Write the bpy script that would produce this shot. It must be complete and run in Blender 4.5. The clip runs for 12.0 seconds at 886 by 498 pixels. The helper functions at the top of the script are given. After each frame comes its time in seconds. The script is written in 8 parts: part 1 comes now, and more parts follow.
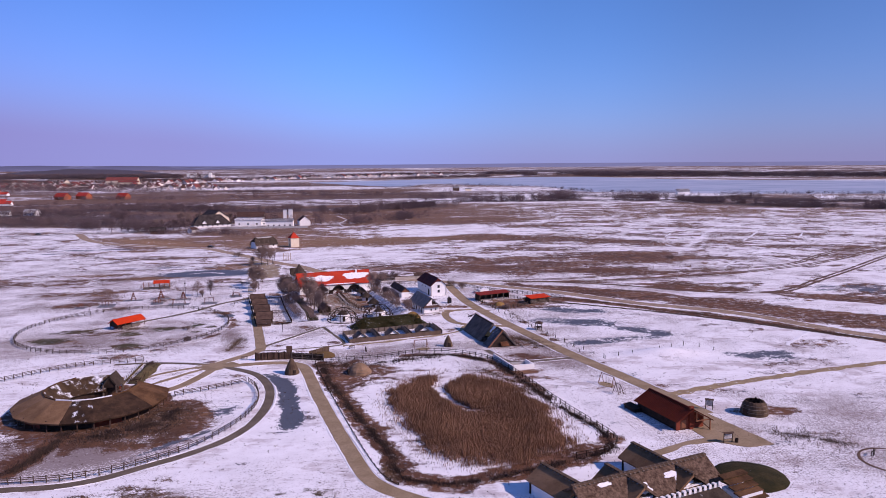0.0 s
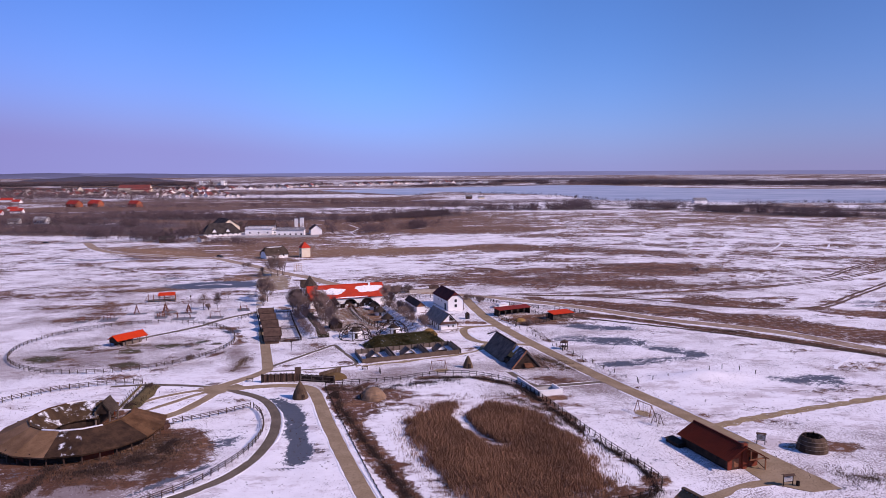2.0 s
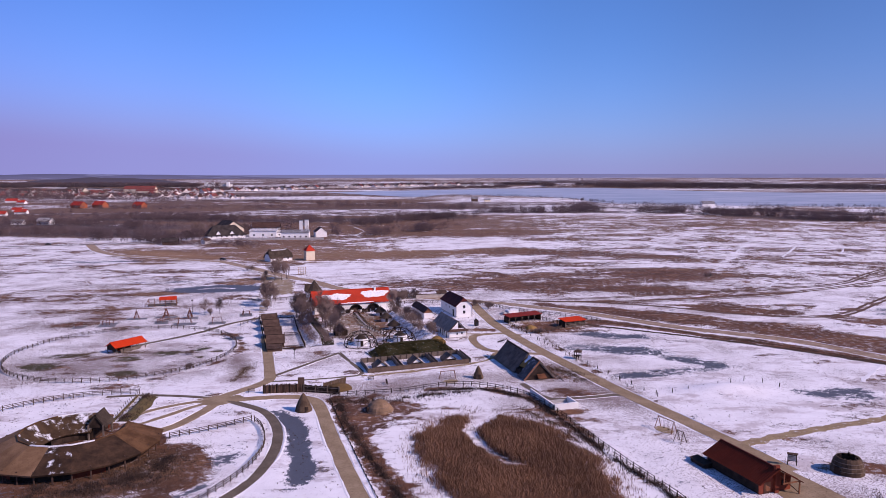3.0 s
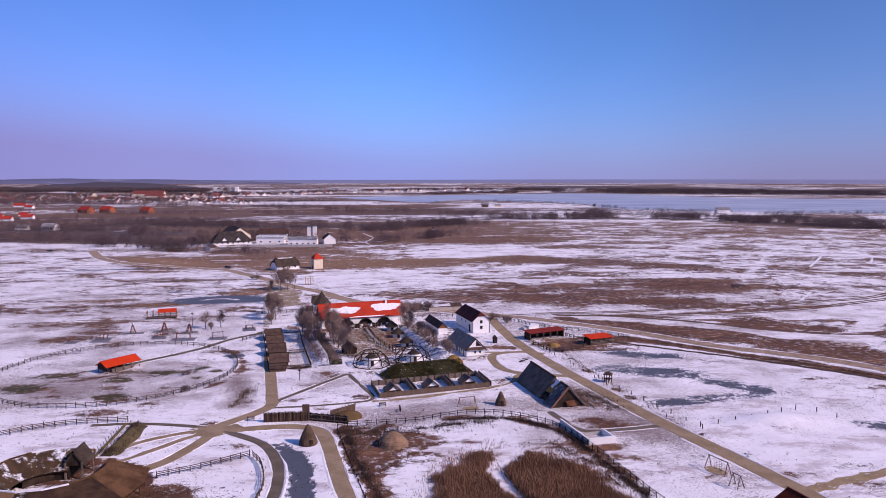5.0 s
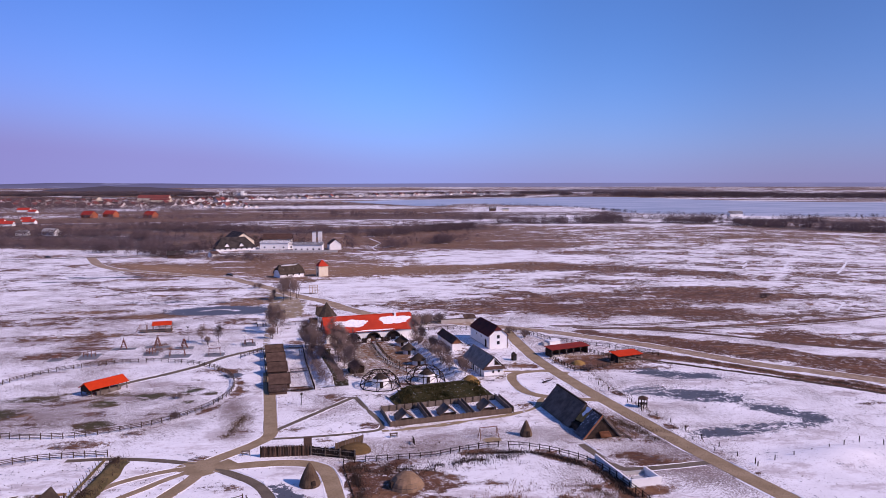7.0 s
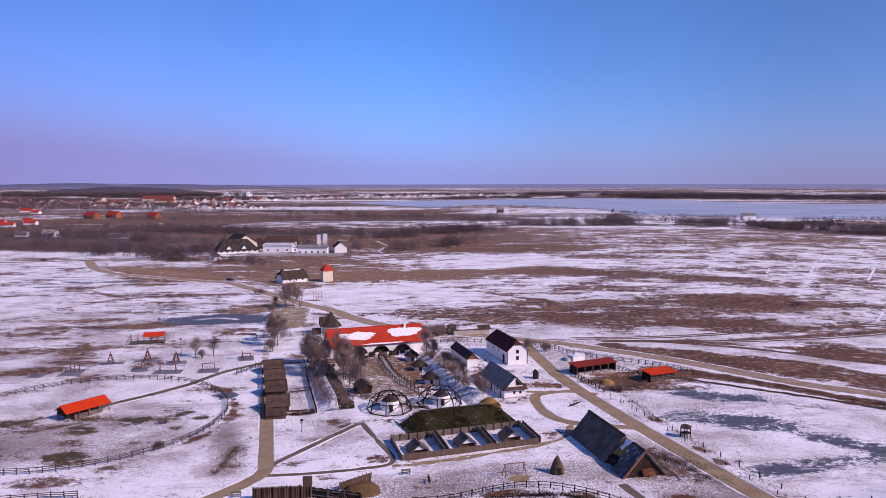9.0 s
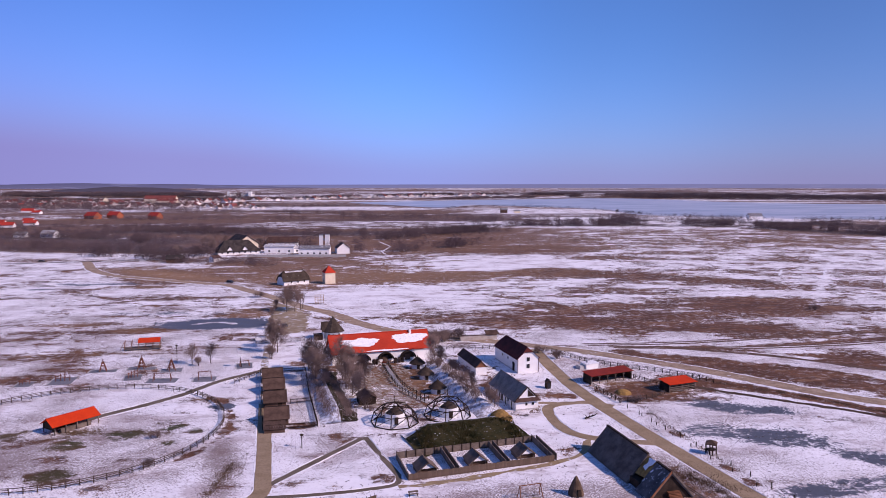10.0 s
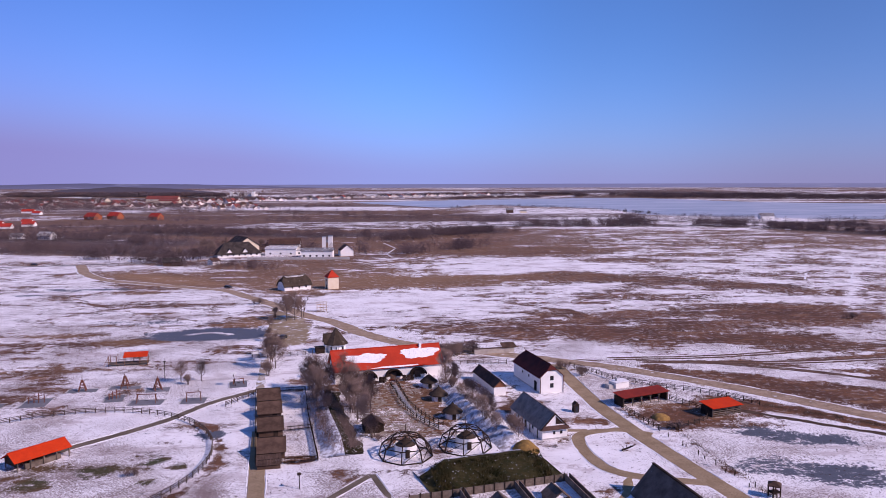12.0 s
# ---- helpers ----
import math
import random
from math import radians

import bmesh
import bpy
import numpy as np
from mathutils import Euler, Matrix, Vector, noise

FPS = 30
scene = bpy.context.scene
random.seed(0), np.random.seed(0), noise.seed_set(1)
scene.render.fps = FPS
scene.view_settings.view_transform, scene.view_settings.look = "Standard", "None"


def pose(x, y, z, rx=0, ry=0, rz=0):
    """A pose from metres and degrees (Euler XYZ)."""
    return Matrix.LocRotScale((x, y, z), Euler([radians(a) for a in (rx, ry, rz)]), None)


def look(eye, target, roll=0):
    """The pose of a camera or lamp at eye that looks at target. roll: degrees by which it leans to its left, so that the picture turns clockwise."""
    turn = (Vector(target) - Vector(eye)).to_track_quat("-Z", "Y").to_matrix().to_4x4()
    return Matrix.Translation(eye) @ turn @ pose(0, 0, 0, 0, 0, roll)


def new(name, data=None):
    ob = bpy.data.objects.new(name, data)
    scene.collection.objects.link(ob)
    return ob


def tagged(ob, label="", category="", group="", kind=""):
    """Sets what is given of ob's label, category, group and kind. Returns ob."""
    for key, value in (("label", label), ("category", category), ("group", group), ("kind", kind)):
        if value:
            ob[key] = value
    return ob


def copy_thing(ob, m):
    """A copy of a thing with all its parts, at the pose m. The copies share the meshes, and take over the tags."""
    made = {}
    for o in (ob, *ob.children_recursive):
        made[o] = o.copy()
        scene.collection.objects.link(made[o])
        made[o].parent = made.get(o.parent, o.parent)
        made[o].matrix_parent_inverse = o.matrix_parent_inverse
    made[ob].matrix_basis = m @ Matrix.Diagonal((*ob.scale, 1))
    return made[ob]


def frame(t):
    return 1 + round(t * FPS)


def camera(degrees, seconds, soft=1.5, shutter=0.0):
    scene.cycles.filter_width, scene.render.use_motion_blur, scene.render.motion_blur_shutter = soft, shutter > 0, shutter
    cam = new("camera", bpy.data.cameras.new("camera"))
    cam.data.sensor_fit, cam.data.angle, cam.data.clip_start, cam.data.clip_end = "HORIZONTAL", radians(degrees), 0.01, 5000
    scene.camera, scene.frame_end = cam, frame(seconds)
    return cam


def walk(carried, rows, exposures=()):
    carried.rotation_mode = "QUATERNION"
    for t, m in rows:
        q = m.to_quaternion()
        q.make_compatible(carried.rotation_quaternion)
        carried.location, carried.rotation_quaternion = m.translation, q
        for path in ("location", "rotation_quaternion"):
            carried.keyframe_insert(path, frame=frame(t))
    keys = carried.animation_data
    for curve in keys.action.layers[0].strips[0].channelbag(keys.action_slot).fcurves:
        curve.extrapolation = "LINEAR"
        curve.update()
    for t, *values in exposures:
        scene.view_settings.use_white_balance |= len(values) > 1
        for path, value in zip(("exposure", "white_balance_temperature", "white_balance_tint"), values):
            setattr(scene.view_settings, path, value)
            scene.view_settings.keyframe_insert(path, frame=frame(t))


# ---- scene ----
cam = camera(63.0, 12.0, soft=0.72)
PATH = [
    (0, (6.716, -104.496, 54.914), (6.935, -102.522, 54.682), -0.4),
    (0.5, (6.672, -100.953, 54.917), (6.882, -98.977, 54.692), -0.4),
    (1, (6.525, -97.331, 54.929), (6.727, -95.354, 54.708), -0.3),
    (1.5, (6.283, -93.587, 54.944), (6.478, -91.608, 54.728), -0.3),
    (2, (5.964, -89.683, 54.969), (6.152, -87.703, 54.759), -0.3),
    (2.5, (5.647, -85.64, 55.005), (5.83, -83.659, 54.798), -0.2),
    (3, (5.362, -81.427, 55.053), (5.537, -79.446, 54.849), -0.1),
    (5, (4.25, -63.476, 55.305), (4.402, -61.49, 55.115), -0.0),
    (5.5, (3.957, -58.845, 55.328), (4.105, -56.86, 55.142), -0.1),
    (6, (3.642, -54.112, 55.346), (3.785, -52.126, 55.163), -0.1),
    (6.5, (3.323, -49.296, 55.369), (3.462, -47.309, 55.187), -0.0),
    (7, (2.986, -44.398, 55.368), (3.122, -42.411, 55.188), -0.1),
    (9, (1.59, -24.389, 55.337), (1.711, -22.401, 55.16), 0.0),
    (9.5, (1.217, -19.42, 55.302), (1.334, -17.431, 55.125), -0.0),
    (10, (0.83, -14.411, 55.299), (0.944, -12.423, 55.122), -0.0),
    (10.5, (0.413, -9.322, 55.31), (0.524, -7.332, 55.134), -0.0),
    (11, (-0.004, -4.177, 55.33), (0.105, -2.188, 55.154), -0.0),
    (11.5, (-0.428, 1.05, 55.35), (-0.321, 3.039, 55.173), -0.1),
    (12, (-0.795, 6.336, 55.374), (-0.691, 8.326, 55.196), -0.1),
]
walk(cam, [(t, look(eye, target, roll)) for t, eye, target, roll in PATH],
     exposures=[(0.0, 0.0, 6350, 40), (12.0, 0.0, 6350, 40)])

# ---- daylight ----
SUN_EL, SUN_AZ = radians(35.5), math.atan2(-0.47, 0.88)      # low winter sun, from the right and behind
world = bpy.data.worlds.new("winter_sky")
scene.world = world
world.use_nodes = True
wn, wl = world.node_tree.nodes, world.node_tree.links
sky = wn.new("ShaderNodeTexSky")
sky.sky_type, sky.sun_disc = "NISHITA", False
sky.sun_elevation, sky.sun_rotation = SUN_EL, radians(90) - SUN_AZ
sky.air_density, sky.dust_density, sky.ozone_density, sky.altitude = 0.7, 0.0, 5.0, 900
wn["Background"].inputs["Strength"].default_value = 0.098
tint = wn.new("ShaderNodeMix")
tint.data_type, tint.blend_type = "RGBA", "MULTIPLY"
tint.inputs[0].default_value, tint.inputs[7].default_value = 1.0, (0.55, 1.22, 1.52, 1)
wl.new(sky.outputs["Color"], tint.inputs[6])
haze = wn.new("ShaderNodeMix")        # thin even haze over the clear sky
haze.data_type = "RGBA"
haze.inputs[7].default_value = (2.75, 3.2, 6.0, 1)
glow = wn.new("ShaderNodeSeparateColor")        # the haze thickens towards the bright horizon
wl.new(sky.outputs["Color"], glow.inputs[0])
thick = wn.new("ShaderNodeMapRange")
thick.inputs["From Min"].default_value, thick.inputs["From Max"].default_value = 1.6, 7.4
thick.inputs["To Min"].default_value, thick.inputs["To Max"].default_value = 0.08, 0.97
thick.interpolation_type = "SMOOTHSTEP"
wl.new(glow.outputs[1], thick.inputs["Value"])
wl.new(thick.outputs["Result"], haze.inputs[0])
wl.new(tint.outputs[2], haze.inputs[6])
# lens colour shading fitted to the camera's view: bluest ahead, violet and dimmer to both sides
way = wn.new("ShaderNodeSeparateXYZ")
wl.new(wn.new("ShaderNodeTexCoord").outputs["Generated"], way.inputs[0])
across = wn.new("ShaderNodeMapRange")
across.inputs["From Min"].default_value, across.inputs["From Max"].default_value = -0.6, 0.6
wl.new(way.outputs["X"], across.inputs["Value"])
veil = wn.new("ShaderNodeValToRGB")
veil.color_ramp.interpolation = "EASE"
for spot, tone in ((0.07, (0.475, 0.425, 0.45)), (0.27, (0.505, 0.49, 0.505)), (0.50, (0.50, 0.565, 0.58)), (0.73, (0.50, 0.485, 0.465)), (0.93, (0.47, 0.405, 0.375))):
    stop = veil.color_ramp.elements.new(spot)
    stop.color = (*tone, 1)
veil.color_ramp.elements.remove(veil.color_ramp.elements[0])
veil.color_ramp.elements.remove(veil.color_ramp.elements[-1])
wl.new(across.outputs["Result"], veil.inputs["Fac"])
up = wn.new("ShaderNodeMapRange")
up.inputs["From Min"].default_value, up.inputs["From Max"].default_value = 0.08, 0.26
up.inputs["To Min"].default_value, up.inputs["To Max"].default_value = 2.0, 2.22
wl.new(way.outputs["Z"], up.inputs["Value"])
lift = wn.new("ShaderNodeVectorMath")
lift.operation = "SCALE"
wl.new(veil.outputs["Color"], lift.inputs[0])
wl.new(up.outputs["Result"], lift.inputs["Scale"])
toned = wn.new("ShaderNodeMix")
toned.data_type, toned.blend_type = "RGBA", "MULTIPLY"
toned.inputs[0].default_value = 1.0
wl.new(haze.outputs[2], toned.inputs[6])
wl.new(lift.outputs[0], toned.inputs[7])
wl.new(toned.outputs[2], wn["Background"].inputs["Color"])
sun = new("sun", bpy.data.lights.new("sun", "SUN"))
sun.data.energy, sun.data.angle, sun.data.color = 3.75, radians(0.6), (1.0, 0.89, 0.76)
sun.matrix_world = look((0, 0, 200), Vector((0, 0, 200)) - 100 * Vector((math.cos(SUN_EL) * math.cos(SUN_AZ), math.cos(SUN_EL) * math.sin(SUN_AZ), math.sin(SUN_EL))))

# ---- mesh and object helpers ----
rng = random.Random(7)


class Geo:
    """Vertices and faces of one mesh."""

    def __init__(self):
        self.v, self.f = [], []

    def face(self, pts):
        n = len(self.v)
        self.v += [tuple(p) for p in pts]
        self.f.append(tuple(range(n, n + len(pts))))
        return self

    def slab(self, pts, th):
        """A flat plate under the given outline, th thick."""
        pts = [Vector(p) for p in pts]
        nrm = (pts[1] - pts[0]).cross(pts[2] - pts[0]).normalized()
        if nrm.z < 0:
            pts.reverse()
            nrm = -nrm
        n, k = len(self.v), len(pts)
        self.v += [tuple(p) for p in pts] + [tuple(p - nrm * th) for p in pts]
        self.f += [tuple(range(n, n + k)), tuple(range(n + 2 * k - 1, n + k - 1, -1))]
        self.f += [(n + i, n + k + i, n + k + (i + 1) % k, n + (i + 1) % k) for i in range(k)]
        return self

    def prism(self, outline, axis, a, b):
        """An outline in the plane across axis, from a to b along it."""
        put = {"y": lambda p, d: (p[0], d, p[1]), "x": lambda p, d: (d, p[0], p[1]), "z": lambda p, d: (p[0], p[1], d)}[axis]
        n, k = len(self.v), len(outline)
        self.v += [put(p, a) for p in outline] + [put(p, b) for p in outline]
        self.f += [tuple(range(n + k - 1, n - 1, -1)), tuple(range(n + k, n + 2 * k))]
        self.f += [(n + i, n + (i + 1) % k, n + k + (i + 1) % k, n + k + i) for i in range(k)]
        return self

    def box(self, x0, x1, y0, y1, z0, z1):
        return self.prism([(x0, y0), (x1, y0), (x1, y1), (x0, y1)], "z", z0, z1)

    def tube(self, a, b, r0, r1, sides=6, cap=True):
        a, b = Vector(a), Vector(b)
        d = (b - a).normalized()
        u = d.orthogonal().normalized()
        w = d.cross(u)
        n = len(self.v)
        for p, r in ((a, r0), (b, r1)):
            self.v += [tuple(p + r * (math.cos(t) * u + math.sin(t) * w)) for t in (2 * math.pi * i / sides for i in range(sides))]
        self.f += [(n + i, n + (i + 1) % sides, n + sides + (i + 1) % sides, n + sides + i) for i in range(sides)]
        if cap:
            self.f += [tuple(range(n + sides - 1, n - 1, -1)), tuple(range(n + sides, n + 2 * sides))]
        return self

    def beam(self, a, b, w, h=None):
        """A squared timber from a to b."""
        a, b = Vector(a), Vector(b)
        h = h or w
        d = (b - a).normalized()
        u = Vector((0, 0, 1)).cross(d)
        u = u.normalized() if u.length > 1e-4 else Vector((1, 0, 0))
        t = d.cross(u)
        n = len(self.v)
        for p in (a, b):
            self.v += [tuple(p + u * w / 2 * i + t * h / 2 * j) for i, j in ((-1, -1), (1, -1), (1, 1), (-1, 1))]
        self.f += [(n + 3, n + 2, n + 1, n), (n + 4, n + 5, n + 6, n + 7)] + [(n + i, n + (i + 1) % 4, n + 4 + (i + 1) % 4, n + 4 + i) for i in range(4)]
        return self

    def lathe(self, rings, sides=20, cx=0.0, cy=0.0, wob=0.0, seed=0, t0=0.0, t1=None):
        """Rings of (radius, z) turned round the upright axis."""
        r_ = random.Random(seed)
        full = t1 is None
        k = sides if full else sides + 1
        span = 2 * math.pi if full else t1 - t0
        n = len(self.v)
        for r, z in rings:
            for i in range(k):
                a = t0 + span * i / sides
                rr = r * (1 + wob * (r_.random() - 0.5))
                self.v.append((cx + rr * math.cos(a), cy + rr * math.sin(a), z))
        for j in range(len(rings) - 1):
            for i in range(sides):
                i2 = (i + 1) % k if full else i + 1
                self.f.append((n + j * k + i, n + j * k + i2, n + (j + 1) * k + i2, n + (j + 1) * k + i))
        return self

    def mesh(self, name, mats, smooth=False):
        me = bpy.data.meshes.new(name)
        me.from_pydata(self.v, [], self.f)
        for m in mats if isinstance(mats, (list, tuple)) else [mats]:
            me.materials.append(m)
        if smooth:
            me.shade_smooth()
        me.update()
        return me


def thing(name, x, y, head, label, category, group="", z=None):
    """An Empty at the base of a thing, turned by head degrees, standing on the ground."""
    e = new(name)
    e.empty_display_size = 0.3
    e.matrix_basis = pose(x, y, gz(x, y) if z is None else z, 0, 0, head)
    return tagged(e, label, category, group)


def part(name, geo, material, parent, label="", smooth=False):
    """One mesh object under a thing or a part."""
    ob = new(name, geo.mesh(name, material, smooth))
    ob.parent = parent
    return tagged(ob, label)


def single(name, geo, material, label, category, group="", kind="", smooth=False):
    """A thing or piece of the setting that is one mesh."""
    return tagged(new(name, geo.mesh(name, material, smooth)), label, category, group, kind)


def shared(name, me, parent, loc, rot=(0, 0, 0), scale=(1, 1, 1)):
    """A part on a mesh that alike parts share."""
    ob = new(name, me)
    ob.parent = parent
    ob.matrix_basis = Matrix.LocRotScale(loc, Euler(rot), scale)
    return ob


def gz(x, y):
    """Height of the ground: flat land, with a low rise under the granary; past 3000 m it is raised to fit the camera's
    view of the horizon.
    """
    r = math.hypot(x, y)
    if r > 3000:
        r = min(r, 4900)
        return 55.0 - 55.0 * r / (3000 + 5.95 * (r - 3000))
    return 0.55 * math.exp(-((x - 37) ** 2 + (y - 200) ** 2) / (2 * 20.0 ** 2))


def fold(x, y):
    """Pull what lies past 3000 m in onto the raised far ground, to fit the camera's view."""
    r = math.hypot(x, y)
    k = (3000 + (r - 3000) / 5.95) / r if r > 3000 else 1.0
    return x * k, y * k


def smooth_line(pts, step):
    """Points every step metres along a smooth curve through pts."""
    p = [Vector((*q, 0)) if len(q) == 2 else Vector(q) for q in pts]
    p = [p[0] * 2 - p[1]] + p + [p[-1] * 2 - p[-2]]
    out = []
    for i in range(1, len(p) - 2):
        a, b, c, d = p[i - 1:i + 3]
        n = max(1, int((c - b).length / step))
        for k in range(n):
            t = k / n
            out.append(0.5 * (2 * b + (c - a) * t + (2 * a - 5 * b + 4 * c - d) * t * t + (3 * b - a - 3 * c + d) * t ** 3))
    out.append(p[-2])
    return out


# ---- materials ----
def nodes_of(name):
    m = bpy.data.materials.new(name)
    m.use_nodes = True
    nt = m.node_tree
    return m, nt.nodes, nt.links, nt.nodes["Principled BSDF"]


def noise_node(n, l, co, scale, detail=4.0, rough=0.6, stretch=None):
    if stretch:
        mp = n.new("ShaderNodeMapping")
        mp.inputs["Scale"].default_value = stretch
        l.new(co, mp.inputs["Vector"])
        co = mp.outputs["Vector"]
    t = n.new("ShaderNodeTexNoise")
    t.inputs["Scale"].default_value, t.inputs["Detail"].default_value, t.inputs["Roughness"].default_value = scale, detail, rough
    l.new(co, t.inputs["Vector"])
    return t.outputs["Fac"]


def ramp(n, l, fac, lo, hi):
    r = n.new("ShaderNodeMapRange")
    r.interpolation_type = "SMOOTHSTEP"
    r.inputs["From Min"].default_value, r.inputs["From Max"].default_value = lo, hi
    l.new(fac, r.inputs["Value"])
    return r.outputs["Result"]


def mixc(n, l, fac, a, b):
    m = n.new("ShaderNodeMix")
    m.data_type = "RGBA"
    for sock, v in ((m.inputs[0], fac), (m.inputs[6], a), (m.inputs[7], b)):
        if isinstance(v, (int, float)):
            sock.default_value = v
        elif isinstance(v, tuple):
            sock.default_value = (*v, 1)
        else:
            l.new(v, sock)
    return m.outputs[2]


def calc(n, l, op, a, b=0.0):
    m = n.new("ShaderNodeMath")
    m.operation = op
    for sock, v in zip(m.inputs, (a, b)):
        if isinstance(v, (int, float)):
            sock.default_value = v
        else:
            l.new(v, sock)
    return m.outputs[0]


def bumped(n, l, bsdf, height, dist, strength=0.6):
    b = n.new("ShaderNodeBump")
    b.inputs["Distance"].default_value, b.inputs["Strength"].default_value = dist, strength
    l.new(height, b.inputs["Height"])
    l.new(b.outputs["Normal"], bsdf.inputs["Normal"])


def plain(name, a, b, rough=0.8, scale=1.5, fine=14.0, bump=0.03, stretch=None, metal=0.0, vary=0.25, snow=0.0, space="Object", drift=0.8, grit=0.55):
    """A worn surface: two tones in broad patches, grain, a tone of its own for each piece, and a dusting of snow on what faces up."""
    m, n, l, bsdf = nodes_of(name)
    co = n.new("ShaderNodeTexCoord").outputs[space]
    broad, grain = noise_node(n, l, co, scale, 5), noise_node(n, l, co, fine, 3, 0.7, stretch)
    col = mixc(n, l, ramp(n, l, broad, 0.32, 0.68), a, b)
    dark = tuple(c * 0.45 for c in a)
    col = mixc(n, l, calc(n, l, "MULTIPLY", ramp(n, l, grain, 0.45, 0.75), grit), col, dark)
    info = n.new("ShaderNodeObjectInfo")
    hsv = n.new("ShaderNodeHueSaturation")
    l.new(col, hsv.inputs["Color"])
    l.new(calc(n, l, "ADD", calc(n, l, "MULTIPLY", info.outputs["Random"], vary), 1 - vary / 2), hsv.inputs["Value"])
    col = hsv.outputs["Color"]
    if snow:
        geo = n.new("ShaderNodeNewGeometry")
        sep = n.new("ShaderNodeSeparateXYZ")
        l.new(geo.outputs["True Normal"], sep.inputs[0])
        patch = noise_node(n, l, geo.outputs["Position"], drift, 6, 0.65)
        fac = calc(n, l, "MULTIPLY", ramp(n, l, sep.outputs["Z"], 0.3, 0.7), ramp(n, l, patch, 1 - snow - 0.06, 1 - snow + 0.06))
        col = mixc(n, l, fac, col, (0.78, 0.79, 0.82))
    l.new(col, bsdf.inputs["Base Color"])
    bsdf.inputs["Roughness"].default_value, bsdf.inputs["Metallic"].default_value = rough, metal
    if rough > 0.7:
        bsdf.inputs["Specular IOR Level"].default_value = 0.12
    bumped(n, l, bsdf, grain, bump)
    return m


THATCH = plain("thatch", (0.075, 0.038, 0.018), (0.16, 0.082, 0.038), 0.95, 0.35, 5.0, 0.10, (1, 1, 0.25), vary=0.35, snow=0.20)
# light and shade painted into the thatch: a lighter and a darker copy
THATCH_LIT = plain("lit_thatch", (0.17, 0.094, 0.047), (0.29, 0.168, 0.088), 0.95, 0.22, 5.0, 0.10, (1, 1, 0.25), vary=0.3, snow=0.12)
THATCH_SHADED = plain("shaded_thatch", (0.032, 0.019, 0.012), (0.075, 0.042, 0.024), 0.9, 0.5, 5.0, 0.10, (1, 1, 0.25), vary=0.3, snow=0.22)
# the painted shade tone again, under spots of snow
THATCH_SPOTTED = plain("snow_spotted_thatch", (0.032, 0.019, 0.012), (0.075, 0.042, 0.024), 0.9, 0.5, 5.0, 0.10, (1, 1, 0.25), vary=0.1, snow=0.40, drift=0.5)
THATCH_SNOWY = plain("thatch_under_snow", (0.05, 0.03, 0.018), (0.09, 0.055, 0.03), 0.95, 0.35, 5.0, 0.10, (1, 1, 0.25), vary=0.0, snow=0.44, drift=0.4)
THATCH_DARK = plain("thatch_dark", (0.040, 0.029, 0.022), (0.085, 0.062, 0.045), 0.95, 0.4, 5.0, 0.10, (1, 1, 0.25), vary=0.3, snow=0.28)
REED_WALL = plain("reed_wall", (0.08, 0.052, 0.034), (0.165, 0.108, 0.068), 0.95, 0.6, 6.0, 0.08, (1, 1, 3.0))
WOOD_DARK = plain("tarred_wood", (0.024, 0.016, 0.012), (0.055, 0.035, 0.025), 0.85, 0.8, 9.0, 0.03, (4, 4, 0.6))
WOOD_GREY = plain("weathered_wood", (0.12, 0.09, 0.07), (0.22, 0.175, 0.14), 0.85, 0.8, 9.0, 0.02, (4, 4, 0.6))
WOOD_WARM = plain("stained_wood", (0.17, 0.07, 0.035), (0.28, 0.12, 0.06), 0.75, 0.8, 9.0, 0.02, (4, 4, 0.6))
WOOD_PALE = plain("pale_timber", (0.40, 0.27, 0.16), (0.48, 0.34, 0.21), 0.85, 0.8, 9.0, 0.02, (4, 4, 0.6))
WOOD_SHED = plain("shed_wood", (0.07, 0.042, 0.030), (0.13, 0.08, 0.058), 0.85, 0.5, 7.0, 0.04, (6, 1, 1), snow=0.24)
WHITEWASH = plain("whitewashed_plaster", (0.86, 0.85, 0.82), (0.80, 0.78, 0.74), 0.9, 0.5, 6.0, 0.01, vary=0.05, grit=0.12)
PLASTER_CREAM = plain("cream_plaster", (0.72, 0.60, 0.42), (0.78, 0.67, 0.50), 0.9, 0.5, 6.0, 0.01, vary=0.15, grit=0.2)
METAL_RED = plain("painted_red_sheet", (0.66, 0.052, 0.007), (0.57, 0.042, 0.007), 0.72, 0.4, 3.0, 0.02, (1, 12, 1), vary=0.1)
TILE_RED = plain("red_roof_tiles", (0.54, 0.050, 0.020), (0.44, 0.042, 0.018), 0.75, 0.3, 4.0, 0.04, (3, 1, 1), vary=0.1)
TILE_MAROON = plain("maroon_roof_tiles", (0.115, 0.022, 0.017), (0.075, 0.015, 0.012), 0.75, 0.4, 4.0, 0.04, (3, 1, 1), vary=0.1)
TILE_BROWN = plain("brown_roof_tiles", (0.115, 0.062, 0.047), (0.068, 0.038, 0.030), 0.8, 0.4, 4.0, 0.04, (3, 1, 1), vary=0.2)
TILE_BARN = plain("barn_roof_tiles", (0.125, 0.022, 0.010), (0.08, 0.015, 0.008), 0.72, 0.3, 3.0, 0.05, (1, 5, 1), vary=0.1)
BARN_RED = plain("red_stained_boards", (0.16, 0.035, 0.02), (0.24, 0.06, 0.03), 0.8, 0.5, 6.0, 0.02, (5, 5, 0.6))
STRAW = plain("straw", (0.40, 0.235, 0.07), (0.22, 0.13, 0.048), 0.95, 1.1, 5.0, 0.2, snow=0.2)
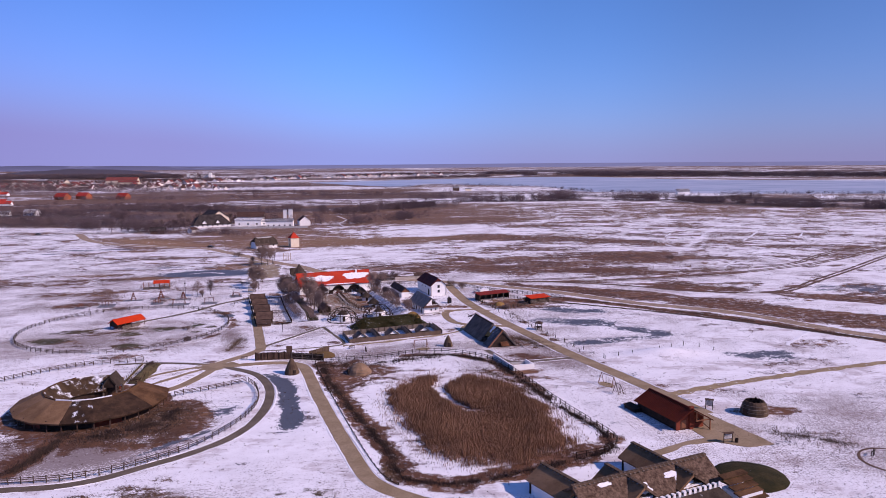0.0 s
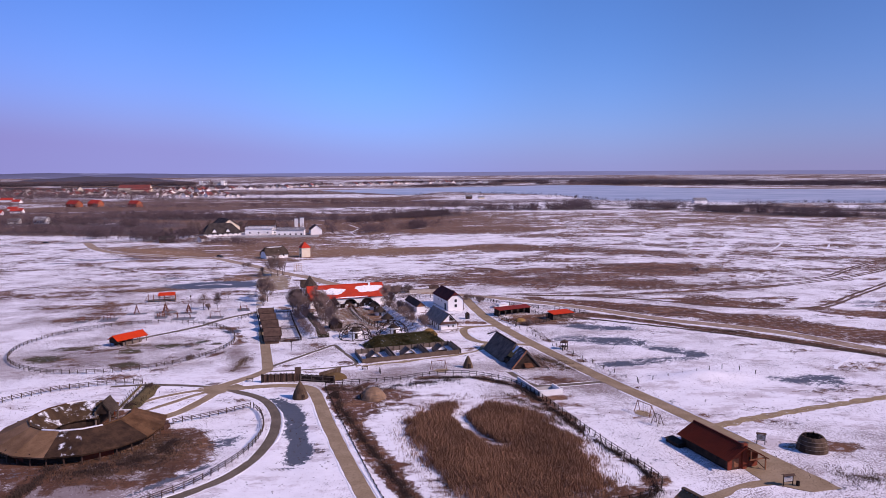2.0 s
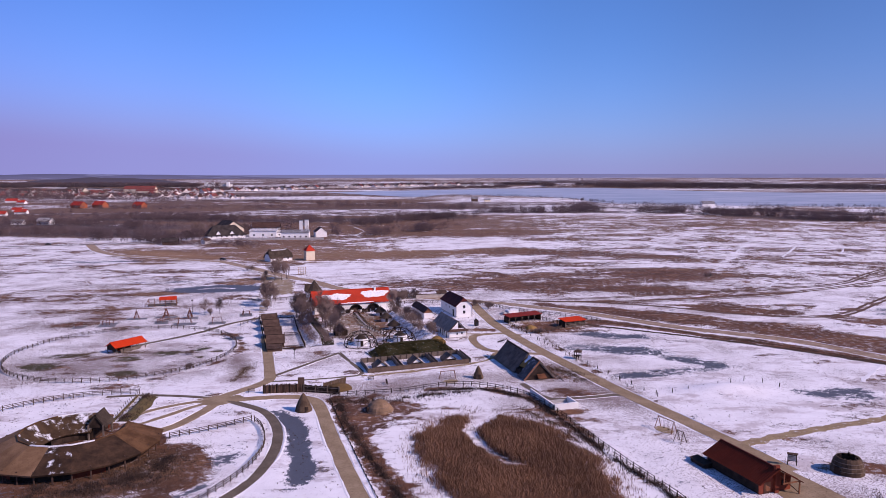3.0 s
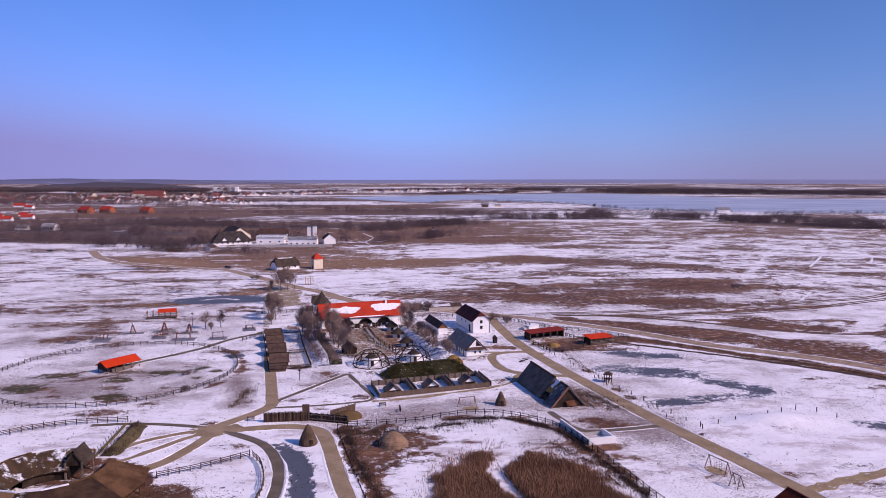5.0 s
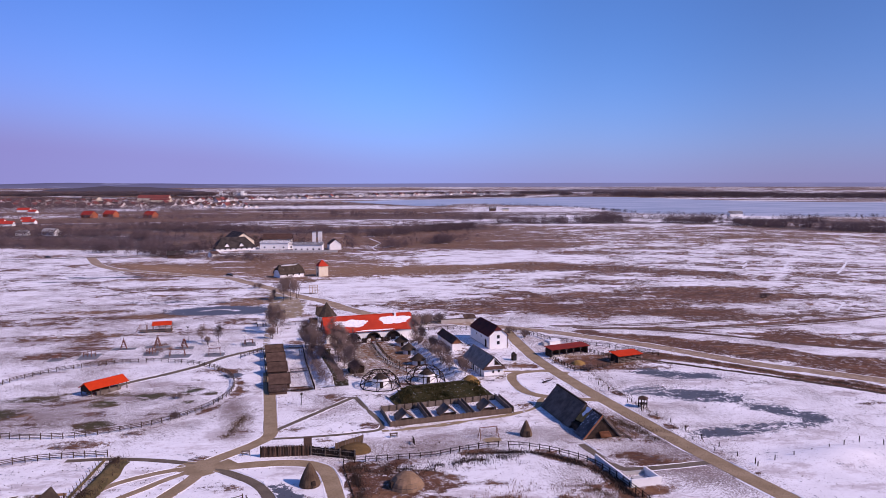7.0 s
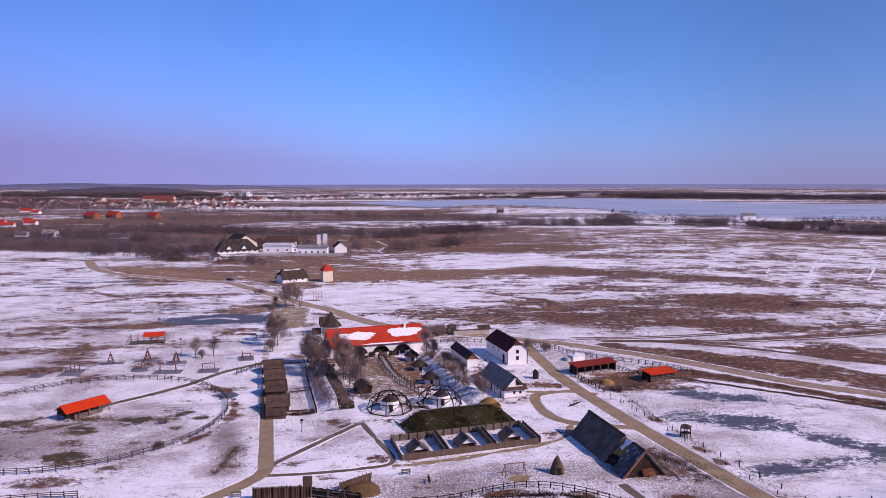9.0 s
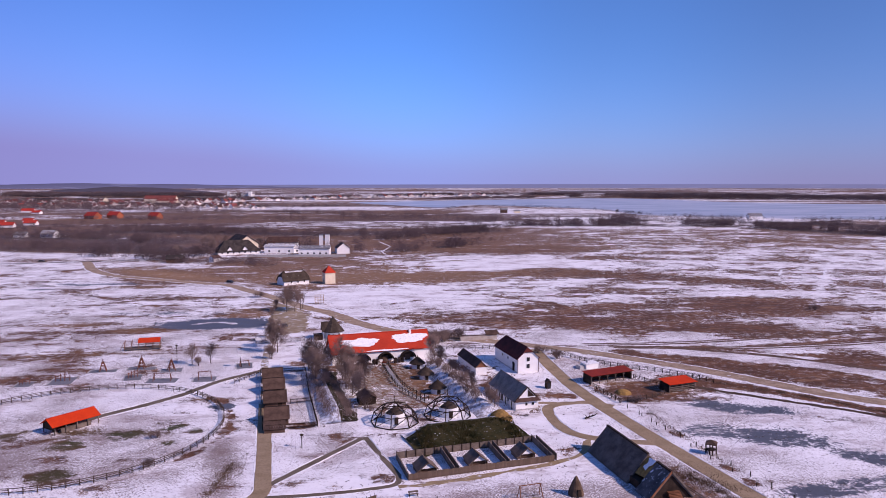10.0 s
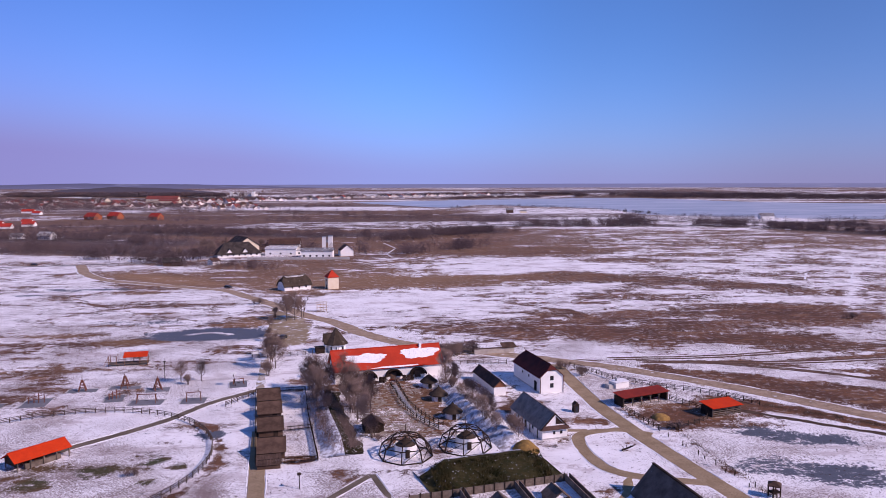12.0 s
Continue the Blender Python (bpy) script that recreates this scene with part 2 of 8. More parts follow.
GLASS_DARK = plain("dark_window_pane", (0.02, 0.022, 0.028), (0.03, 0.032, 0.04), 0.12, 1.0, 3.0, 0.0, vary=0.1)
STEEL = plain("galvanised_steel", (0.25, 0.26, 0.28), (0.35, 0.36, 0.38), 0.5, 2.0, 8.0, 0.01, metal=0.6)
CONCRETE = plain("concrete", (0.42, 0.40, 0.38), (0.52, 0.50, 0.47), 0.9, 0.6, 5.0, 0.02, snow=0.2)
SNOW_PILE = plain("roof_snow", (0.88, 0.87, 0.87), (0.82, 0.81, 0.82), 0.85, 0.5, 2.5, 0.08, vary=0.0)
BARK = plain("bark", (0.12, 0.088, 0.074), (0.18, 0.135, 0.115), 0.95, 2.0, 9.0, 0.02, vary=0.4)
TWIG = plain("winter_twigs", (0.17, 0.118, 0.102), (0.25, 0.178, 0.155), 0.95, 0.3, 2.0, 0.0, vary=0.4)
# far twigs have a slight violet of distance haze painted in
TWIG_FAR = plain("hazed_far_wood", (0.108, 0.075, 0.079), (0.165, 0.115, 0.112), 0.95, 0.02, 0.3, 0.0, vary=0.3)
REED = plain("dry_reed", (0.32, 0.172, 0.10), (0.20, 0.108, 0.066), 0.9, 0.09, 1.2, 0.0, vary=0.0, space="Object")
SCRUB = plain("dead_scrub", (0.05, 0.035, 0.03), (0.10, 0.066, 0.05), 0.95, 0.2, 1.5, 0.0)
PATH_MAT = plain("worn_asphalt_path", (0.27, 0.193, 0.112), (0.36, 0.265, 0.165), 0.9, 0.25, 3.0, 0.02, vary=0.06, snow=0.13)
PATH_DARK = plain("damp_asphalt_path", (0.125, 0.098, 0.070), (0.18, 0.142, 0.105), 0.9, 0.25, 3.0, 0.02, vary=0.06, snow=0.16)
GRAVEL = plain("frozen_gravel_road", (0.29, 0.205, 0.135), (0.44, 0.325, 0.225), 0.95, 0.35, 1.6, 0.05, vary=0.06, snow=0.34, drift=0.4, grit=0.7)
TRACK = plain("straw_strewn_track", (0.36, 0.27, 0.15), (0.27, 0.19, 0.11), 0.95, 0.3, 2.0, 0.03, vary=0.06, snow=0.36)
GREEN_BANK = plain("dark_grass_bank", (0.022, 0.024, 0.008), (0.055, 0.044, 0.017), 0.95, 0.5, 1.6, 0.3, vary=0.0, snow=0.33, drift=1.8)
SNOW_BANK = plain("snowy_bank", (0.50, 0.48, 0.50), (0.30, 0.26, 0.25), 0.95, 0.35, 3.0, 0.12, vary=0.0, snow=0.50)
GREY_ROOF = plain("grey_shingle_roof", (0.23, 0.175, 0.14), (0.35, 0.28, 0.235), 0.8, 0.5, 5.0, 0.05, (1, 1, 0.4), vary=0.1, snow=0.2, drift=1.6)
DARK_ROOF = plain("dark_reed_roof", (0.095, 0.070, 0.056), (0.18, 0.138, 0.112), 0.85, 0.4, 5.0, 0.1, (1, 1, 0.3), vary=0.1, snow=0.27, drift=0.9)
FROSTY_ROOF = plain("frosted_reed_roof", (0.07, 0.062, 0.06), (0.15, 0.135, 0.13), 0.85, 0.4, 5.0, 0.1, (1, 1, 0.3), vary=0.1, snow=0.38, drift=1.2)
MOUND_GRASS = plain("dry_mound_grass", (0.026, 0.025, 0.009), (0.055, 0.042, 0.017), 0.95, 0.4, 3.0, 0.2, vary=0.0, snow=0.22)
CAR_PAINT = plain("dark_car_paint", (0.02, 0.022, 0.026), (0.03, 0.03, 0.034), 0.3, 1.0, 3.0, 0.0)
RUBBER = plain("rubber", (0.02, 0.02, 0.02), (0.03, 0.03, 0.03), 0.9, 2.0, 8.0, 0.01)

# ---- the ground: one sheet to the horizon ----
def axis_steps(lo, a, b, hi, fine, grow):
    """Fine steps from a to b, growing steps out to lo and hi."""
    mid = list(np.arange(a, b, fine))
    up, s = [b], fine
    while up[-1] < hi:
        s = min(s * grow, 60)
        up.append(up[-1] + s)
    down, s = [a], fine
    while down[-1] > lo:
        s = min(s * grow, 60)
        down.append(down[-1] - s)
    return np.array(down[:0:-1] + mid + up)


gx = axis_steps(-4900, -115, 135, 4900, 1.25, 1.035)
gy = axis_steps(-1500, -15, 240, 4830, 1.25, 1.02)
X, Y = np.meshgrid(gx, gy)


def ellipse(x, y, rx, ry, turn=0.0):
    """1 inside an ellipse, falling to 0 over its rim."""
    c, s = math.cos(radians(turn)), math.sin(radians(turn))
    u, v = (X - x) * c + (Y - y) * s, -(X - x) * s + (Y - y) * c
    d = np.sqrt((u / rx) ** 2 + (v / ry) ** 2)
    return np.clip(1.6 - 0.9 * d, 0, 1) ** 1.0


def near_line(pts, width):
    """1 on a line through pts, falling to 0 at width."""
    best = np.full(X.shape, 1e9)
    for (x0, y0), (x1, y1) in zip(pts, pts[1:]):
        dx, dy = x1 - x0, y1 - y0
        t = np.clip(((X - x0) * dx + (Y - y0) * dy) / (dx * dx + dy * dy), 0, 1)
        best = np.minimum(best, np.hypot(X - x0 - t * dx, Y - y0 - t * dy))
    return np.clip(1.5 - 1.5 * best / width, 0, 1)


far = np.clip((Y - 480) / 150, 0, 1)
bare = 0.30 - 0.09 * np.clip((250 - Y) / 40, 0, 1)
bare += 0.07 * np.clip((X - 20) / 60, 0, 1) * np.clip((Y - 200) / 60, 0, 1)
bare += 0.34 * far * (1 - 0.35 * np.clip((X - 60) / 150, 0, 1)) * np.clip(1.2 - (Y - 600) / 3000, 0.35, 1) + 0.14 * far * np.clip((160 - X) / 120, 0, 1) * np.clip(1 - (Y - 1900) / 500, 0, 1)
bare += 0.5 * (np.hypot(X + 55.6, Y - 64.2) < 9.5)
# brown meadow east of the site
for x, y, rx, ry, turn, k in ((98, 436, 44, 22, 4, .50), (150, 412, 42, 16, -18, .46), (188, 386, 22, 12, -8, .40), (105, 598, 52, 26, 0, .50), (160, 524, 34, 10, 0, .40),
                              (34, 371, 18, 9, 10, .45), (122, 354, 32, 9, -4, .42), (200, 360, 22, 9, 0, .36), (120, 296, 46, 20, 2, .42), (178, 300, 34, 16, -16, .42), (178, 321, 22, 8, -8, .34),
                              (66, 295, 10, 34, 12, .34), (112, 256, 24, 9, 0, .46), (150, 250, 30, 12, -10, .42), (90, 270, 18, 8, 0, .34), (28, 280, 20, 16, 0, .34), (45, 275, 22, 12, -15, .26), (300, 330, 60, 18, -25, .34), (390, 676, 44, 16, 0, .36), (260, 500, 60, 14, -10, .22), (300, 420, 70, 16, -14, .24)):
    bare += 0.92 * k * ellipse(x, y, rx, ry, turn)
bare += 0.68 * near_line([(74, 216), (94, 206), (108, 196), (125, 185), (160, 150), (220, 95)], 11) + 0.6 * near_line([(98, 198), (109, 186), (123, 172), (160, 132), (230, 60)], 9) + 0.3 * near_line([(88, 224), (120, 214), (160, 196), (230, 150)], 5)
bare += 0.6 * near_line([(140, 200), (165, 186), (210, 155), (270, 110)], 12)
bare += 0.80 * near_line([(88, 180), (106, 165), (118, 152), (133, 138), (170, 93), (220, 38)], 5)
# old farm, tower and the strip by the road
for x, y, rx, ry, turn, k in ((-62, 440, 78, 46, 0, .58), (-70, 515, 95, 22, 0, .34), (10, 560, 60, 60, 0, .22), (20, 425, 64, 14, 12, .36), (-150, 440, 42, 13, -38, .55), (0, 395, 50, 10, 10, .30),
                              (-95, 225, 22, 6, 5, .16), (-120, 255, 26, 9, 0, .22), (-60, 300, 12, 14, 0, .24), (-97, 262, 8, 4, 0, .2), (-105, 200, 12, 18, 10, .22)):
    bare += k * ellipse(x, y, rx, ry, turn)
# ground churned round the stable, the pond bank and the village
for x, y, rx, ry, turn, k in ((-42, 50, 11, 10, 30, .55), (-36, 59, 5, 9, 0, .46), (-56, 44, 8, 4, 0, .36), (-58, 34, 10, 2.5, 35, .34), (0, 80, 10, 12, 0, .36), (-34, 96, 4, 4, 0, .4),
                              (30, 48, 13, 22, 12, .30), (42, 82, 9, 6, 0, .18), (55, 118, 7, 15, -20, .10), (59, 104, 5, 10, -20, .06), (27, 105, 14, 4, 15, .12),
                              (-60, 140, 20, 16, 20, .16), (-84, 135, 14, 10, 0, .14), (62, 175, 13, 6, 25, .34), (74, 168, 10, 5, 20, .3), (-3, 182, 9, 22, 14, .54), (5.5, 184, 5, 16, 14, .3), (28, 181, 4, 18, 14, .5), (66, 176, 13, 8, 25, .30), (84, 178, 10, 5, -40, .45), (-33, 118, 2, 12, 14, .12),
                              (97, 26, 5, 8, -20, .24), (99, 43, 5, 2.5, 0, .4), (104, 70, 20, 5, 15, .18), (72, 112, 8, 3, 0, .2)):
    bare += k * ellipse(x, y, rx, ry, turn)
bare += 0.80 * near_line([(-6, 95), (-2.4, 77), (1, 64), (5.7, 46.8), (10.5, 31), (12, 21)], 3.0) + 0.3 * ellipse(1, 86, 7, 8)
bare += 0.72 * near_line([(12, 21), (14, 17), (21.5, 14.5), (30.6, 16), (40.6, 20), (52, 26.5), (56, 30)], 4.6)
bare += 0.42 * near_line([(55.5, 30), (54, 38), (51, 50), (48.5, 64), (46, 77), (42, 90), (32, 100), (18, 100)], 2.6)
for pts in ([(7, 18), (3.2, 32), (-0.7, 48), (-4.9, 67), (-9.4, 89)], [(-44, 22.3), (-29, 29.8), (-17.6, 50.3), (-16, 62.5), (-22, 86)], [(47, 180), (53, 149), (60, 118), (68.6, 86), (78, 54)], [(-25.8, 121), (-30.4, 147)], [(38, 160), (36.4, 150), (39, 141), (44, 137), (54, 134)]):
    bare -= 0.35 * near_line(pts, 4.2)
bare += 0.30 * near_line([(60, 163), (62, 140), (66, 110), (72, 84), (80, 62)], 2.0)
# drifts: clean snow along tracks and on the slopes
for pts, w in (([(49, 234), (87, 220.5), (111, 215), (143, 201.5), (168, 179), (230, 125)], 3), ([(110, 223), (140, 224), (172, 229), (230, 236), (300, 260)], 3),
               ([(88, 172), (110, 152), (130, 134), (160, 96)], 3.5), ([(168, 179), (188, 196), (206, 218), (240, 262)], 6), ([(-75, 93), (-50, 97)], 3), ([(130, 128), (118, 112)], 2.2)):
    bare -= 0.5 * near_line(pts, w)
for pts, w in (([(-620, 640), (-345, 640), (-195, 600)], 60), ([(-640, 740), (-380, 770), (-240, 690)], 90), ([(-330, 860), (-90, 790), (90, 850)], 60), ([(110, 985), (300, 965), (440, 940), (520, 780), (760, 600), (1000, 480)], 45), ([(350, 1090), (560, 1000), (800, 740)], 60)):
    bare += 0.45 * near_line(pts, w)
bare -= 0.25 * ellipse(94, 92, 14, 8, 20)
bare -= 0.2 * ellipse(84, 118, 26, 34, 0) + 0.15 * ellipse(75, 20, 22, 22, 0)
bare += 0.5 * ellipse(165, 201, 34, 10, -8) + 0.4 * ellipse(232, 182, 22, 13, -20)
bare -= 0.55 * near_line([(84, 219), (104, 211), (123, 202), (142, 184), (165, 174), (190, 176), (215, 196), (250, 225)], 6)
ice = np.zeros_like(X)
bare += 0.3 * ellipse(52, 116, 3, 9, -20) + 0.25 * ellipse(54, 92, 5, 3, 0)
for x, y, rx, ry, turn, k in ((-11.6, 64, 1.9, 12, 10, .74), (-10, 50.5, 2.0, 5.5, 0, .7), (-15.6, 79, 1.9, 7, 25, .74), 
                              (-72, 276, 17, 8.5, 3, 1.15), (80, 138, 12, 5, -18, .60), (81, 158, 8, 3.5, -28, .52), (92, 155, 6, 2.5, -38, .52), (84, 110, 13, 3, 10, .5), (98, 121, 11, 3.5, -38, .5), (74, 108, 5, 2, 0, .25),
                              (122, 87, 9, 4.5, -10, .5), (-44, 165, 3.2, 2.4, 0, .62), (-100, 300, 26, 4, 0, .40), (-66, 44, 6, 3, 0, .2),
                              (230, 178, 26, 10, -25, .4)):
    ice += k * ellipse(x, y, rx, ry, turn)
ice -= 1.3 * near_line([(-82, 274.5), (-77, 278), (-71, 278.4), (-66, 275.5)], 2.0)
straw = 0.75 * ellipse(-150, 440, 42, 12, -38) + 0.2 * ellipse(-110, 226, 26, 8, 0) + 0.2 * ellipse(-97, 262, 10, 5, 0) + 0.55 * ellipse(-60, 300, 12, 14, 0)
straw += 0.6 * ellipse(-10, 104, 7, 3, 10) + 0.4 * ellipse(10, 420, 80, 30, 8) + 0.3 * ellipse(60, 70, 6, 4, 0) + 0.5 * ellipse(-180, 1800, 200, 150, 0) + 0.55 * ellipse(63, 58, 6, 4, 0) + 0.5 * ellipse(60, 182, 6, 3, 20)
# wheel tracks across the meadows
for pts, k, w in (([(-202, 401), (-157, 357), (-120, 325), (-90, 305), (-66, 290)], .34, 2.6), ([(-145, 315), (-134, 330), (-117, 341), (-96, 344)], .30, 2.6),
                  ([(-244, 473), (-198, 447), (-151, 410)], .30, 3.2), ([(58, 327), (71, 318), (77, 298), (73, 264)], .42, 3.0), ([(290, 457), (252, 399), (216, 344), (194, 310)], -.22, 3.6)):
    bare += k * near_line(pts, w)
ice += 0.5 * near_line([(-39.4, 31.8), (-36, 35.2), (-32.3, 39.8), (-28.8, 43.3), (-26.3, 45.8)], 1.5) + 0.5 * ellipse(-25, 59, 2.4, 4.6)
ice += 0.46 * ellipse(-168, 395, 28, 5, 0) + 0.42 * ellipse(-188, 376, 12, 3, 0)
# thin snow, the dead grass showing through
dust = 0.28 + 0.12 * np.clip((-42 - X) / 20, 0, 1) * np.clip((Y - 100) / 20, 0, 1) - 0.14 * np.clip((8 - X) / 14, 0, 1) * np.clip((112 - Y) / 16, 0, 1)
for x, y, rx, ry, turn, k in ((-58, 36, 22, 11, 8, .62), (-44, 50, 17, 15, 0, .22), (-64, 136, 26, 18, 0, .26), (-96, 128, 18, 20, 0, .2), (-4, 182, 10, 24, 14, .3), (63, 171, 6, 6, 0, .5), (-34, 122, 3, 18, 10, .34), (-30, 150, 3, 14, 10, .2), (42, 84, 11, 14, 0, .50), (60, 54, 13, 24, 0, .28), (57, 106, 7, 19, 14, .42), (20, 108, 26, 7, 10, .12), (104, 30, 26, 24, 0, .34),
                              (70, 110, 8, 30, -10, .20), (110, 110, 40, 30, 0, .12), (12, 6, 20, 6, 0, .18), (-15, 20, 20, 10, 0, .18), (-120, 240, 60, 50, 0, .16), (-80, 197, 30, 14, 0, .12), (30, 108, 22, 6, 15, .30), (0, 100, 14, 8, 0, .34),
                              (60, 190, 14, 12, 0, .25), (84, 140, 20, 26, 0, .12), (120, 260, 90, 60, 0, .24), (0, 128, 24, 8, 10, .30), (-20, 160, 6, 26, 10, .28), (63, 150, 4, 9, 0, .20)):
    dust += k * ellipse(x, y, rx, ry, turn)
straw += 0.45 * ellipse(-133, 276, 14, 6, 0) + 0.3 * ellipse(-98, 263, 9, 4, 0) + 0.3 * ellipse(-123, 294, 5, 3, 0) + 0.5 * ellipse(-140, 381, 14, 4, 0)
bare += 0.42 * ellipse(-133, 276, 16, 6, 0) + 0.3 * ellipse(-98, 263, 9, 4, 0) + 0.34 * ellipse(-123, 294, 5, 3, 0) + 0.3 * ellipse(-140, 381, 14, 4, 0) + 0.3 * ellipse(-73, 322, 9, 6, 0)
straw += 0.30 * far + 0.4 * ellipse(-62, 450, 90, 60, 0) + 0.5 * ellipse(-2, 182, 7, 16, 10)
dust -= 0.35 * ellipse(28, 52, 22, 36, 11) + 0.2 * ellipse(-10, 122, 14, 10, 15)
ring = np.hypot(X + 55.6, Y - 64.2)
# bare earth round the stable, widened south-west to paint its shade darker
bare += 0.75 * ((ring > 9.5) & (ring < np.where((X < -50) & (Y < 67), 19.0, 17.0))) + 0.42 * ellipse(-38, 45, 9, 7, 40) + 0.3 * ellipse(-32.5, 55, 4, 7, -20) + 0.55 * near_line([(-55.2, 49.5), (-55.6, 41.6), (-56.4, 34.7), (-58, 27.5)], 2.8)
bare -= 0.5 * near_line([(-53.9, 34.6), (-53.4, 38.7), (-53.1, 44)], 1.0) + 0.35 * ellipse(-45.5, 29, 5, 2.6, 20) + 0.4 * ellipse(-48.2, 38.2, 2.4, 1.4)
dust -= 0.05 * ellipse(75, 20, 26, 26, 0) + 0.15 * ellipse(85, 90, 30, 40, 0)
bare += 0.5 * ellipse(-22.8, 150, 3.0, 1.8, 10) + 0.18 * np.clip((230 - X) / 150, 0, 1) * np.clip((Y - 560) / 100, 0, 1) * np.clip(1 - (Y - 1700) / 300, 0, 1) + 0.75 * near_line([(54, 228), (80, 224.5), (104, 222), (140, 226), (200, 238)], 2.2) + 0.16 * ellipse(63, 171, 5, 5, 20) + 0.4 * ellipse(49, 78.6, 4, 1.2, 10)
green = 0.0 * X
for x, y, rx, ry, k in ((-42, 50, 10, 9, .16), (-36, 58, 4, 7, .12), (-70, 139.5, 4, 2.5, .9), (-61, 144.5, 3.6, 3, .9), (-51, 150, 2.2, 1.2, .9), (-45.5, 147.5, 1.6, 1.8, .9), (-50, 139.8, 3, 1.5, .9), (-94, 132, 5, 4.5, .9), (-90, 146, 9, 4, .7), (-66, 123, 4, 3, .8), (-70, 147, 6, 4, .5), (9, 20, 2, 4, .4), (-5, 14, 5, 4, .7), (-35, 15, 8, 5, .3), (-54, 150, 4, 6, .4)):
    green += k * ellipse(x, y, rx, ry, 20)
bare += 0.55 * np.clip(green, 0, 1)
bare += 0.62 * np.clip(1 - np.abs(np.hypot((X + 74) / 34.2, (Y - 148.6) / 35) * 34.5 - 35.3) / 1.8, 0, 1) * np.clip((X + 62) / 16, 0, 1)
# open farmland far off, and the dark floor of woods and thickets
land = np.clip((Y - 650) / 350, 0, 1)
wood = np.zeros_like(X)
for pts, w in (([(-640, 650), (-345, 640), (-195, 610)], 46), ([(-640, 750), (-380, 770), (-240, 700)], 80), ([(-330, 860), (-90, 800), (90, 850)], 50), ([(110, 985), (300, 965), (440, 940), (520, 780), (760, 600), (1000, 480)], 40), ([(350, 1090), (560, 1000), (800, 740), (1100, 600)], 50),
               ([(900, 3300), (1400, 2850), (1900, 2500), (2900, 2050)], 330), ([(-1500, 2350), (-900, 2100), (-620, 2350)], 260), ([(150, 2900), (560, 3200), (900, 3500)], 90)):
    wood += 0.9 * near_line(pts, w)
wood = np.clip(wood, 0, 1)
bare += 0.5 * wood
bare -= 0.09 * np.clip((-30 - X) / 10, 0, 1) * np.clip((200 - Y) / 40, 0, 1)
bare += 0.05 * np.clip((-45 - X) / 20, 0, 1) * np.clip((Y - 185) / 30, 0, 1) * np.clip((380 - Y) / 40, 0, 1)
bare -= 0.42 * ellipse(52, 500, 62, 46) + 0.3 * ellipse(-6, 360, 34, 30)
bare += 0.36 * ellipse(-64, 39, 12, 9, 10)
bare += 0.36 * np.clip((np.hypot(X, Y) - 2300) / 600, 0, 1)
for x, y, rx, ry, k in ((-500, 1650, 330, 150, .26), (-250, 1720, 220, 80, .22), (-620, 1270, 170, 70, .45), (-300, 590, 130, 26, .6), (-210, 556, 46, 14, .5), (300, 1130, 150, 60, .3), (120, 1040, 90, 26, .35), (-60, 1120, 330, 110, -.34), (-300, 1330, 260, 80, -.2)):
    bare -= k * ellipse(x, y, rx, ry)
Z = np.vectorize(gz)(X, Y)
Z = Z + 1.6 * np.exp(-(((X - 93) / 9) ** 2 + ((Y - 92) / 4.5) ** 2))
Z = Z - 0.25 * np.clip(ice, 0, 0.6) * (np.abs(X) < 150) * (Y < 320)
Z = Z + 0.05 * np.sin(X * 0.31 + np.sin(Y * 0.17)) * np.sin(Y * 0.27 + 1.3) * (Y < 205) * (X < 84)
verts = np.column_stack((X.ravel(), Y.ravel(), Z.ravel()))
ny, nx = X.shape
idx = np.arange(nx * ny).reshape(ny, nx)
quads = np.stack((idx[:-1, :-1], idx[:-1, 1:], idx[1:, 1:], idx[1:, :-1]), -1).reshape(-1, 4)
gme = bpy.data.meshes.new("ground")
gme.vertices.add(len(verts))
gme.vertices.foreach_set("co", verts.ravel().astype(np.float32))
gme.loops.add(quads.size)
gme.loops.foreach_set("vertex_index", quads.ravel().astype(np.int32))
gme.polygons.add(len(quads))
gme.polygons.foreach_set("loop_start", np.arange(0, quads.size, 4, dtype=np.int32))
gme.update(calc_edges=True)
gme.shade_smooth()
for nm, arr in (("bare", np.minimum(bare, 0.98)), ("ice", ice), ("straw", straw), ("green", green), ("dust", dust), ("land", land), ("wood", wood), ("open", np.clip((Y - 185) / 60, 0, 1))):
    at = gme.attributes.new(nm, "FLOAT", "POINT")
    at.data.foreach_set("value", np.clip(arr, -0.6, 1.4).ravel().astype(np.float32))
ground = tagged(new("ground", gme), "snow-dusted flat meadow with patches of dead grass and frozen puddles", "ground", kind="structure")


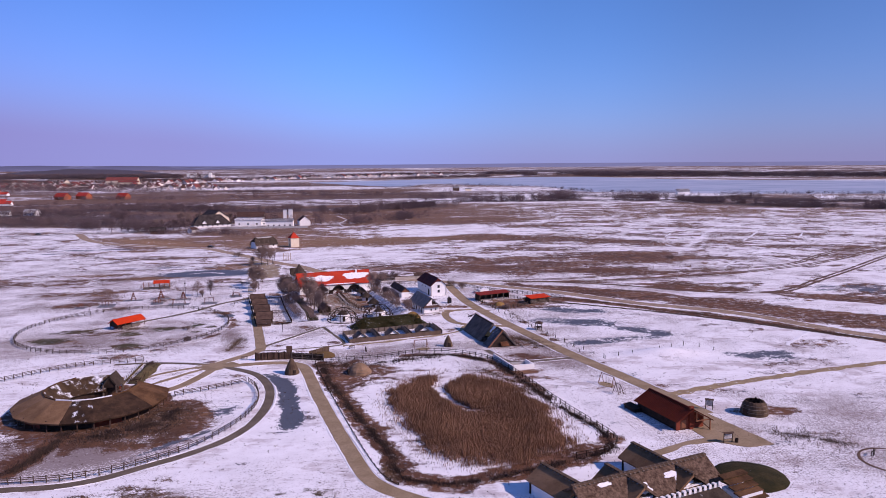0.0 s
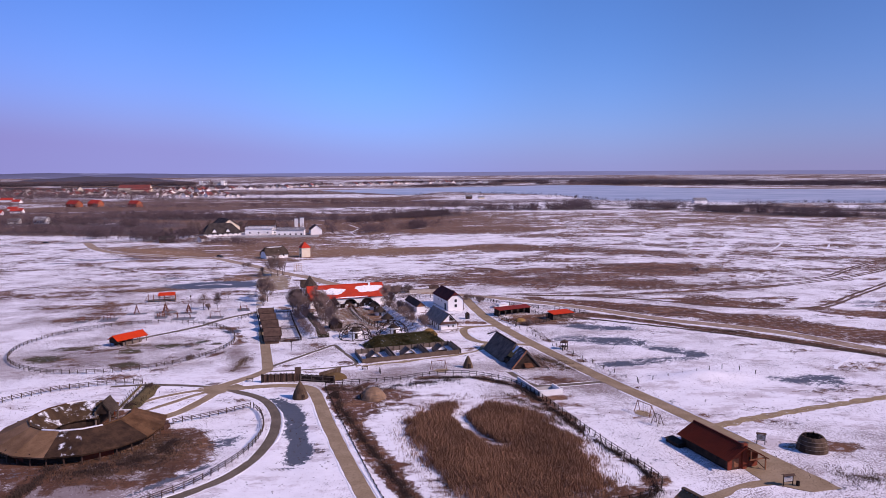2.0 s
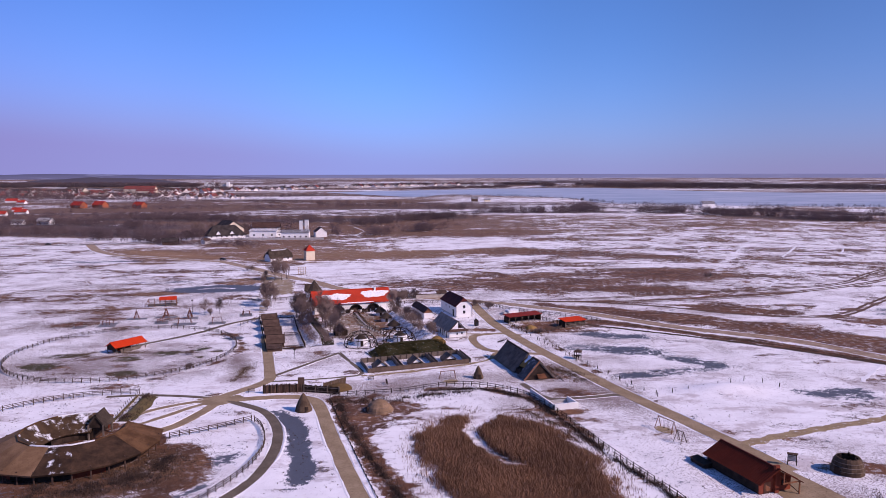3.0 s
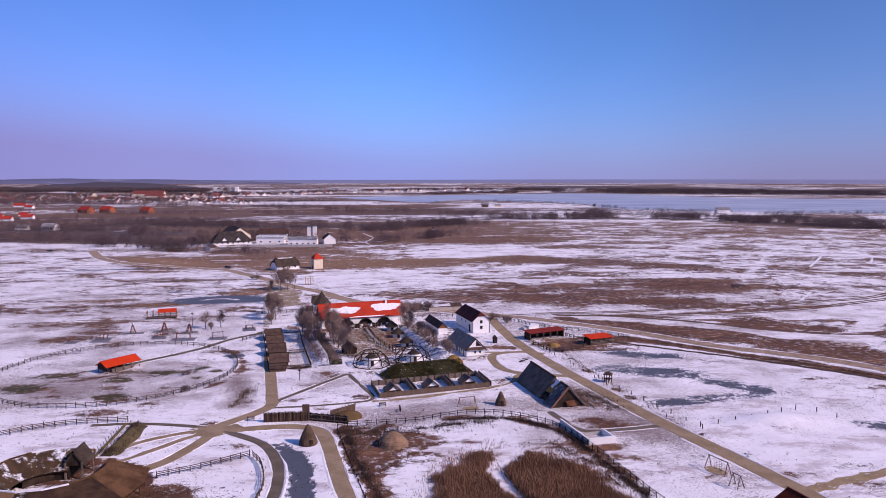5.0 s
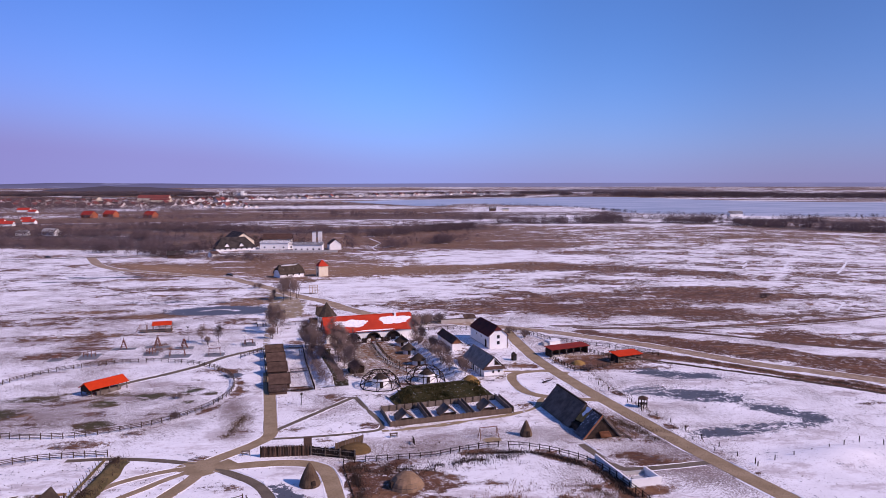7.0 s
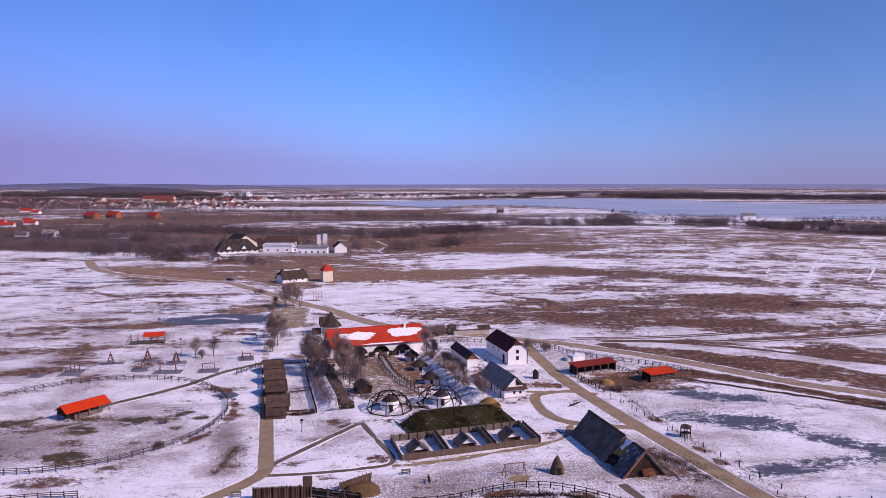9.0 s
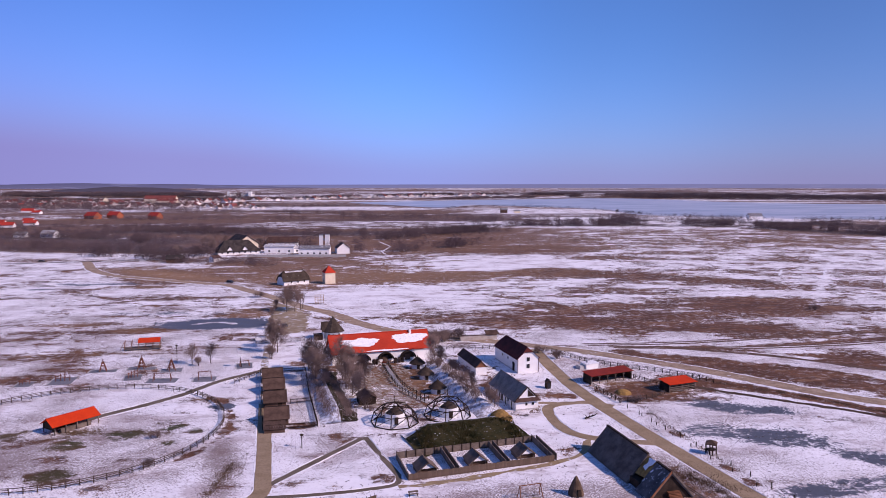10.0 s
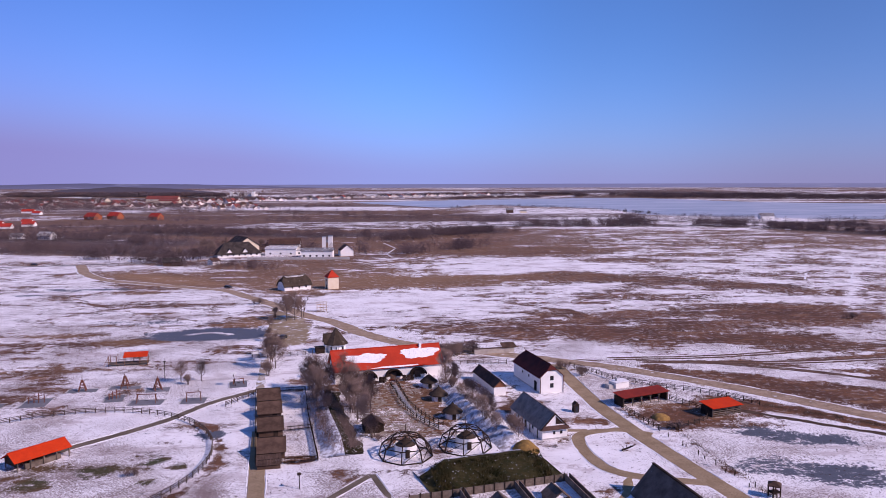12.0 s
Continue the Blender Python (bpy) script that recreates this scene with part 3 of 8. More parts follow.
def ground_material():
    m, n, l, bsdf = nodes_of("snowy_meadow")
    co = n.new("ShaderNodeTexCoord").outputs["Object"]

    def attr(name):
        a = n.new("ShaderNodeAttribute")
        a.attribute_name = name
        return a.outputs["Fac"]

    big = noise_node(n, l, co, 0.03, 12, 0.66, (0.85, 1.1, 1))
    mid = noise_node(n, l, co, 0.12, 11, 0.74, (0.8, 1.1, 1))
    fine = noise_node(n, l, co, 0.9, 7, 0.82)
    speck = noise_node(n, l, co, 5.0, 3, 0.7)
    v = calc(n, l, "ADD", attr("bare"), calc(n, l, "MULTIPLY", calc(n, l, "SUBTRACT", big, 0.5), 2.5))
    v = calc(n, l, "ADD", v, calc(n, l, "MULTIPLY", calc(n, l, "SUBTRACT", mid, 0.5), 1.9))
    v = calc(n, l, "ADD", v, calc(n, l, "MULTIPLY", calc(n, l, "SUBTRACT", fine, 0.5), 1.2))
    v = calc(n, l, "ADD", v, calc(n, l, "MULTIPLY", calc(n, l, "SUBTRACT", speck, 0.5), 0.6))
    # tussocks and drifts that break up the open meadow
    tuft = noise_node(n, l, co, 0.3, 7, 0.78, (0.75, 1.1, 1))
    v = calc(n, l, "ADD", v, calc(n, l, "MULTIPLY", calc(n, l, "MULTIPLY", calc(n, l, "SUBTRACT", tuft, 0.5), 1.7), attr("open")))
    # strips of far fields, some ploughed bare, some under snow
    plot = n.new("ShaderNodeTexVoronoi")
    plot.inputs["Scale"].default_value = 0.0062
    lay = n.new("ShaderNodeMapping")
    lay.inputs["Scale"].default_value, lay.inputs["Rotation"].default_value = (0.42, 1.25, 1), (0, 0, 0.12)
    l.new(co, lay.inputs["Vector"])
    l.new(lay.outputs["Vector"], plot.inputs["Vector"])
    share = n.new("ShaderNodeSeparateColor")
    l.new(plot.outputs["Color"], share.inputs[0])
    v = calc(n, l, "ADD", v, calc(n, l, "MULTIPLY", calc(n, l, "MULTIPLY", calc(n, l, "SUBTRACT", share.outputs[0], 0.5), 0.95), attr("land")))
    flecks = ramp(n, l, noise_node(n, l, co, 0.45, 8, 0.8), 0.52, 0.60)
    cover = calc(n, l, "MULTIPLY", ramp(n, l, v, 0.485, 0.525), calc(n, l, "SUBTRACT", 1.0, calc(n, l, "MULTIPLY", calc(n, l, "MULTIPLY", flecks, ramp(n, l, attr("bare"), 1.25, 0.55)), 0.75)))
    tone = noise_node(n, l, co, 0.06, 5, 0.6)
    earth = mixc(n, l, ramp(n, l, tone, 0.35, 0.65), (0.120, 0.050, 0.026), (0.225, 0.100, 0.050))
    earth = mixc(n, l, calc(n, l, "MULTIPLY", ramp(n, l, speck, 0.42, 0.62), 0.75), earth, (0.045, 0.024, 0.014))
    earth = mixc(n, l, calc(n, l, "MULTIPLY", ramp(n, l, noise_node(n, l, co, 0.55, 6, 0.8), 0.50, 0.66), 0.65), earth, (0.055, 0.028, 0.016))
    earth = mixc(n, l, calc(n, l, "MULTIPLY", ramp(n, l, noise_node(n, l, co, 0.16, 8, 0.72, (0.8, 1.2, 1)), 0.50, 0.64), 0.7), earth, (0.075, 0.034, 0.020))
    earth = mixc(n, l, calc(n, l, "MULTIPLY", ramp(n, l, noise_node(n, l, co, 0.09, 8, 0.7, (0.7, 1.3, 1)), 0.53, 0.66), 0.7), earth, (0.30, 0.158, 0.078))
    earth = mixc(n, l, calc(n, l, "MULTIPLY", attr("straw"), 0.7), earth, (0.33, 0.19, 0.092))
    earth = mixc(n, l, calc(n, l, "MULTIPLY", attr("green"), 0.9), earth, (0.048, 0.052, 0.018))
    earth = mixc(n, l, calc(n, l, "MULTIPLY", calc(n, l, "MULTIPLY", share.outputs[1], attr("land")), 0.7), earth, (0.085, 0.052, 0.047))
    earth = mixc(n, l, calc(n, l, "MULTIPLY", attr("wood"), 0.85), earth, (0.062, 0.045, 0.047))
    snow = mixc(n, l, ramp(n, l, mid, 0.35, 0.65), (0.93, 0.91, 0.905), (0.81, 0.785, 0.78))
    veil = noise_node(n, l, co, 0.06, 11, 0.78, (0.7, 1.2, 1))
    snow = mixc(n, l, calc(n, l, "MULTIPLY", ramp(n, l, veil, 0.50, 0.60), 0.68), snow, (0.47, 0.39, 0.38))
    # dead stalks and clods standing through thin snow
    dusty = noise_node(n, l, co, 0.05, 4, 0.6)
    spots = noise_node(n, l, co, 3.0, 3, 0.62)
    thin = calc(n, l, "ADD", attr("dust"), calc(n, l, "MULTIPLY", calc(n, l, "SUBTRACT", dusty, 0.5), 1.3))
    sv = calc(n, l, "ADD", calc(n, l, "ADD", calc(n, l, "MULTIPLY", fine, 0.25), calc(n, l, "MULTIPLY", spots, 0.75)), calc(n, l, "MULTIPLY", calc(n, l, "SUBTRACT", thin, 0.5), 0.30))
    snow = mixc(n, l, calc(n, l, "MULTIPLY", ramp(n, l, sv, 0.475, 0.60), 0.85), snow, (0.165, 0.105, 0.087))
    col = mixc(n, l, cover, snow, earth)
    iv = calc(n, l, "ADD", attr("ice"), calc(n, l, "MULTIPLY", calc(n, l, "SUBTRACT", mid, 0.5), 2.2))
    iv = calc(n, l, "ADD", iv, calc(n, l, "MULTIPLY", calc(n, l, "SUBTRACT", fine, 0.5), 1.9))
    icy = ramp(n, l, iv, 0.36, 0.41)
    col = mixc(n, l, icy, col, mixc(n, l, fine, (0.06, 0.067, 0.086), (0.128, 0.137, 0.162)))
    l.new(col, bsdf.inputs["Base Color"])
    l.new(calc(n, l, "SUBTRACT", 0.92, calc(n, l, "MULTIPLY", icy, 0.32)), bsdf.inputs["Roughness"])
    bumped(n, l, bsdf, calc(n, l, "ADD", fine, calc(n, l, "MULTIPLY", speck, 0.5)), 0.12, 0.5)
    bsdf.inputs["Specular IOR Level"].default_value = 0.2
    return m


gme.materials.append(ground_material())


# ---- paths and roads, a few centimetres proud of the ground ----
ROADS, BERMS = [], []


def ribbon(name, pts, width, material, label, category, z=0.05, ragged=0.11, step=1.0, seed=1, berm=0.0):
    g, r_ = Geo(), random.Random(seed)
    line = smooth_line(pts, step)
    ROADS.append((line, width))
    rows = []
    for i, p in enumerate(line):
        d = (line[min(i + 1, len(line) - 1)] - line[max(i - 1, 0)]).normalized()
        s = Vector((d.y, -d.x, 0))
        a, b = (width / 2 + ragged * (noise.noise(Vector((i * step * 0.35, k + seed * 7.3, 0))) + 0.6 * (r_.random() - 0.5)) for k in (0, 50))
        row = []
        for e, q in enumerate((p - s * (a + 0.12), p - s * a, p, p + s * b, p + s * (b + 0.12))):
            row.append(len(g.v))
            g.v.append((q.x, q.y, gz(q.x, q.y) + (z if 0 < e < 4 else -0.12) + (0.015 if e == 2 else 0)))
        rows.append(row)
    for a, b in zip(rows, rows[1:]):
        g.f += [(a[e], a[e + 1], b[e + 1], b[e]) for e in range(4)]
    ob = single(name, g, material, label, category, kind="structure")
    BERMS.append((line, width, step, seed, berm))
    return ob


def patch_of(name, pts, material, label, category, z=0.06, seed=1, rough=0.25):
    """A surfaced yard with a slightly ragged edge."""
    g = Geo()
    pts = [Vector((*p, 0)) for p in pts]
    ring = []
    for a, b in zip(pts, pts[1:] + pts[:1]):
        n_ = max(2, int((b - a).length / 1.0))
        for k in range(n_):
            p = a.lerp(b, k / n_)
            o = rough * noise.noise(Vector((p.x * 0.5, p.y * 0.5, seed)))
            ring.append((p.x + o, p.y + o))
    g.prism(ring, "z", -0.1, z)
    return single(name, g, material, label, category, kind="structure")


P_LABEL = "worn asphalt footpath cleared of snow"
ribbon("path_main", [(34, -4), (22, 4), (13, 10.5), (7, 18), (3.2, 32), (-0.7, 48), (-4.9, 67), (-9.4, 89), (-12.5, 95), (-18, 97), (-25, 96.6), (-32, 95.6), (-36, 96.5)], 3.1, PATH_MAT, P_LABEL, "path", seed=2, berm=1.0)
ribbon("path_loop", [(-100, 25), (-85, 22.6), (-70, 21.2), (-56, 21.3), (-47, 21.7), (-41.1, 23.6), (-37.3, 26.0), (-33.5, 28.9), (-29.4, 31.9), (-25.0, 35.8), (-20.6, 41.7), (-17.4, 50.3), (-16.1, 62.5), (-17.5, 74.8), (-22, 86), (-30, 93.5), (-34, 96.2)], 2.1, PATH_DARK, "narrow muddy path along the yard fence", "path", 0.045, seed=3, berm=1.0)
ribbon("path_west", [(-63, 101.2), (-54, 101.6), (-45, 100.2), (-36, 97.6)], 1.6, PATH_DARK, P_LABEL, "path", 0.04, seed=4, berm=0.7)
ribbon("path_north", [(-36, 96), (-32, 101.5), (-27.3, 107.5), (-24.8, 113), (-25.8, 121), (-30.4, 147), (-34, 167)], 3.0, PATH_MAT, P_LABEL, "path", 0.055, seed=5, berm=0.7)
ribbon("path_north_upper", [(-33.8, 166), (-37.6, 187), (-41.5, 207), (-44.5, 228), (-48, 250)], 2.2, plain("trodden_snow_path", (0.30, 0.235, 0.17), (0.40, 0.33, 0.26), 0.95, 0.3, 2.0, 0.03, vary=0.06, snow=0.47, drift=0.4), "trodden path half under snow", "path", 0.05, 0.3, seed=32)
ribbon("path_fan_upper", [(-34, 96), (-40, 94.8), (-46, 91.5), (-50, 87.5), (-52.5, 82)], 1.7, PATH_MAT, P_LABEL, "path", 0.038, seed=6, berm=0.7)
ribbon("path_fan_middle", [(-35, 95), (-39.5, 91), (-44, 85), (-49, 79)], 1.6, PATH_MAT, P_LABEL, "path", 0.036, seed=7, berm=0.7)
ribbon("path_fan_lower", [(-34, 95), (-36, 88), (-39.5, 79), (-44, 73)], 2.6, PATH_MAT, P_LABEL, "path", 0.04, seed=8, berm=0.7)
ribbon("path_diagonal", [(-24.2, 116), (-16, 128.5), (-8, 140.3)], 1.4, PATH_DARK, P_LABEL, "path", 0.035, seed=9, berm=0.7)
ribbon("path_pens", [(-7.4, 141), (-3.8, 130), (0.2, 117), (-6, 113.4), (-16, 111.6), (-24, 111)], 1.2, PATH_DARK, P_LABEL, "path", 0.037, seed=10, berm=0.7)
ribbon("path_pens_front", [(0, 114.2), (12, 117), (31, 124), (38, 129.5), (41.5, 137)], 1.5, TRACK, "trampled straw-coloured footpath along the pens", "path", 0.03, 0.5, seed=11)
ribbon("path_village", [(44.8, 222), (45.3, 208), (45.8, 196), (47.2, 180), (49.7, 165), (53, 149), (56.2, 134.5), (60.2, 118), (64.6, 100), (68.6, 86), (73.5, 70), (78, 54), (81, 42)], 4.1, PATH_MAT, "tan asphalt lane with snowy verges", "path", 0.05, seed=12, berm=1.0)
ribbon("path_crescent", [(53.5, 159.5), (48, 163), (42.5, 162.6), (37.5, 160.2), (36.2, 155), (36.4, 149), (38.4, 141.4), (43, 137.4), (50, 135), (58.2, 132.8)], 2.7, PATH_MAT, P_LABEL, "path", 0.042, seed=13, berm=0.7)
ribbon("path_cottage", [(40, 163), (35.5, 163.3), (30, 163.5)], 1.6, PATH_MAT, P_LABEL, "path", 0.034, seed=14, berm=0.7)
ribbon("path_trough", [(67, 91.5), (56, 89.5), (50, 89), (46.3, 90.4), (42.5, 103)], 1.8, PATH_DARK, P_LABEL, "path", 0.036, seed=15, berm=0.7)
ribbon("path_barn", [(75, 27.5), (70.5, 26.6), (63, 23.2), (55, 20.4)], 2.2, PATH_MAT, P_LABEL, "path", 0.036, seed=16, berm=0.7)
patch_of("path_junction", [(-40.5, 95.5), (-37, 92), (-33.5, 91.5), (-29, 95), (-28.5, 98), (-32.5, 101.5), (-36, 99.5), (-39, 98.4)], PATH_MAT, "tan asphalt where the paths meet", "path", 0.052, 4)
patch_of("path_forecourt", [(78.3, 45), (81.2, 43), (86.2, 23.8), (80.5, 23), (74.5, 27), (73.5, 33), (75.8, 38)], PATH_MAT, "tan asphalt forecourt in front of the barn", "path", 0.058, 3)
ribbon("track_straw", [(76, 56), (82, 57), (90, 60), (100, 63), (113, 66.5), (140, 73), (175, 80)], 2.6, TRACK, "straw-strewn field track across the snow", "track", 0.03, 0.8, seed=17)
ribbon("road_east", [(44, 229), (52, 224), (61, 218.5), (90, 193.5), (113, 167.5), (143, 142), (170, 100), (230, 40), (300, -30)], 6.0, GRAVEL, "frozen gravel road half covered in snow", "road", 0.05, 1.1, 1.5, seed=18, berm=2.0)
ribbon("road_far", [(-640, 486), (-400, 494), (-278, 506), (-222, 519), (-160, 531), (-100, 534)], 4.2, plain("dark_asphalt", (0.075, 0.062, 0.058), (0.11, 0.092, 0.085), 0.9, 0.2, 2.0, 0.02, vary=0.0, snow=0.2), "dark asphalt country road", "road", 0.05, 0.2, 3.0, seed=33, berm=1.5)
ribbon("road_farm", [(-226, 518), (-200, 466), (-174, 434), (-148, 418), (-112, 397), (-95, 388), (-79, 366), (-63, 343), (-43, 312), (-30, 297), (-17, 274), (-1, 255), (18, 244), (44, 229)], 6.6, GRAVEL, "pale gravel road to the farm", "road", 0.05, 1.1, 1.5, seed=19, berm=2.0)
ribbon("path_paddock", [(-76, 153), (-71.1, 159.6), (-64, 167.5), (-57.4, 175.8), (-55, 180.6), (-50.4, 189.5), (-43.1, 197.8), (-40, 201)], 2.3, PATH_DARK, "trodden brown path across the paddock", "path", 0.03, 0.35, seed=20, berm=0.7)
patch_of("parking_ground", [(-63, 340), (-46, 316), (-42, 300), (-38.5, 292), (-35.5, 258), (-43, 252), (-51, 262), (-55, 296)], plain("parking_gravel", (0.27, 0.20, 0.125), (0.36, 0.275, 0.18), 0.95, 0.12, 1.5, 0.03, vary=0.0, snow=0.40, drift=0.3), "bare gravel parking ground", "parking", 0.035, 5, 2.2)


# wheel ruts of the meadow tracks, in pairs
for k, (x0, y0, x1, y1, w) in enumerate(((318, 436, 273, 376, 3.2), (353, 430, 322, 388, 2.6), (284, 450, 247, 393, 2.4), (249, 442, 231, 412, 2.2), (213, 276, 195, 254, 2.4), (150, 112, 133, 96, 2.4), (-21, 690, -9, 634, 3.0), (-9, 634, -16, 583, 2.6), (-16, 583, -12, 562, 2.6))):
    ribbon("snow_drift", [(x0, y0), (x0 * 0.52 + x1 * 0.48, y0 * 0.52 + y1 * 0.48), (x1, y1)], w * 0.45, SNOW_PILE, "narrow drift of clean snow across the meadow", "snow", 0.07, 0.8, 1.0, 60 + k)
CIRCLE = [(103.6 + 6.0 * math.cos(radians(24 * k)), 13.5 + 6.0 * math.sin(radians(24 * k))) for k in range(16)]
RUT = plain("rutted_earth", (0.105, 0.062, 0.043), (0.17, 0.105, 0.075), 0.95, 0.2, 1.2, 0.03, vary=0.06, snow=0.30, drift=0.35)
for k, line in enumerate(([(64, 229), (103, 231), (149, 241), (199, 249), (238, 262), (275, 293), (314, 322), (355, 342), (420, 380)],
                          [(72, 225), (100, 222.5), (128, 222), (173, 229), (211, 243), (243, 257), (275, 276), (344, 325), (420, 372)],
                          [(88, 224), (100, 220), (123, 208), (142, 193), (160, 184), (175, 181.5), (190, 186), (220, 210), (253, 236), (313, 285), (400, 350)])):
    for gap in (-1.2, 1.2):
        ribbon("track_rut", [(x - 0.5 * gap, y + gap) for x, y in line], 1.3, RUT, "dark frozen wheel rut across the meadow", "track", 0.06, 0.5, 2.0, 40 + 2 * k + int(gap))
ribbon("riding_circle", CIRCLE, 0.5, RUT, "thin ring worn into the snow", "track", 0.05, 0.2, 0.8, 71)
ribbon("ditch", [(81, 175.5), (88, 170), (97, 163), (113, 151), (135, 131), (153, 111), (167, 97), (200, 62), (240, 20)], 1.8, plain("ditch_weeds", (0.055, 0.036, 0.026), (0.105, 0.07, 0.047), 0.95, 0.4, 2.0, 0.1, vary=0.0, snow=0.16), "dark weedy ditch beside the gravel road", "ditch", 0.06, 0.7, 1.5, 47)


# shovelled snow along the paths, open where paths meet
for own, (line, width, step, seed, berm) in enumerate(BERMS):
    if not berm:
        continue
    others = np.array([(p.x, p.y, w / 2 + .45) for n_, (ln, w) in enumerate(ROADS) if n_ != own for p in ln])
    rim, r_ = Geo(), random.Random(seed)
    for k, side in enumerate((-1, 1)):
        last = None
        for i, p in enumerate(line):
            d = (line[min(i + 1, len(line) - 1)] - line[max(i - 1, 0)]).normalized()
            s = Vector((d.y, -d.x, 0)) * side
            fat = 0.36 + 0.8 * noise.noise(Vector((i * step * .13, k * 9 + seed * 3.1, 4)))
            fat = min(fat, 0.55) * berm
            off = width / 2 + 0.1 + 0.15 * noise.noise(Vector((i * step * .5, k * 5 + seed, 7)))
            e = p + s * off
            if fat < 0.12 or (np.hypot(others[:, 0] - e.x, others[:, 1] - e.y) < others[:, 2]).any():
                last = None
                continue
            row = []
            for o, h in ((0, -.05), (fat * .25, .09), (fat * .6, .12), (fat * 1.2, -.05)):
                q = e + s * o
                row.append(len(rim.v))
                rim.v.append((q.x, q.y, gz(q.x, q.y) + h * (0.5 + 0.6 * r_.random() if h > 0 else 1)))
            if last:
                rim.f += [(last[c], last[c + 1], row[c + 1], row[c]) for c in range(3)]
            last = row
    single("snow_verge", rim, SNOW_PILE, "low ridge of shovelled snow along the path", "snow", kind="structure", smooth=True)

# ---- buildings ----
def gable_house(name, x, y, head, W, L, eave, ridge, roof, wall, label, category, over=0.45, ends=0.4, th=0.22, clip=0.0, group="", foot=None, wall_in=0.0):
    """A house with its front gable at the origin, running back along y. clip: height of the half-hips at both ends."""
    root = thing(name, x, y, head, label, category, group)
    w = W / 2
    zr = ridge
    pent = [(-w, -0.2), (w, -0.2), (w, eave), (0, ridge), (-w, eave)]
    if clip:
        k = w * clip / (ridge - eave)
        pent = [(-w, -0.2), (w, -0.2), (w, eave), (k, ridge - clip), (-k, ridge - clip), (-w, eave)]
    part("wall", Geo().prism(pent, "y", wall_in, wall_in + 0.3), wall, root)
    part("wall", Geo().prism(pent, "y", L - 0.3, L), wall, root)
    for s in (-1, 1):
        part("wall", Geo().box(min(s * w, s * (w - 0.3)), max(s * w, s * (w - 0.3)), wall_in + 0.3, L - 0.3, -0.2, eave), wall, root)
        if foot:
            a, b = (s * w, s * (w + 0.04))
            part("plinth", Geo().box(min(a, b), max(a, b), wall_in, L, -0.2, 0.35), foot, root)
    slope = (ridge - eave) / w
    lift = th * math.hypot(1, slope)
    xe, ze = w + over, eave - over * slope + lift
    zt = zr + lift
    y0, y1 = -ends, L + ends
    for s in (-1, 1):
        if clip:
            k = w * clip / (ridge - eave)
            hh = clip * 0.75
            pts = [(s * xe, y0, ze), (s * xe, y1, ze), (s * k, y1, zt - clip), (0, y1 - hh, zt), (0, y0 + hh, zt), (s * k, y0, zt - clip)]
        else:
            pts = [(s * xe, y0, ze), (s * xe, y1, ze), (0, y1, zt), (0, y0, zt)]
        part("roof_slope", Geo().slab(pts, th), roof, root)
    if clip:
        k = w * clip / (ridge - eave)
        hh = clip * 0.75
        for a, b in ((y0, hh), (y1, -hh)):
            part("roof_hip", Geo().slab([(-k, a, zt - clip), (k, a, zt - clip), (0, a + b, zt)], th), roof, root)
    hh = clip * 0.75
    part("roof_ridge", Geo().tube((0, y0 + hh, zt), (0, y1 - hh, zt), 0.16, 0.16, 6), roof, root)
    return root


def window(parent, x, y, z, w, h, face="y", frame_mat=None, pane_mat=None):
    """A window proud of a wall: frame and pane. face: the axis that it looks along."""
    frame_mat, pane_mat = frame_mat or WOOD_DARK, pane_mat or GLASS_DARK
    g, t = Geo(), 0.08

    def bx(geo, a0, a1, z0, z1, d0, d1):
        if face == "y":
            geo.box(x + a0, x + a1, y - d1, y - d0, z + z0, z + z1)
        else:
            geo.box(min(x + face * d0, x + face * d1), max(x + face * d0, x + face * d1), y + a0, y + a1, z + z0, z + z1)

    bx(g, -w / 2, w / 2, 0, t, 0, 0.06), bx(g, -w / 2, w / 2, h - t, h, 0, 0.06)
    bx(g, -w / 2, -w / 2 + t, t, h - t, 0, 0.06), bx(g, w / 2 - t, w / 2, t, h - t, 0, 0.06), bx(g, -t / 3, t / 3, t, h - t, 0, 0.05)
    win = part("window", g, frame_mat, parent, "small dark-framed window")
    p = Geo()
    bx(p, -w / 2 + t, w / 2 - t, t, h - t, -0.05, 0.02)
    part("pane", p, pane_mat, win)
    return win


def door(parent, x, y, w, h, face="y", material=None):
    g, hd = Geo(), Geo()
    if face == "y":
        g.box(x - w / 2, x + w / 2, y - 0.06, y + 0.02, 0, h)
        hd.box(x + w / 2 - 0.2, x + w / 2 - 0.08, y - 0.1, y - 0.06, 1.0, 1.08)
    else:
        g.box(min(x, x + face * 0.06), max(x, x + face * 0.06), y - w / 2, y + w / 2, 0, h)
        hd.box(min(x + face * 0.06, x + face * 0.1), max(x + face * 0.06, x + face * 0.1), y + w / 2 - 0.2, y + w / 2 - 0.08, 1.0, 1.08)
    d = part("door", g, material or WOOD_DARK, parent, "dark wooden door")
    part("handle", hd, STEEL, d)
    return d


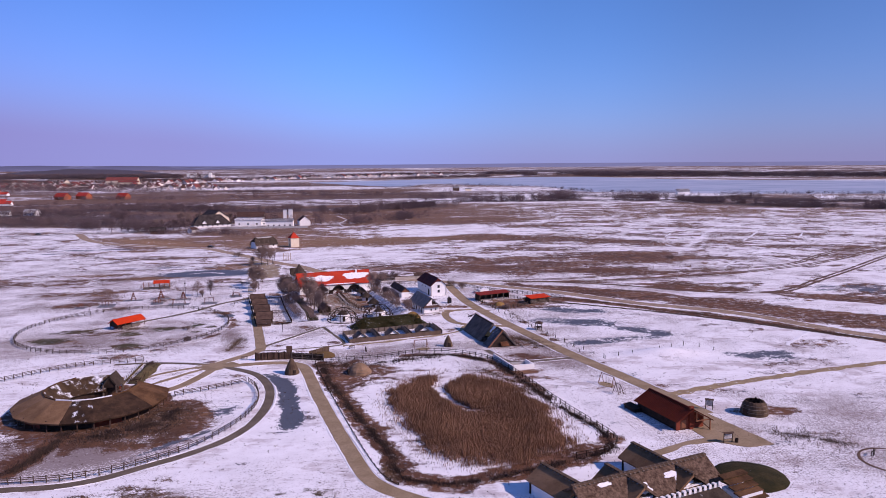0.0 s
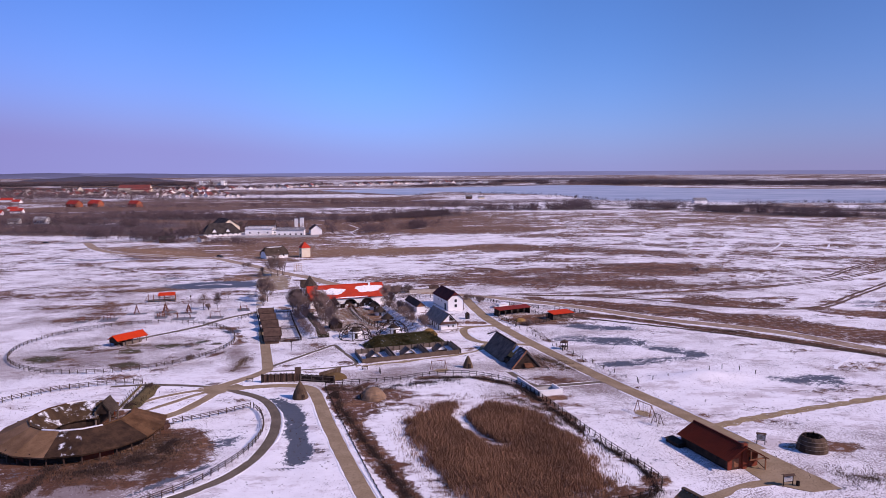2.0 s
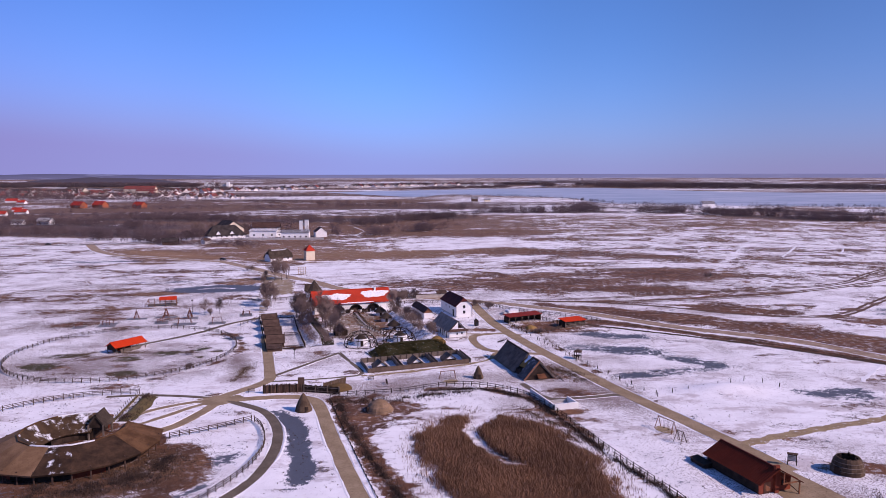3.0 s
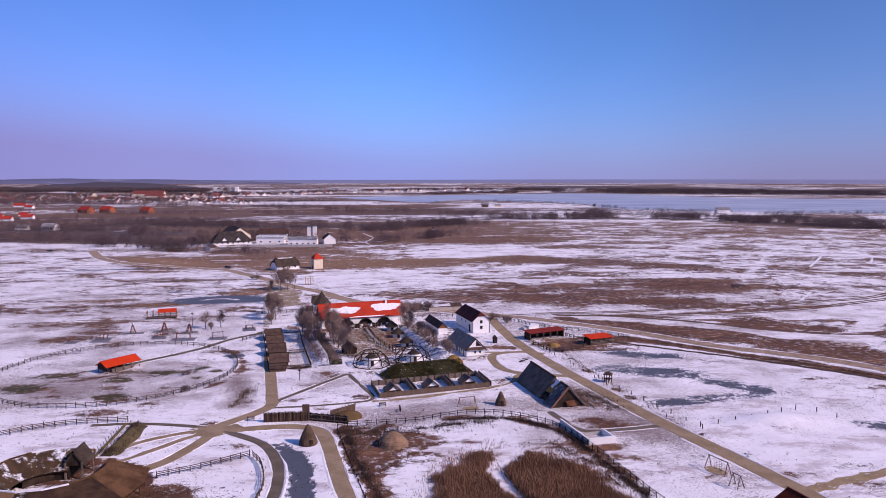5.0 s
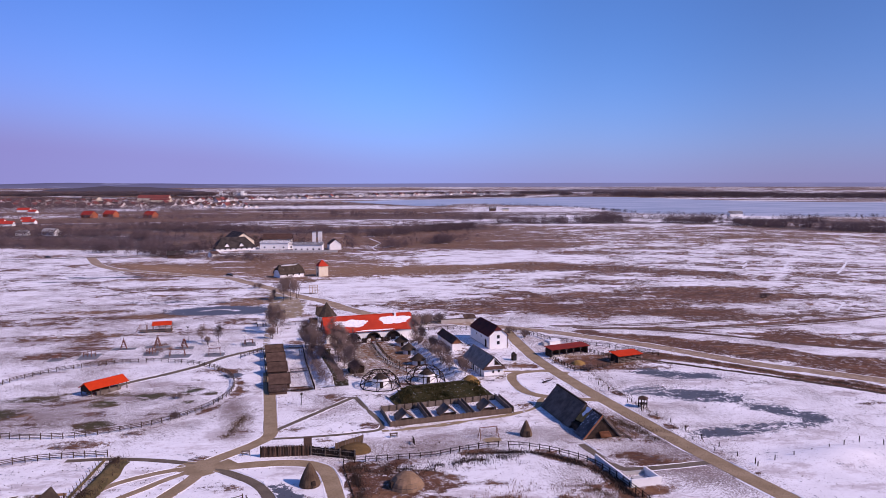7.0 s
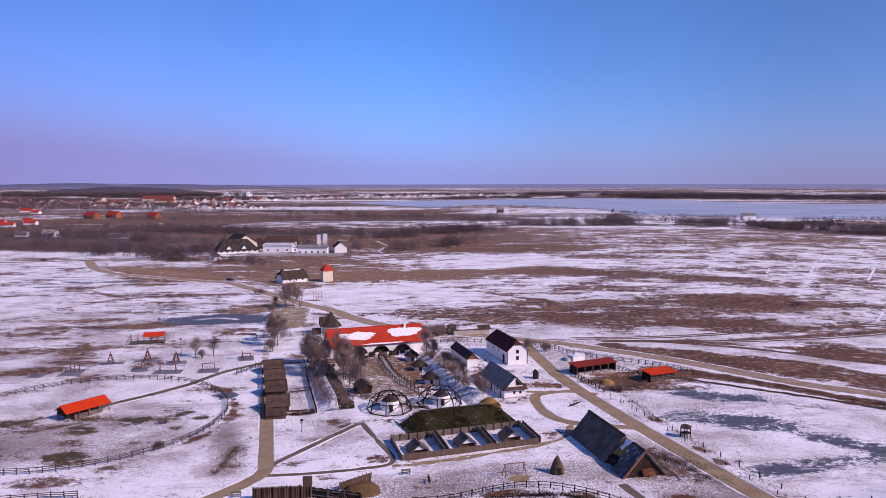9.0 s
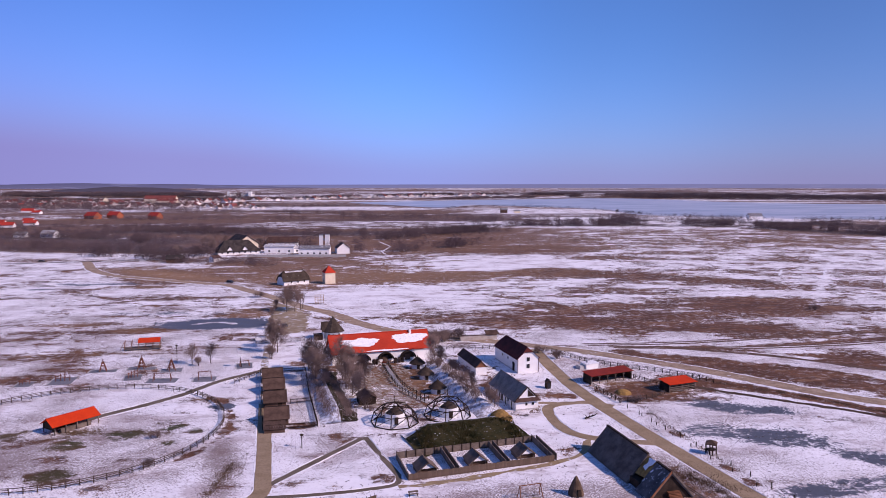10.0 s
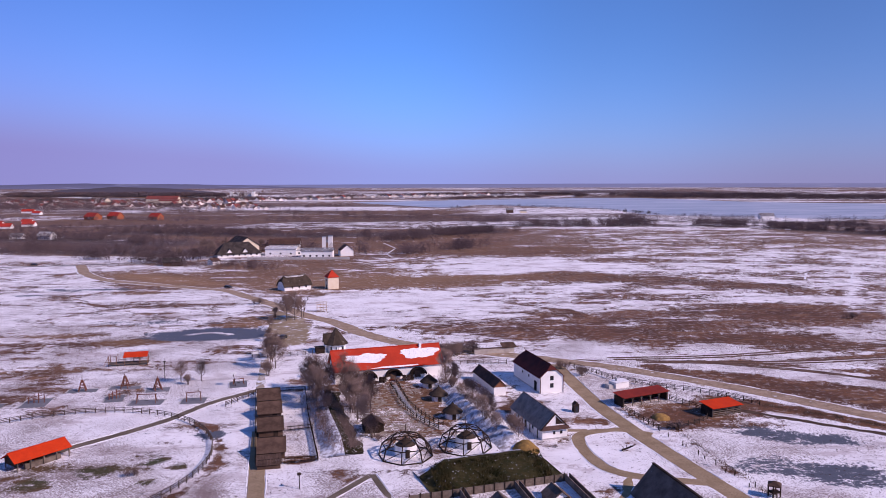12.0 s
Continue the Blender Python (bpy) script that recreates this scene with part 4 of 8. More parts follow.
def roof_snow(parent, corners, cu, cv, ru, rv, seed, th=0.07):
    """A lobed patch of snow on a roof plane. corners: its origin, end along and end up; cu, cv, ru, rv in shares of them."""
    o, a, b = (Vector(c) for c in corners)
    u, v = a - o, b - o
    nrm = u.cross(v).normalized()
    nrm = nrm if nrm.z > 0 else -nrm
    pts = []
    for i in range(56):
        t = 2 * math.pi * i / 56
        r = 1 + 0.45 * noise.noise(Vector((math.cos(t) * 1.5, math.sin(t) * 1.5, seed))) + 0.16 * noise.noise(Vector((math.cos(t) * 6, math.sin(t) * 6, seed + 9)))
        p, q = cu + ru * r * math.cos(t), cv + rv * r * math.sin(t)
        pts.append(o + u * min(max(p, 0.01), 0.99) + v * min(max(q, 0.01), 0.97) + nrm * th)
    part("snow_patch", Geo().slab(pts, th - 0.004), SNOW_PILE, parent, "patch of lying snow")


# granary: tall white house with a maroon roof
granary = gable_house("granary", 37.6, 191.6, 13, 6.7, 18.6, 4.3, 7.2, TILE_MAROON, WHITEWASH, "tall whitewashed granary with a dark maroon tiled roof", "house", 0.35, 0.35, 0.16, clip=1.3, foot=CONCRETE)
window(granary, 0.0, 0.0, 3.35, 0.95, 1.15)
window(granary, 0.0, 0.0, 1.35, 0.95, 1.15)
for s in (-1, 1):
    g = Geo().tube((s * 3.25, -0.12, 0), (s * 3.25, -0.12, 4.2), 0.07, 0.07)
    part("downpipe", g.tube((s * 3.68, 0, 4.12), (s * 3.68, 18.6, 4.12), 0.09, 0.09), TILE_MAROON, granary, "dark metal gutter and downpipe")
door(granary, -3.35, 3.0, 1.5, 2.2, -1)
g = Geo().prism([(2.1 + 0.0, 2.1), (3.9, 2.1), (3.5, 2.7), (2.5, 2.7)], "x", -3.5, -3.3)
part("door_arch", g, WOOD_DARK, granary)
for yy in (7.5, 12.0):
    window(granary, -3.35, yy, 2.6, 0.6, 0.7, -1)

# storehouse: long low white building
store = gable_house("storehouse", 23.7, 190.2, 13, 3.4, 17.0, 2.3, 3.9, TILE_BROWN, WHITEWASH, "long low whitewashed storehouse with a brown tiled roof", "house", 0.3, 0.3, 0.14)
part("gable_boarding", Geo().prism([(-1.75, 2.25), (1.75, 2.25), (0, 3.85)], "y", -0.07, 0.0), WOOD_WARM, store, "brown boarded gable")
door(store, 1.7, 8, 1.0, 1.9, 1)

# cottage with a hooded gable
cottage = gable_house("cottage", 31.5, 158.2, 14, 6.0, 17.5, 2.4, 5.4, GREY_ROOF, WHITEWASH, "whitewashed peasant cottage with a dark weathered roof", "house", 0.55, 0.0, 0.2)
part("hood", Geo().slab([(-3.45, -0.75, 2.3), (3.45, -0.75, 2.3), (2.25, 0.25, 3.4), (-2.25, 0.25, 3.4)], 0.14), TILE_BROWN, cottage, "dark boarded pent roof over the gable wall")
part("gable_boarding", Geo().prism([(-3.2, 2.35), (3.2, 2.35), (0, 5.45)], "y", -0.08, -0.01), WHITEWASH, cottage)
for s in (-1, 1):
    part("verge_board", Geo().beam((s * 3.45, -0.14, 2.15), (0, -0.14, 5.65), 0.08, 0.3), WOOD_DARK, cottage)
# shadow on the right half of the white gable, put in as a dark plate
part("gable_shade_board", Geo().prism([(0.1, 3.3), (2.0, 3.3), (0.1, 5.1)], "y", -0.14, -0.085), WOOD_DARK, cottage, "dark plate standing for the shadow on half of the gable")
for xx in (-0.2, 1.5):
    window(cottage, xx, 0.0, 1.1, 0.55, 0.65)
part("plinth", Geo().box(-3.05, 3.05, -0.06, 0.0, -0.2, 0.3), CONCRETE, cottage)
for k in range(4):
    part("porch_post", Geo().beam((-3.5, 1.5 + 4 * k, 0), (-3.5, 1.5 + 4 * k, 2.0), 0.16), WOOD_DARK, cottage)
window(cottage, -3.0, 5, 1.0, 0.7, 0.9, -1), door(cottage, -3.0, 9, 1.0, 1.9, -1), window(cottage, -3.0, 13, 1.0, 0.7, 0.9, -1)

# museum: long white hall with a red roof and three hooded doors
museum = thing("museum_hall", -20.5, 204.4, 15.6, "long whitewashed hall with a bright red tiled roof, partly snowed over", "building")
LM, DM, EM, RM = 31.2, 9.0, 3.9, 8.2
part("wall", Geo().box(0, LM, 0, 0.4, -0.2, EM), WHITEWASH, museum)
part("wall", Geo().box(0, LM, DM - 0.4, DM, -0.2, EM), WHITEWASH, museum)
for a, b in ((0, 0.4), (LM - 0.4, LM)):
    part("wall", Geo().prism([(0.4, -0.2), (DM - 0.4, -0.2), (DM - 0.4, EM), (DM / 2, RM - 0.1), (0.4, EM)], "x", a, b), WHITEWASH, museum)
sl = (RM - EM) / (DM / 2)
front = [(-0.6, -0.7, EM - 0.7 * sl + 0.35), (LM + 0.6, -0.7, EM - 0.7 * sl + 0.35), (LM + 0.6, DM / 2, RM + 0.35), (-0.6, DM / 2, RM + 0.35)]
part("roof_slope", Geo().slab(front, 0.2), TILE_RED, museum, "bright red tiled roof slope")
part("roof_slope", Geo().slab([(-0.6, DM + 0.7, EM - 0.7 * sl + 0.35), (LM + 0.6, DM + 0.7, EM - 0.7 * sl + 0.35), (LM + 0.6, DM / 2, RM + 0.35), (-0.6, DM / 2, RM + 0.35)], 0.2), TILE_RED, museum)
part("roof_ridge", Geo().tube((-0.6, DM / 2, RM + 0.35), (LM + 0.6, DM / 2, RM + 0.35), 0.18, 0.18), TILE_RED, museum)
for a in (-0.62, LM + 0.6):
    part("verge_board", Geo().prism([(-0.7, EM - 0.7 * sl + 0.1), (DM / 2, RM + 0.1), (DM / 2, RM - 0.3), (-0.7, EM - 0.7 * sl - 0.3)], "x", a, a + 0.05), WOOD_DARK, museum)
rc = (front[0], front[1], front[3])
roof_snow(museum, rc, 0.30, 0.55, 0.19, 0.20, 3)
roof_snow(museum, rc, 0.79, 0.62, 0.17, 0.27, 11)
roof_snow(museum, rc, 0.55, 0.05, 0.22, 0.035, 21, 0.05)
part("chimney", Geo().box(25.4, 26.1, DM / 2 - 0.9, DM / 2 - 0.2, RM - 0.6, RM + 0.9), WHITEWASH, museum, "white plastered chimney")
for u in (0.30, 0.535, 0.765):
    cx = u * LM
    g = Geo()
    arc = [(cx + 2.5 * math.cos(math.pi * i / 14), 1.0 + 2.15 * math.sin(math.pi * i / 14)) for i in range(15)]
    inner = [(cx + (p[0] - cx) * 0.9, 1.0 + (p[1] - 1.0) * 0.9) for p in arc]
    for i in range(14):
        g.prism([arc[i], arc[i + 1], inner[i + 1], inner[i]], "y", -1.3, 0.0)
    hood = part("door_hood", g, WOOD_DARK, museum, "dark arched timber door hood")
    part("door_surround", Geo().prism([(cx - 2.2, 0.9)] + [(cx + 2.2 * math.cos(math.pi * (14 - i) / 14), 1.0 + 1.9 * math.sin(math.pi * (14 - i) / 14)) for i in range(15)] + [(cx + 2.2, 0.9)], "y", -0.06, -0.01), WOOD_DARK, hood)
    part("door", Geo().box(cx - 0.9, cx + 0.9, -0.10, -0.061, 0, 2.1), WOOD_SHED, hood)
for u in (0.40, 0.43, 0.62, 0.66, 0.69):
    part("planter", Geo().lathe([(0.45, -0.1), (0.6, 0.9), (0.5, 1.5), (0.1, 1.7)], 10, u * LM, -2.2, 0.2, int(100 * u)), WOOD_DARK, museum, "dark clipped shrub by the doors")
part("bench_ledge", Geo().box(15.2, 18.0, -1.5, -1.0, -0.1, 0.45), BARN_RED, museum, "low red-brown step")

# gatehouse with a hipped thatch
gate = thing("gatehouse", -23.4, 242.5, 14, "small white gatehouse with a steep thatched roof", "house")
part("wall", Geo().lathe([(3.2, -0.2), (3.2, 3.0)], 8, 0, 2.8, t0=0), WHITEWASH, gate)
part("roof", Geo().lathe([(4.2, 2.7), (4.1, 2.95), (2.5, 4.8), (1.1, 6.6), (0.05, 8.1)], 8, 0, 2.8, 0.02, 3, t0=radians(22.5), t1=radians(382.5)), THATCH_DARK, gate, "steep grey thatch")
for s in (-1, 1):
    part("gable_slope", Geo().slab([(-4.3, 2.8 + s * 1.9, 3.0), (-0.6, 2.8 + s * 1.9, 3.0), (-0.6, 2.8, 6.3), (-4.3, 2.8, 6.3)], 0.25), THATCH_DARK, gate)
part("gable_wall", Geo().prism([(1.2, 0), (4.4, 0), (4.4, 3.2), (2.8, 5.9), (1.2, 3.2)], "x", -3.9, -3.6), WHITEWASH, gate)
part("porch", Geo().box(-6.9, -4.0, 0.9, 3.6, 0, 1.8).box(-7.1, -3.95, 0.7, 3.8, 1.8, 1.95), WOOD_DARK, gate, "dark boarded lean-to")
for a in (-2.2, -1.6, -1.0):
    window(gate, 3.3 * math.cos(a) * 0.93, 2.8 + 3.3 * math.sin(a) * 0.93, 1.0, 0.9, 1.1)

# thatched barn with two roofs
def a_roof(root, y0, y1, w, zr, mat, th=0.35, foot=0.15):
    for s in (-1, 1):
        part("roof_slope", Geo().slab([(s * w, y0, foot), (s * w, y1, foot), (0, y1, zr), (0, y0, zr)], th), mat, root)
    part("roof_ridge", Geo().beam((0, y0, zr + 0.05), (0, y1, zr + 0.05), 0.45, 0.25), WOOD_DARK, root, "dark ridge board")


sheepfold = thing("thatched_barn", 48.0, 106.3, 10.6, "long dark thatched barn with roofs down to the ground", "barn")
a_roof(sheepfold, 7.9, 24.5, 4.5, 5.3, DARK_ROOF)
a_roof(sheepfold, -0.2, 4.7, 4.5, 5.0, FROSTY_ROOF)
# solid dark box put in for the shade under the broken roof
part("recess", Geo().box(-3.6, 3.6, 4.6, 8.0, 0, 1.5), WOOD_DARK, sheepfold, "dark block standing for the shaded opening under the broken roof")
for s in (-1, 1):
    part("roof_patch", Geo().slab([(s * 2.3, 4.6, 2.2), (s * 2.7, 8.1, 1.9), (0, 8.1, 4.9), (0, 4.6, 4.9)], 0.3), STRAW, sheepfold, "golden straw-coloured thatch in the gap")
part("gable_wall", Geo().prism([(-4.2, 0), (4.2, 0), (0, 4.7)], "y", 0.1, 0.35), WOOD_DARK, sheepfold, "dark boarded gable")
part("gable_wall", Geo().prism([(-4.2, 0), (4.2, 0), (0, 4.9)], "y", 24.0, 24.3), WOOD_DARK, sheepfold)
part("gable_wall", Geo().prism([(-4.2, 0), (4.2, 0), (0, 4.9)], "y", 7.9, 8.2), WOOD_DARK, sheepfold)
for s in (-1, 1):
    part("verge_board", Geo().beam((s * 4.55, -0.3, 0.1), (0, -0.3, 5.15), 0.12, 0.35), WOOD_WARM if s < 0 else WOOD_GREY, sheepfold)
for k in range(5):
    part("stacked_board", Geo().box(-0.4 - 0.1 * k, 2.1 - 0.15 * k, -0.55, -0.1, 0.3 + 0.27 * k, 0.47 + 0.27 * k), WOOD_WARM, sheepfold)
part("snow_patch", Geo().slab([(-0.9, 5.0, 4.35), (-0.1, 4.9, 5.1), (-0.3, 7.0, 5.0), (-0.9, 6.4, 4.3), (-1.6, 6.9, 3.5), (-1.8, 5.8, 3.2), (-1.1, 5.6, 4.0)], 0.1), SNOW_PILE, sheepfold)
part("leaning_pole", Geo().tube((4.9, 8, 0.4), (5.6, -3.5, 0.15), 0.1, 0.08).tube((5.3, 10, 0.4), (6.1, -2, 0.15), 0.1, 0.08), WOOD_GREY, sheepfold)

# red barn with an open porch
barn = thing("red_barn", 73.5, 34.0, 13.2, "red-brown timber barn with a ridged maroon roof and open porch", "barn")
WB, LB, EB, RB = 3.4, 13.6, 2.3, 4.2
for y0, y1 in ((0, 0.2), (LB - 0.2, LB)):
    part("wall", Geo().prism([(-WB, 0), (WB, 0), (WB, EB), (0, RB - 0.1), (-WB, EB)], "y", y0, y1), BARN_RED, barn)
for s in (-1, 1):
    # dark wood side walls; the eaves' shade is put into this tone too
    part("wall", Geo().box(min(s * WB, s * (WB - 0.2)), max(s * WB, s * (WB - 0.2)), 0.2, LB - 0.2, 0, EB), WOOD_DARK, barn)
sb = (RB - EB) / WB
for s in (-1, 1):
    g = Geo().slab([(s * 4.1, -1.0, EB - 0.7 * sb + 0.2), (s * 4.1, LB + 0.6, EB - 0.7 * sb + 0.2), (0, LB + 0.6, RB + 0.2), (0, -1.0, RB + 0.2)], 0.12)
    slope_ob = part("roof_slope", g, TILE_BARN, barn)
    rib = Geo().beam((s * 4.1, 0, EB - 0.7 * sb + 0.24), (0, 0, RB + 0.24), 0.07, 0.09).mesh("roof_rib", TILE_BARN)
    for k in range(30):
        shared("roof_rib", rib, slope_ob, (0, -0.9 + 0.51 * k, 0))
part("roof_ridge", Geo().beam((0, -1.05, RB + 0.26), (0, LB + 0.65, RB + 0.26), 0.3, 0.14), TILE_MAROON, barn)
# the porch: a small pent roof on the sunny side, one post and bare rafters
part("porch_roof", Geo().slab([(0.2, -2.3, RB + 0.1), (4.1, -2.3, EB - 0.2), (4.1, -1.0, EB - 0.2), (0.2, -1.0, RB + 0.1)], 0.1), TILE_BARN, barn)
part("porch_post", Geo().beam((3.4, -2.0, 0), (3.4, -2.0, EB), 0.2), WOOD_WARM, barn)
g = Geo().beam((-0.2, -2.0, EB), (3.6, -2.0, EB), 0.2).beam((4.0, -2.1, EB - 0.25), (0, -2.1, RB + 0.05), 0.16)
g.beam((0, -2.0, EB), (0, -2.0, RB), 0.16)
part("porch_truss", g, WOOD_WARM, barn, "red-brown timber truss")
part("brace", Geo().beam((3.3, -1.9, 0.3), (1.0, -0.1, EB + 0.5), 0.14), WOOD_WARM, barn)
part("chimney", Geo().box(-0.45, 0.45, -0.55, 0.0, 0, 4.9), BARN_RED, barn, "red brick chimney")
door(barn, -1.7, 0.0, 1.4, 2.0, "y", WOOD_WARM), window(barn, 1.8, 0.0, 1.1, 0.9, 0.9)
part("lean_to", Geo().box(-5.2, -3.5, LB - 1.5, LB + 2.5, 0, 0.8).slab([(-5.5, LB - 1.7, 0.85), (-3.5, LB - 1.7, 1.1), (-3.5, LB + 2.7, 1.1), (-5.5, LB + 2.7, 0.85)], 0.08), WOOD_DARK, barn, "low dark lean-to")

# thatched museum farmstead: long roof with cross wings
FARM_THATCH = plain("farmstead_thatch", (0.062, 0.037, 0.024), (0.17, 0.112, 0.076), 0.95, 1.3, 3.5, 0.35, (1, 1, 0.3), vary=0.5, snow=0.27, drift=0.9, grit=0.85)
farm = thing("thatched_farmstead", 40.0, 0.5, 19.8, "large thatched farmstead with cross gables and ridge battens", "building")


def thatched_roof(root, a, b, half, zr, ze, mat, lit_side=None):
    """A thatched roof whose ridge runs from a to b, with battens laid across its ridge."""
    a, b = Vector((*a, 0)), Vector((*b, 0))
    d = (b - a).normalized()
    s = Vector((d.y, -d.x, 0))
    for k in (-1, 1):
        e0, e1 = a + s * half * k, b + s * half * k
        # slopes facing -x take the lighter thatch, light painted into their colour
        part("roof_slope", Geo().slab([(*e0.xy, ze), (*e1.xy, ze), (*b.xy, zr), (*a.xy, zr)], 0.4), lit_side if lit_side and (s * k).x < -0.5 else mat, root)
    part("roof_ridge", Geo().beam((*a.xy, zr), (*b.xy, zr), 0.7, 0.26), REED_WALL, root, "ridge of bundled reed")
    n_ = int((b - a).length / 0.9)
    bat = Geo().beam((-0.55, 0, -0.22), (0, 0, 0.14), 0.26, 0.1).beam((0.55, 0, -0.22), (0, 0, 0.14), 0.26, 0.1).mesh("ridge_batten", WOOD_GREY)
    for i in range(n_):
        p = a.lerp(b, (i + 0.5) / n_)
        shared("ridge_batten", bat, root, (p.x, p.y, zr + 0.05), (0, 0, math.atan2(d.y, d.x) + math.pi / 2))


thatched_roof(farm, (-2, 0), (26.0, 0), 4.2, 5.2, 2.3, FARM_THATCH)
for i, (u, v, ru, rv) in enumerate(((.44, .35, .05, .2), (.72, .3, .06, .24), (.66, .6, .05, .12), (.20, .8, .05, .08))):
    roof_snow(farm, ((-2, -4.2, 2.3), (26, -4.2, 2.3), (-2, 0, 5.2)), u, v, ru, rv, 60 + i, .05)
for a, b, hw in (((-0.6, 10.4), (0.2, 0.5), 3.1), ((8.8, 5.2), (8.8, -4.6), 2.7), ((19.0, 10.5), (19.0, -4.6), 3.0)):
    thatched_roof(farm, a, b, hw + 0.2, 4.8, 2.6, FARM_THATCH, THATCH_LIT)
    ya = min(a[1], b[1])
    part("wall", Geo().box(a[0] - hw + 0.7, a[0] + hw - 0.7, min(a[1], b[1]) + 0.5, max(a[1], b[1]) - 0.6, 0, 2.6), WHITEWASH, farm)
    part("gable_wall", Geo().prism([(a[0] - hw + 0.5, 0.0), (a[0] + hw - 0.5, 0.0), (a[0] + hw - 0.5, 2.2), (a[0], 4.6), (a[0] - hw + 0.5, 2.2)], "y", max(a[1], b[1]) - 0.6, max(a[1], b[1]) - 0.3), WOOD_DARK, farm)
part("wall", Geo().box(-1.5, 26, -3.2, 3.2, 0, 2.4), WHITEWASH, farm)
part("door", Geo().box(-0.5, 0.5, 9.81, 9.87, 0, 1.9), WOOD_DARK, farm), part("door", Geo().box(18.4, 19.4, 10.21, 10.27, 0, 1.9), GLASS_DARK, farm)
# the pillared porch in front
for k in range(12):
    part("pillar", Geo().box(10.3 + 1.1 * k, 10.85 + 1.1 * k, -5.6, -5.0, 0, 2.75), WHITEWASH, farm, "stout white plastered pillar")
part("porch_roof", Geo().slab([(9.6, -9.5, 1.2), (23.4, -9.5, 1.2), (23.4, -5.7, 2.1), (9.6, -5.7, 2.1)], 0.3), THATCH_DARK, farm)
part("porch_beam", Geo().box(10, 23.2, -5.5, -5.1, 2.3, 2.5), WOOD_DARK, farm)
for k in range(5):
    part("step_roof", Geo().slab([(24.0, -10.5 + 1.1 * k, 1.3 + 0.55 * k), (29.5, -10.5 + 1.1 * k, 1.3 + 0.55 * k), (29.5, -9.2 + 1.1 * k, 1.45 + 0.55 * k), (24.0, -9.2 + 1.1 * k, 1.45 + 0.55 * k)], 0.2), THATCH, farm, "stepped tier of thatch")
part("step_wall", Geo().box(24.4, 29, -9.6, -5.4, 0, 1.8), WHITEWASH, farm)

# round thatched stable: a horseshoe of roof facets round a yard
RX, RY = -55.6, 64.2
stable = thing("round_stable", RX, RY, 0, "horseshoe-shaped stable with a broad brown thatched roof", "stable")
N_F, A0, A1 = 13, radians(84), radians(381)


def ring_pt(i, r, z):
    a = A0 + (A1 - A0) * i / N_F
    return (r * math.cos(a), r * math.sin(a), z)


for i in range(N_F):
    # back and left facets carry painted light, facets 8 to 10 painted shade
    part("roof_facet", Geo().slab([ring_pt(i, 16.6, 2.1), ring_pt(i + 1, 16.6, 2.1), ring_pt(i + 1, 9.9, 4.9), ring_pt(i, 9.9, 4.9)], 0.4), THATCH_SPOTTED if i == 8 else THATCH if i > 10 else THATCH_SHADED if i > 7 else THATCH_LIT, stable, "broad brown thatched facet")
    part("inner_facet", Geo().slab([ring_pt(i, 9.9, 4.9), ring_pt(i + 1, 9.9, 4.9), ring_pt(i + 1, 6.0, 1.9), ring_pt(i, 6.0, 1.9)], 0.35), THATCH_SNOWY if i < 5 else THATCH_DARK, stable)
    part("ridge", Geo().beam(ring_pt(i, 9.9, 4.98), ring_pt(i + 1, 9.9, 4.98), 0.3, 0.2), SNOW_PILE if i in (0, 1, 7, 8, 9) else THATCH, stable, "snow-capped ridge")
    # two walls in three take dark wood, painting in the shade under the eave
    part("wall", Geo().slab([ring_pt(i, 14.3, 0), ring_pt(i + 1, 14.3, 0), ring_pt(i + 1, 14.3, 2.8), ring_pt(i, 14.3, 2.8)], 0.2), WOOD_DARK if i % 3 else BARN_RED, stable, "red-brown boarding, mostly darkened for the shade under the eave")
    if i not in (3, 7):
        part("inner_wall", Geo().slab([ring_pt(i, 6.9, 0), ring_pt(i + 1, 6.9, 0), ring_pt(i + 1, 6.9, 2.0), ring_pt(i, 6.9, 2.0)], 0.15), WOOD_DARK, stable)
post_m = Geo().beam((0, 0, -0.1), (0, 0, 2.5), 0.22).mesh("post", WOOD_SHED)
for i in range(2 * N_F + 1):
    shared("post", post_m, stable, Vector(ring_pt(i / 2, 15.7, 0)))
for i in (0, N_F):
    a = A0 + (A1 - A0) * i / N_F
    o = 0.15 if i == 0 else -0.15
    part("end_wall", Geo().slab([(r * math.cos(a + o * 0.1), r * math.sin(a + o * 0.1), z) for r, z in ((7.4, 0), (14.8, 0), (14.8, 2.4), (9.9, 4.5), (7.4, 2.9))], 0.2), WOOD_DARK, stable)
for s in (-1, 1):
    part("gate_slope", Geo().slab([(1.6 + s * 2.0, 6.4, 2.7), (1.6 + s * 2.0, 11.4, 2.7), (1.6, 11.4, 5.5), (1.6, 6.4, 5.5)], 0.3), THATCH_DARK, stable, "steep dark roof over the gateway")
# the gable's shade is put into its colour with the dark wood
part("gate_gable", Geo().prism([(-0.2, 2.6), (3.4, 2.6), (1.6, 5.1)], "y", 6.6, 6.8), WOOD_DARK, stable, "boarded gateway gable with its shade put into the dark tone")
for xx in (0.1, 3.1):
    for yy in (6.4, 11.2):
        part("gate_post", Geo().beam((xx, yy, 0), (xx, yy, 3.3), 0.3), WOOD_GREY, stable)

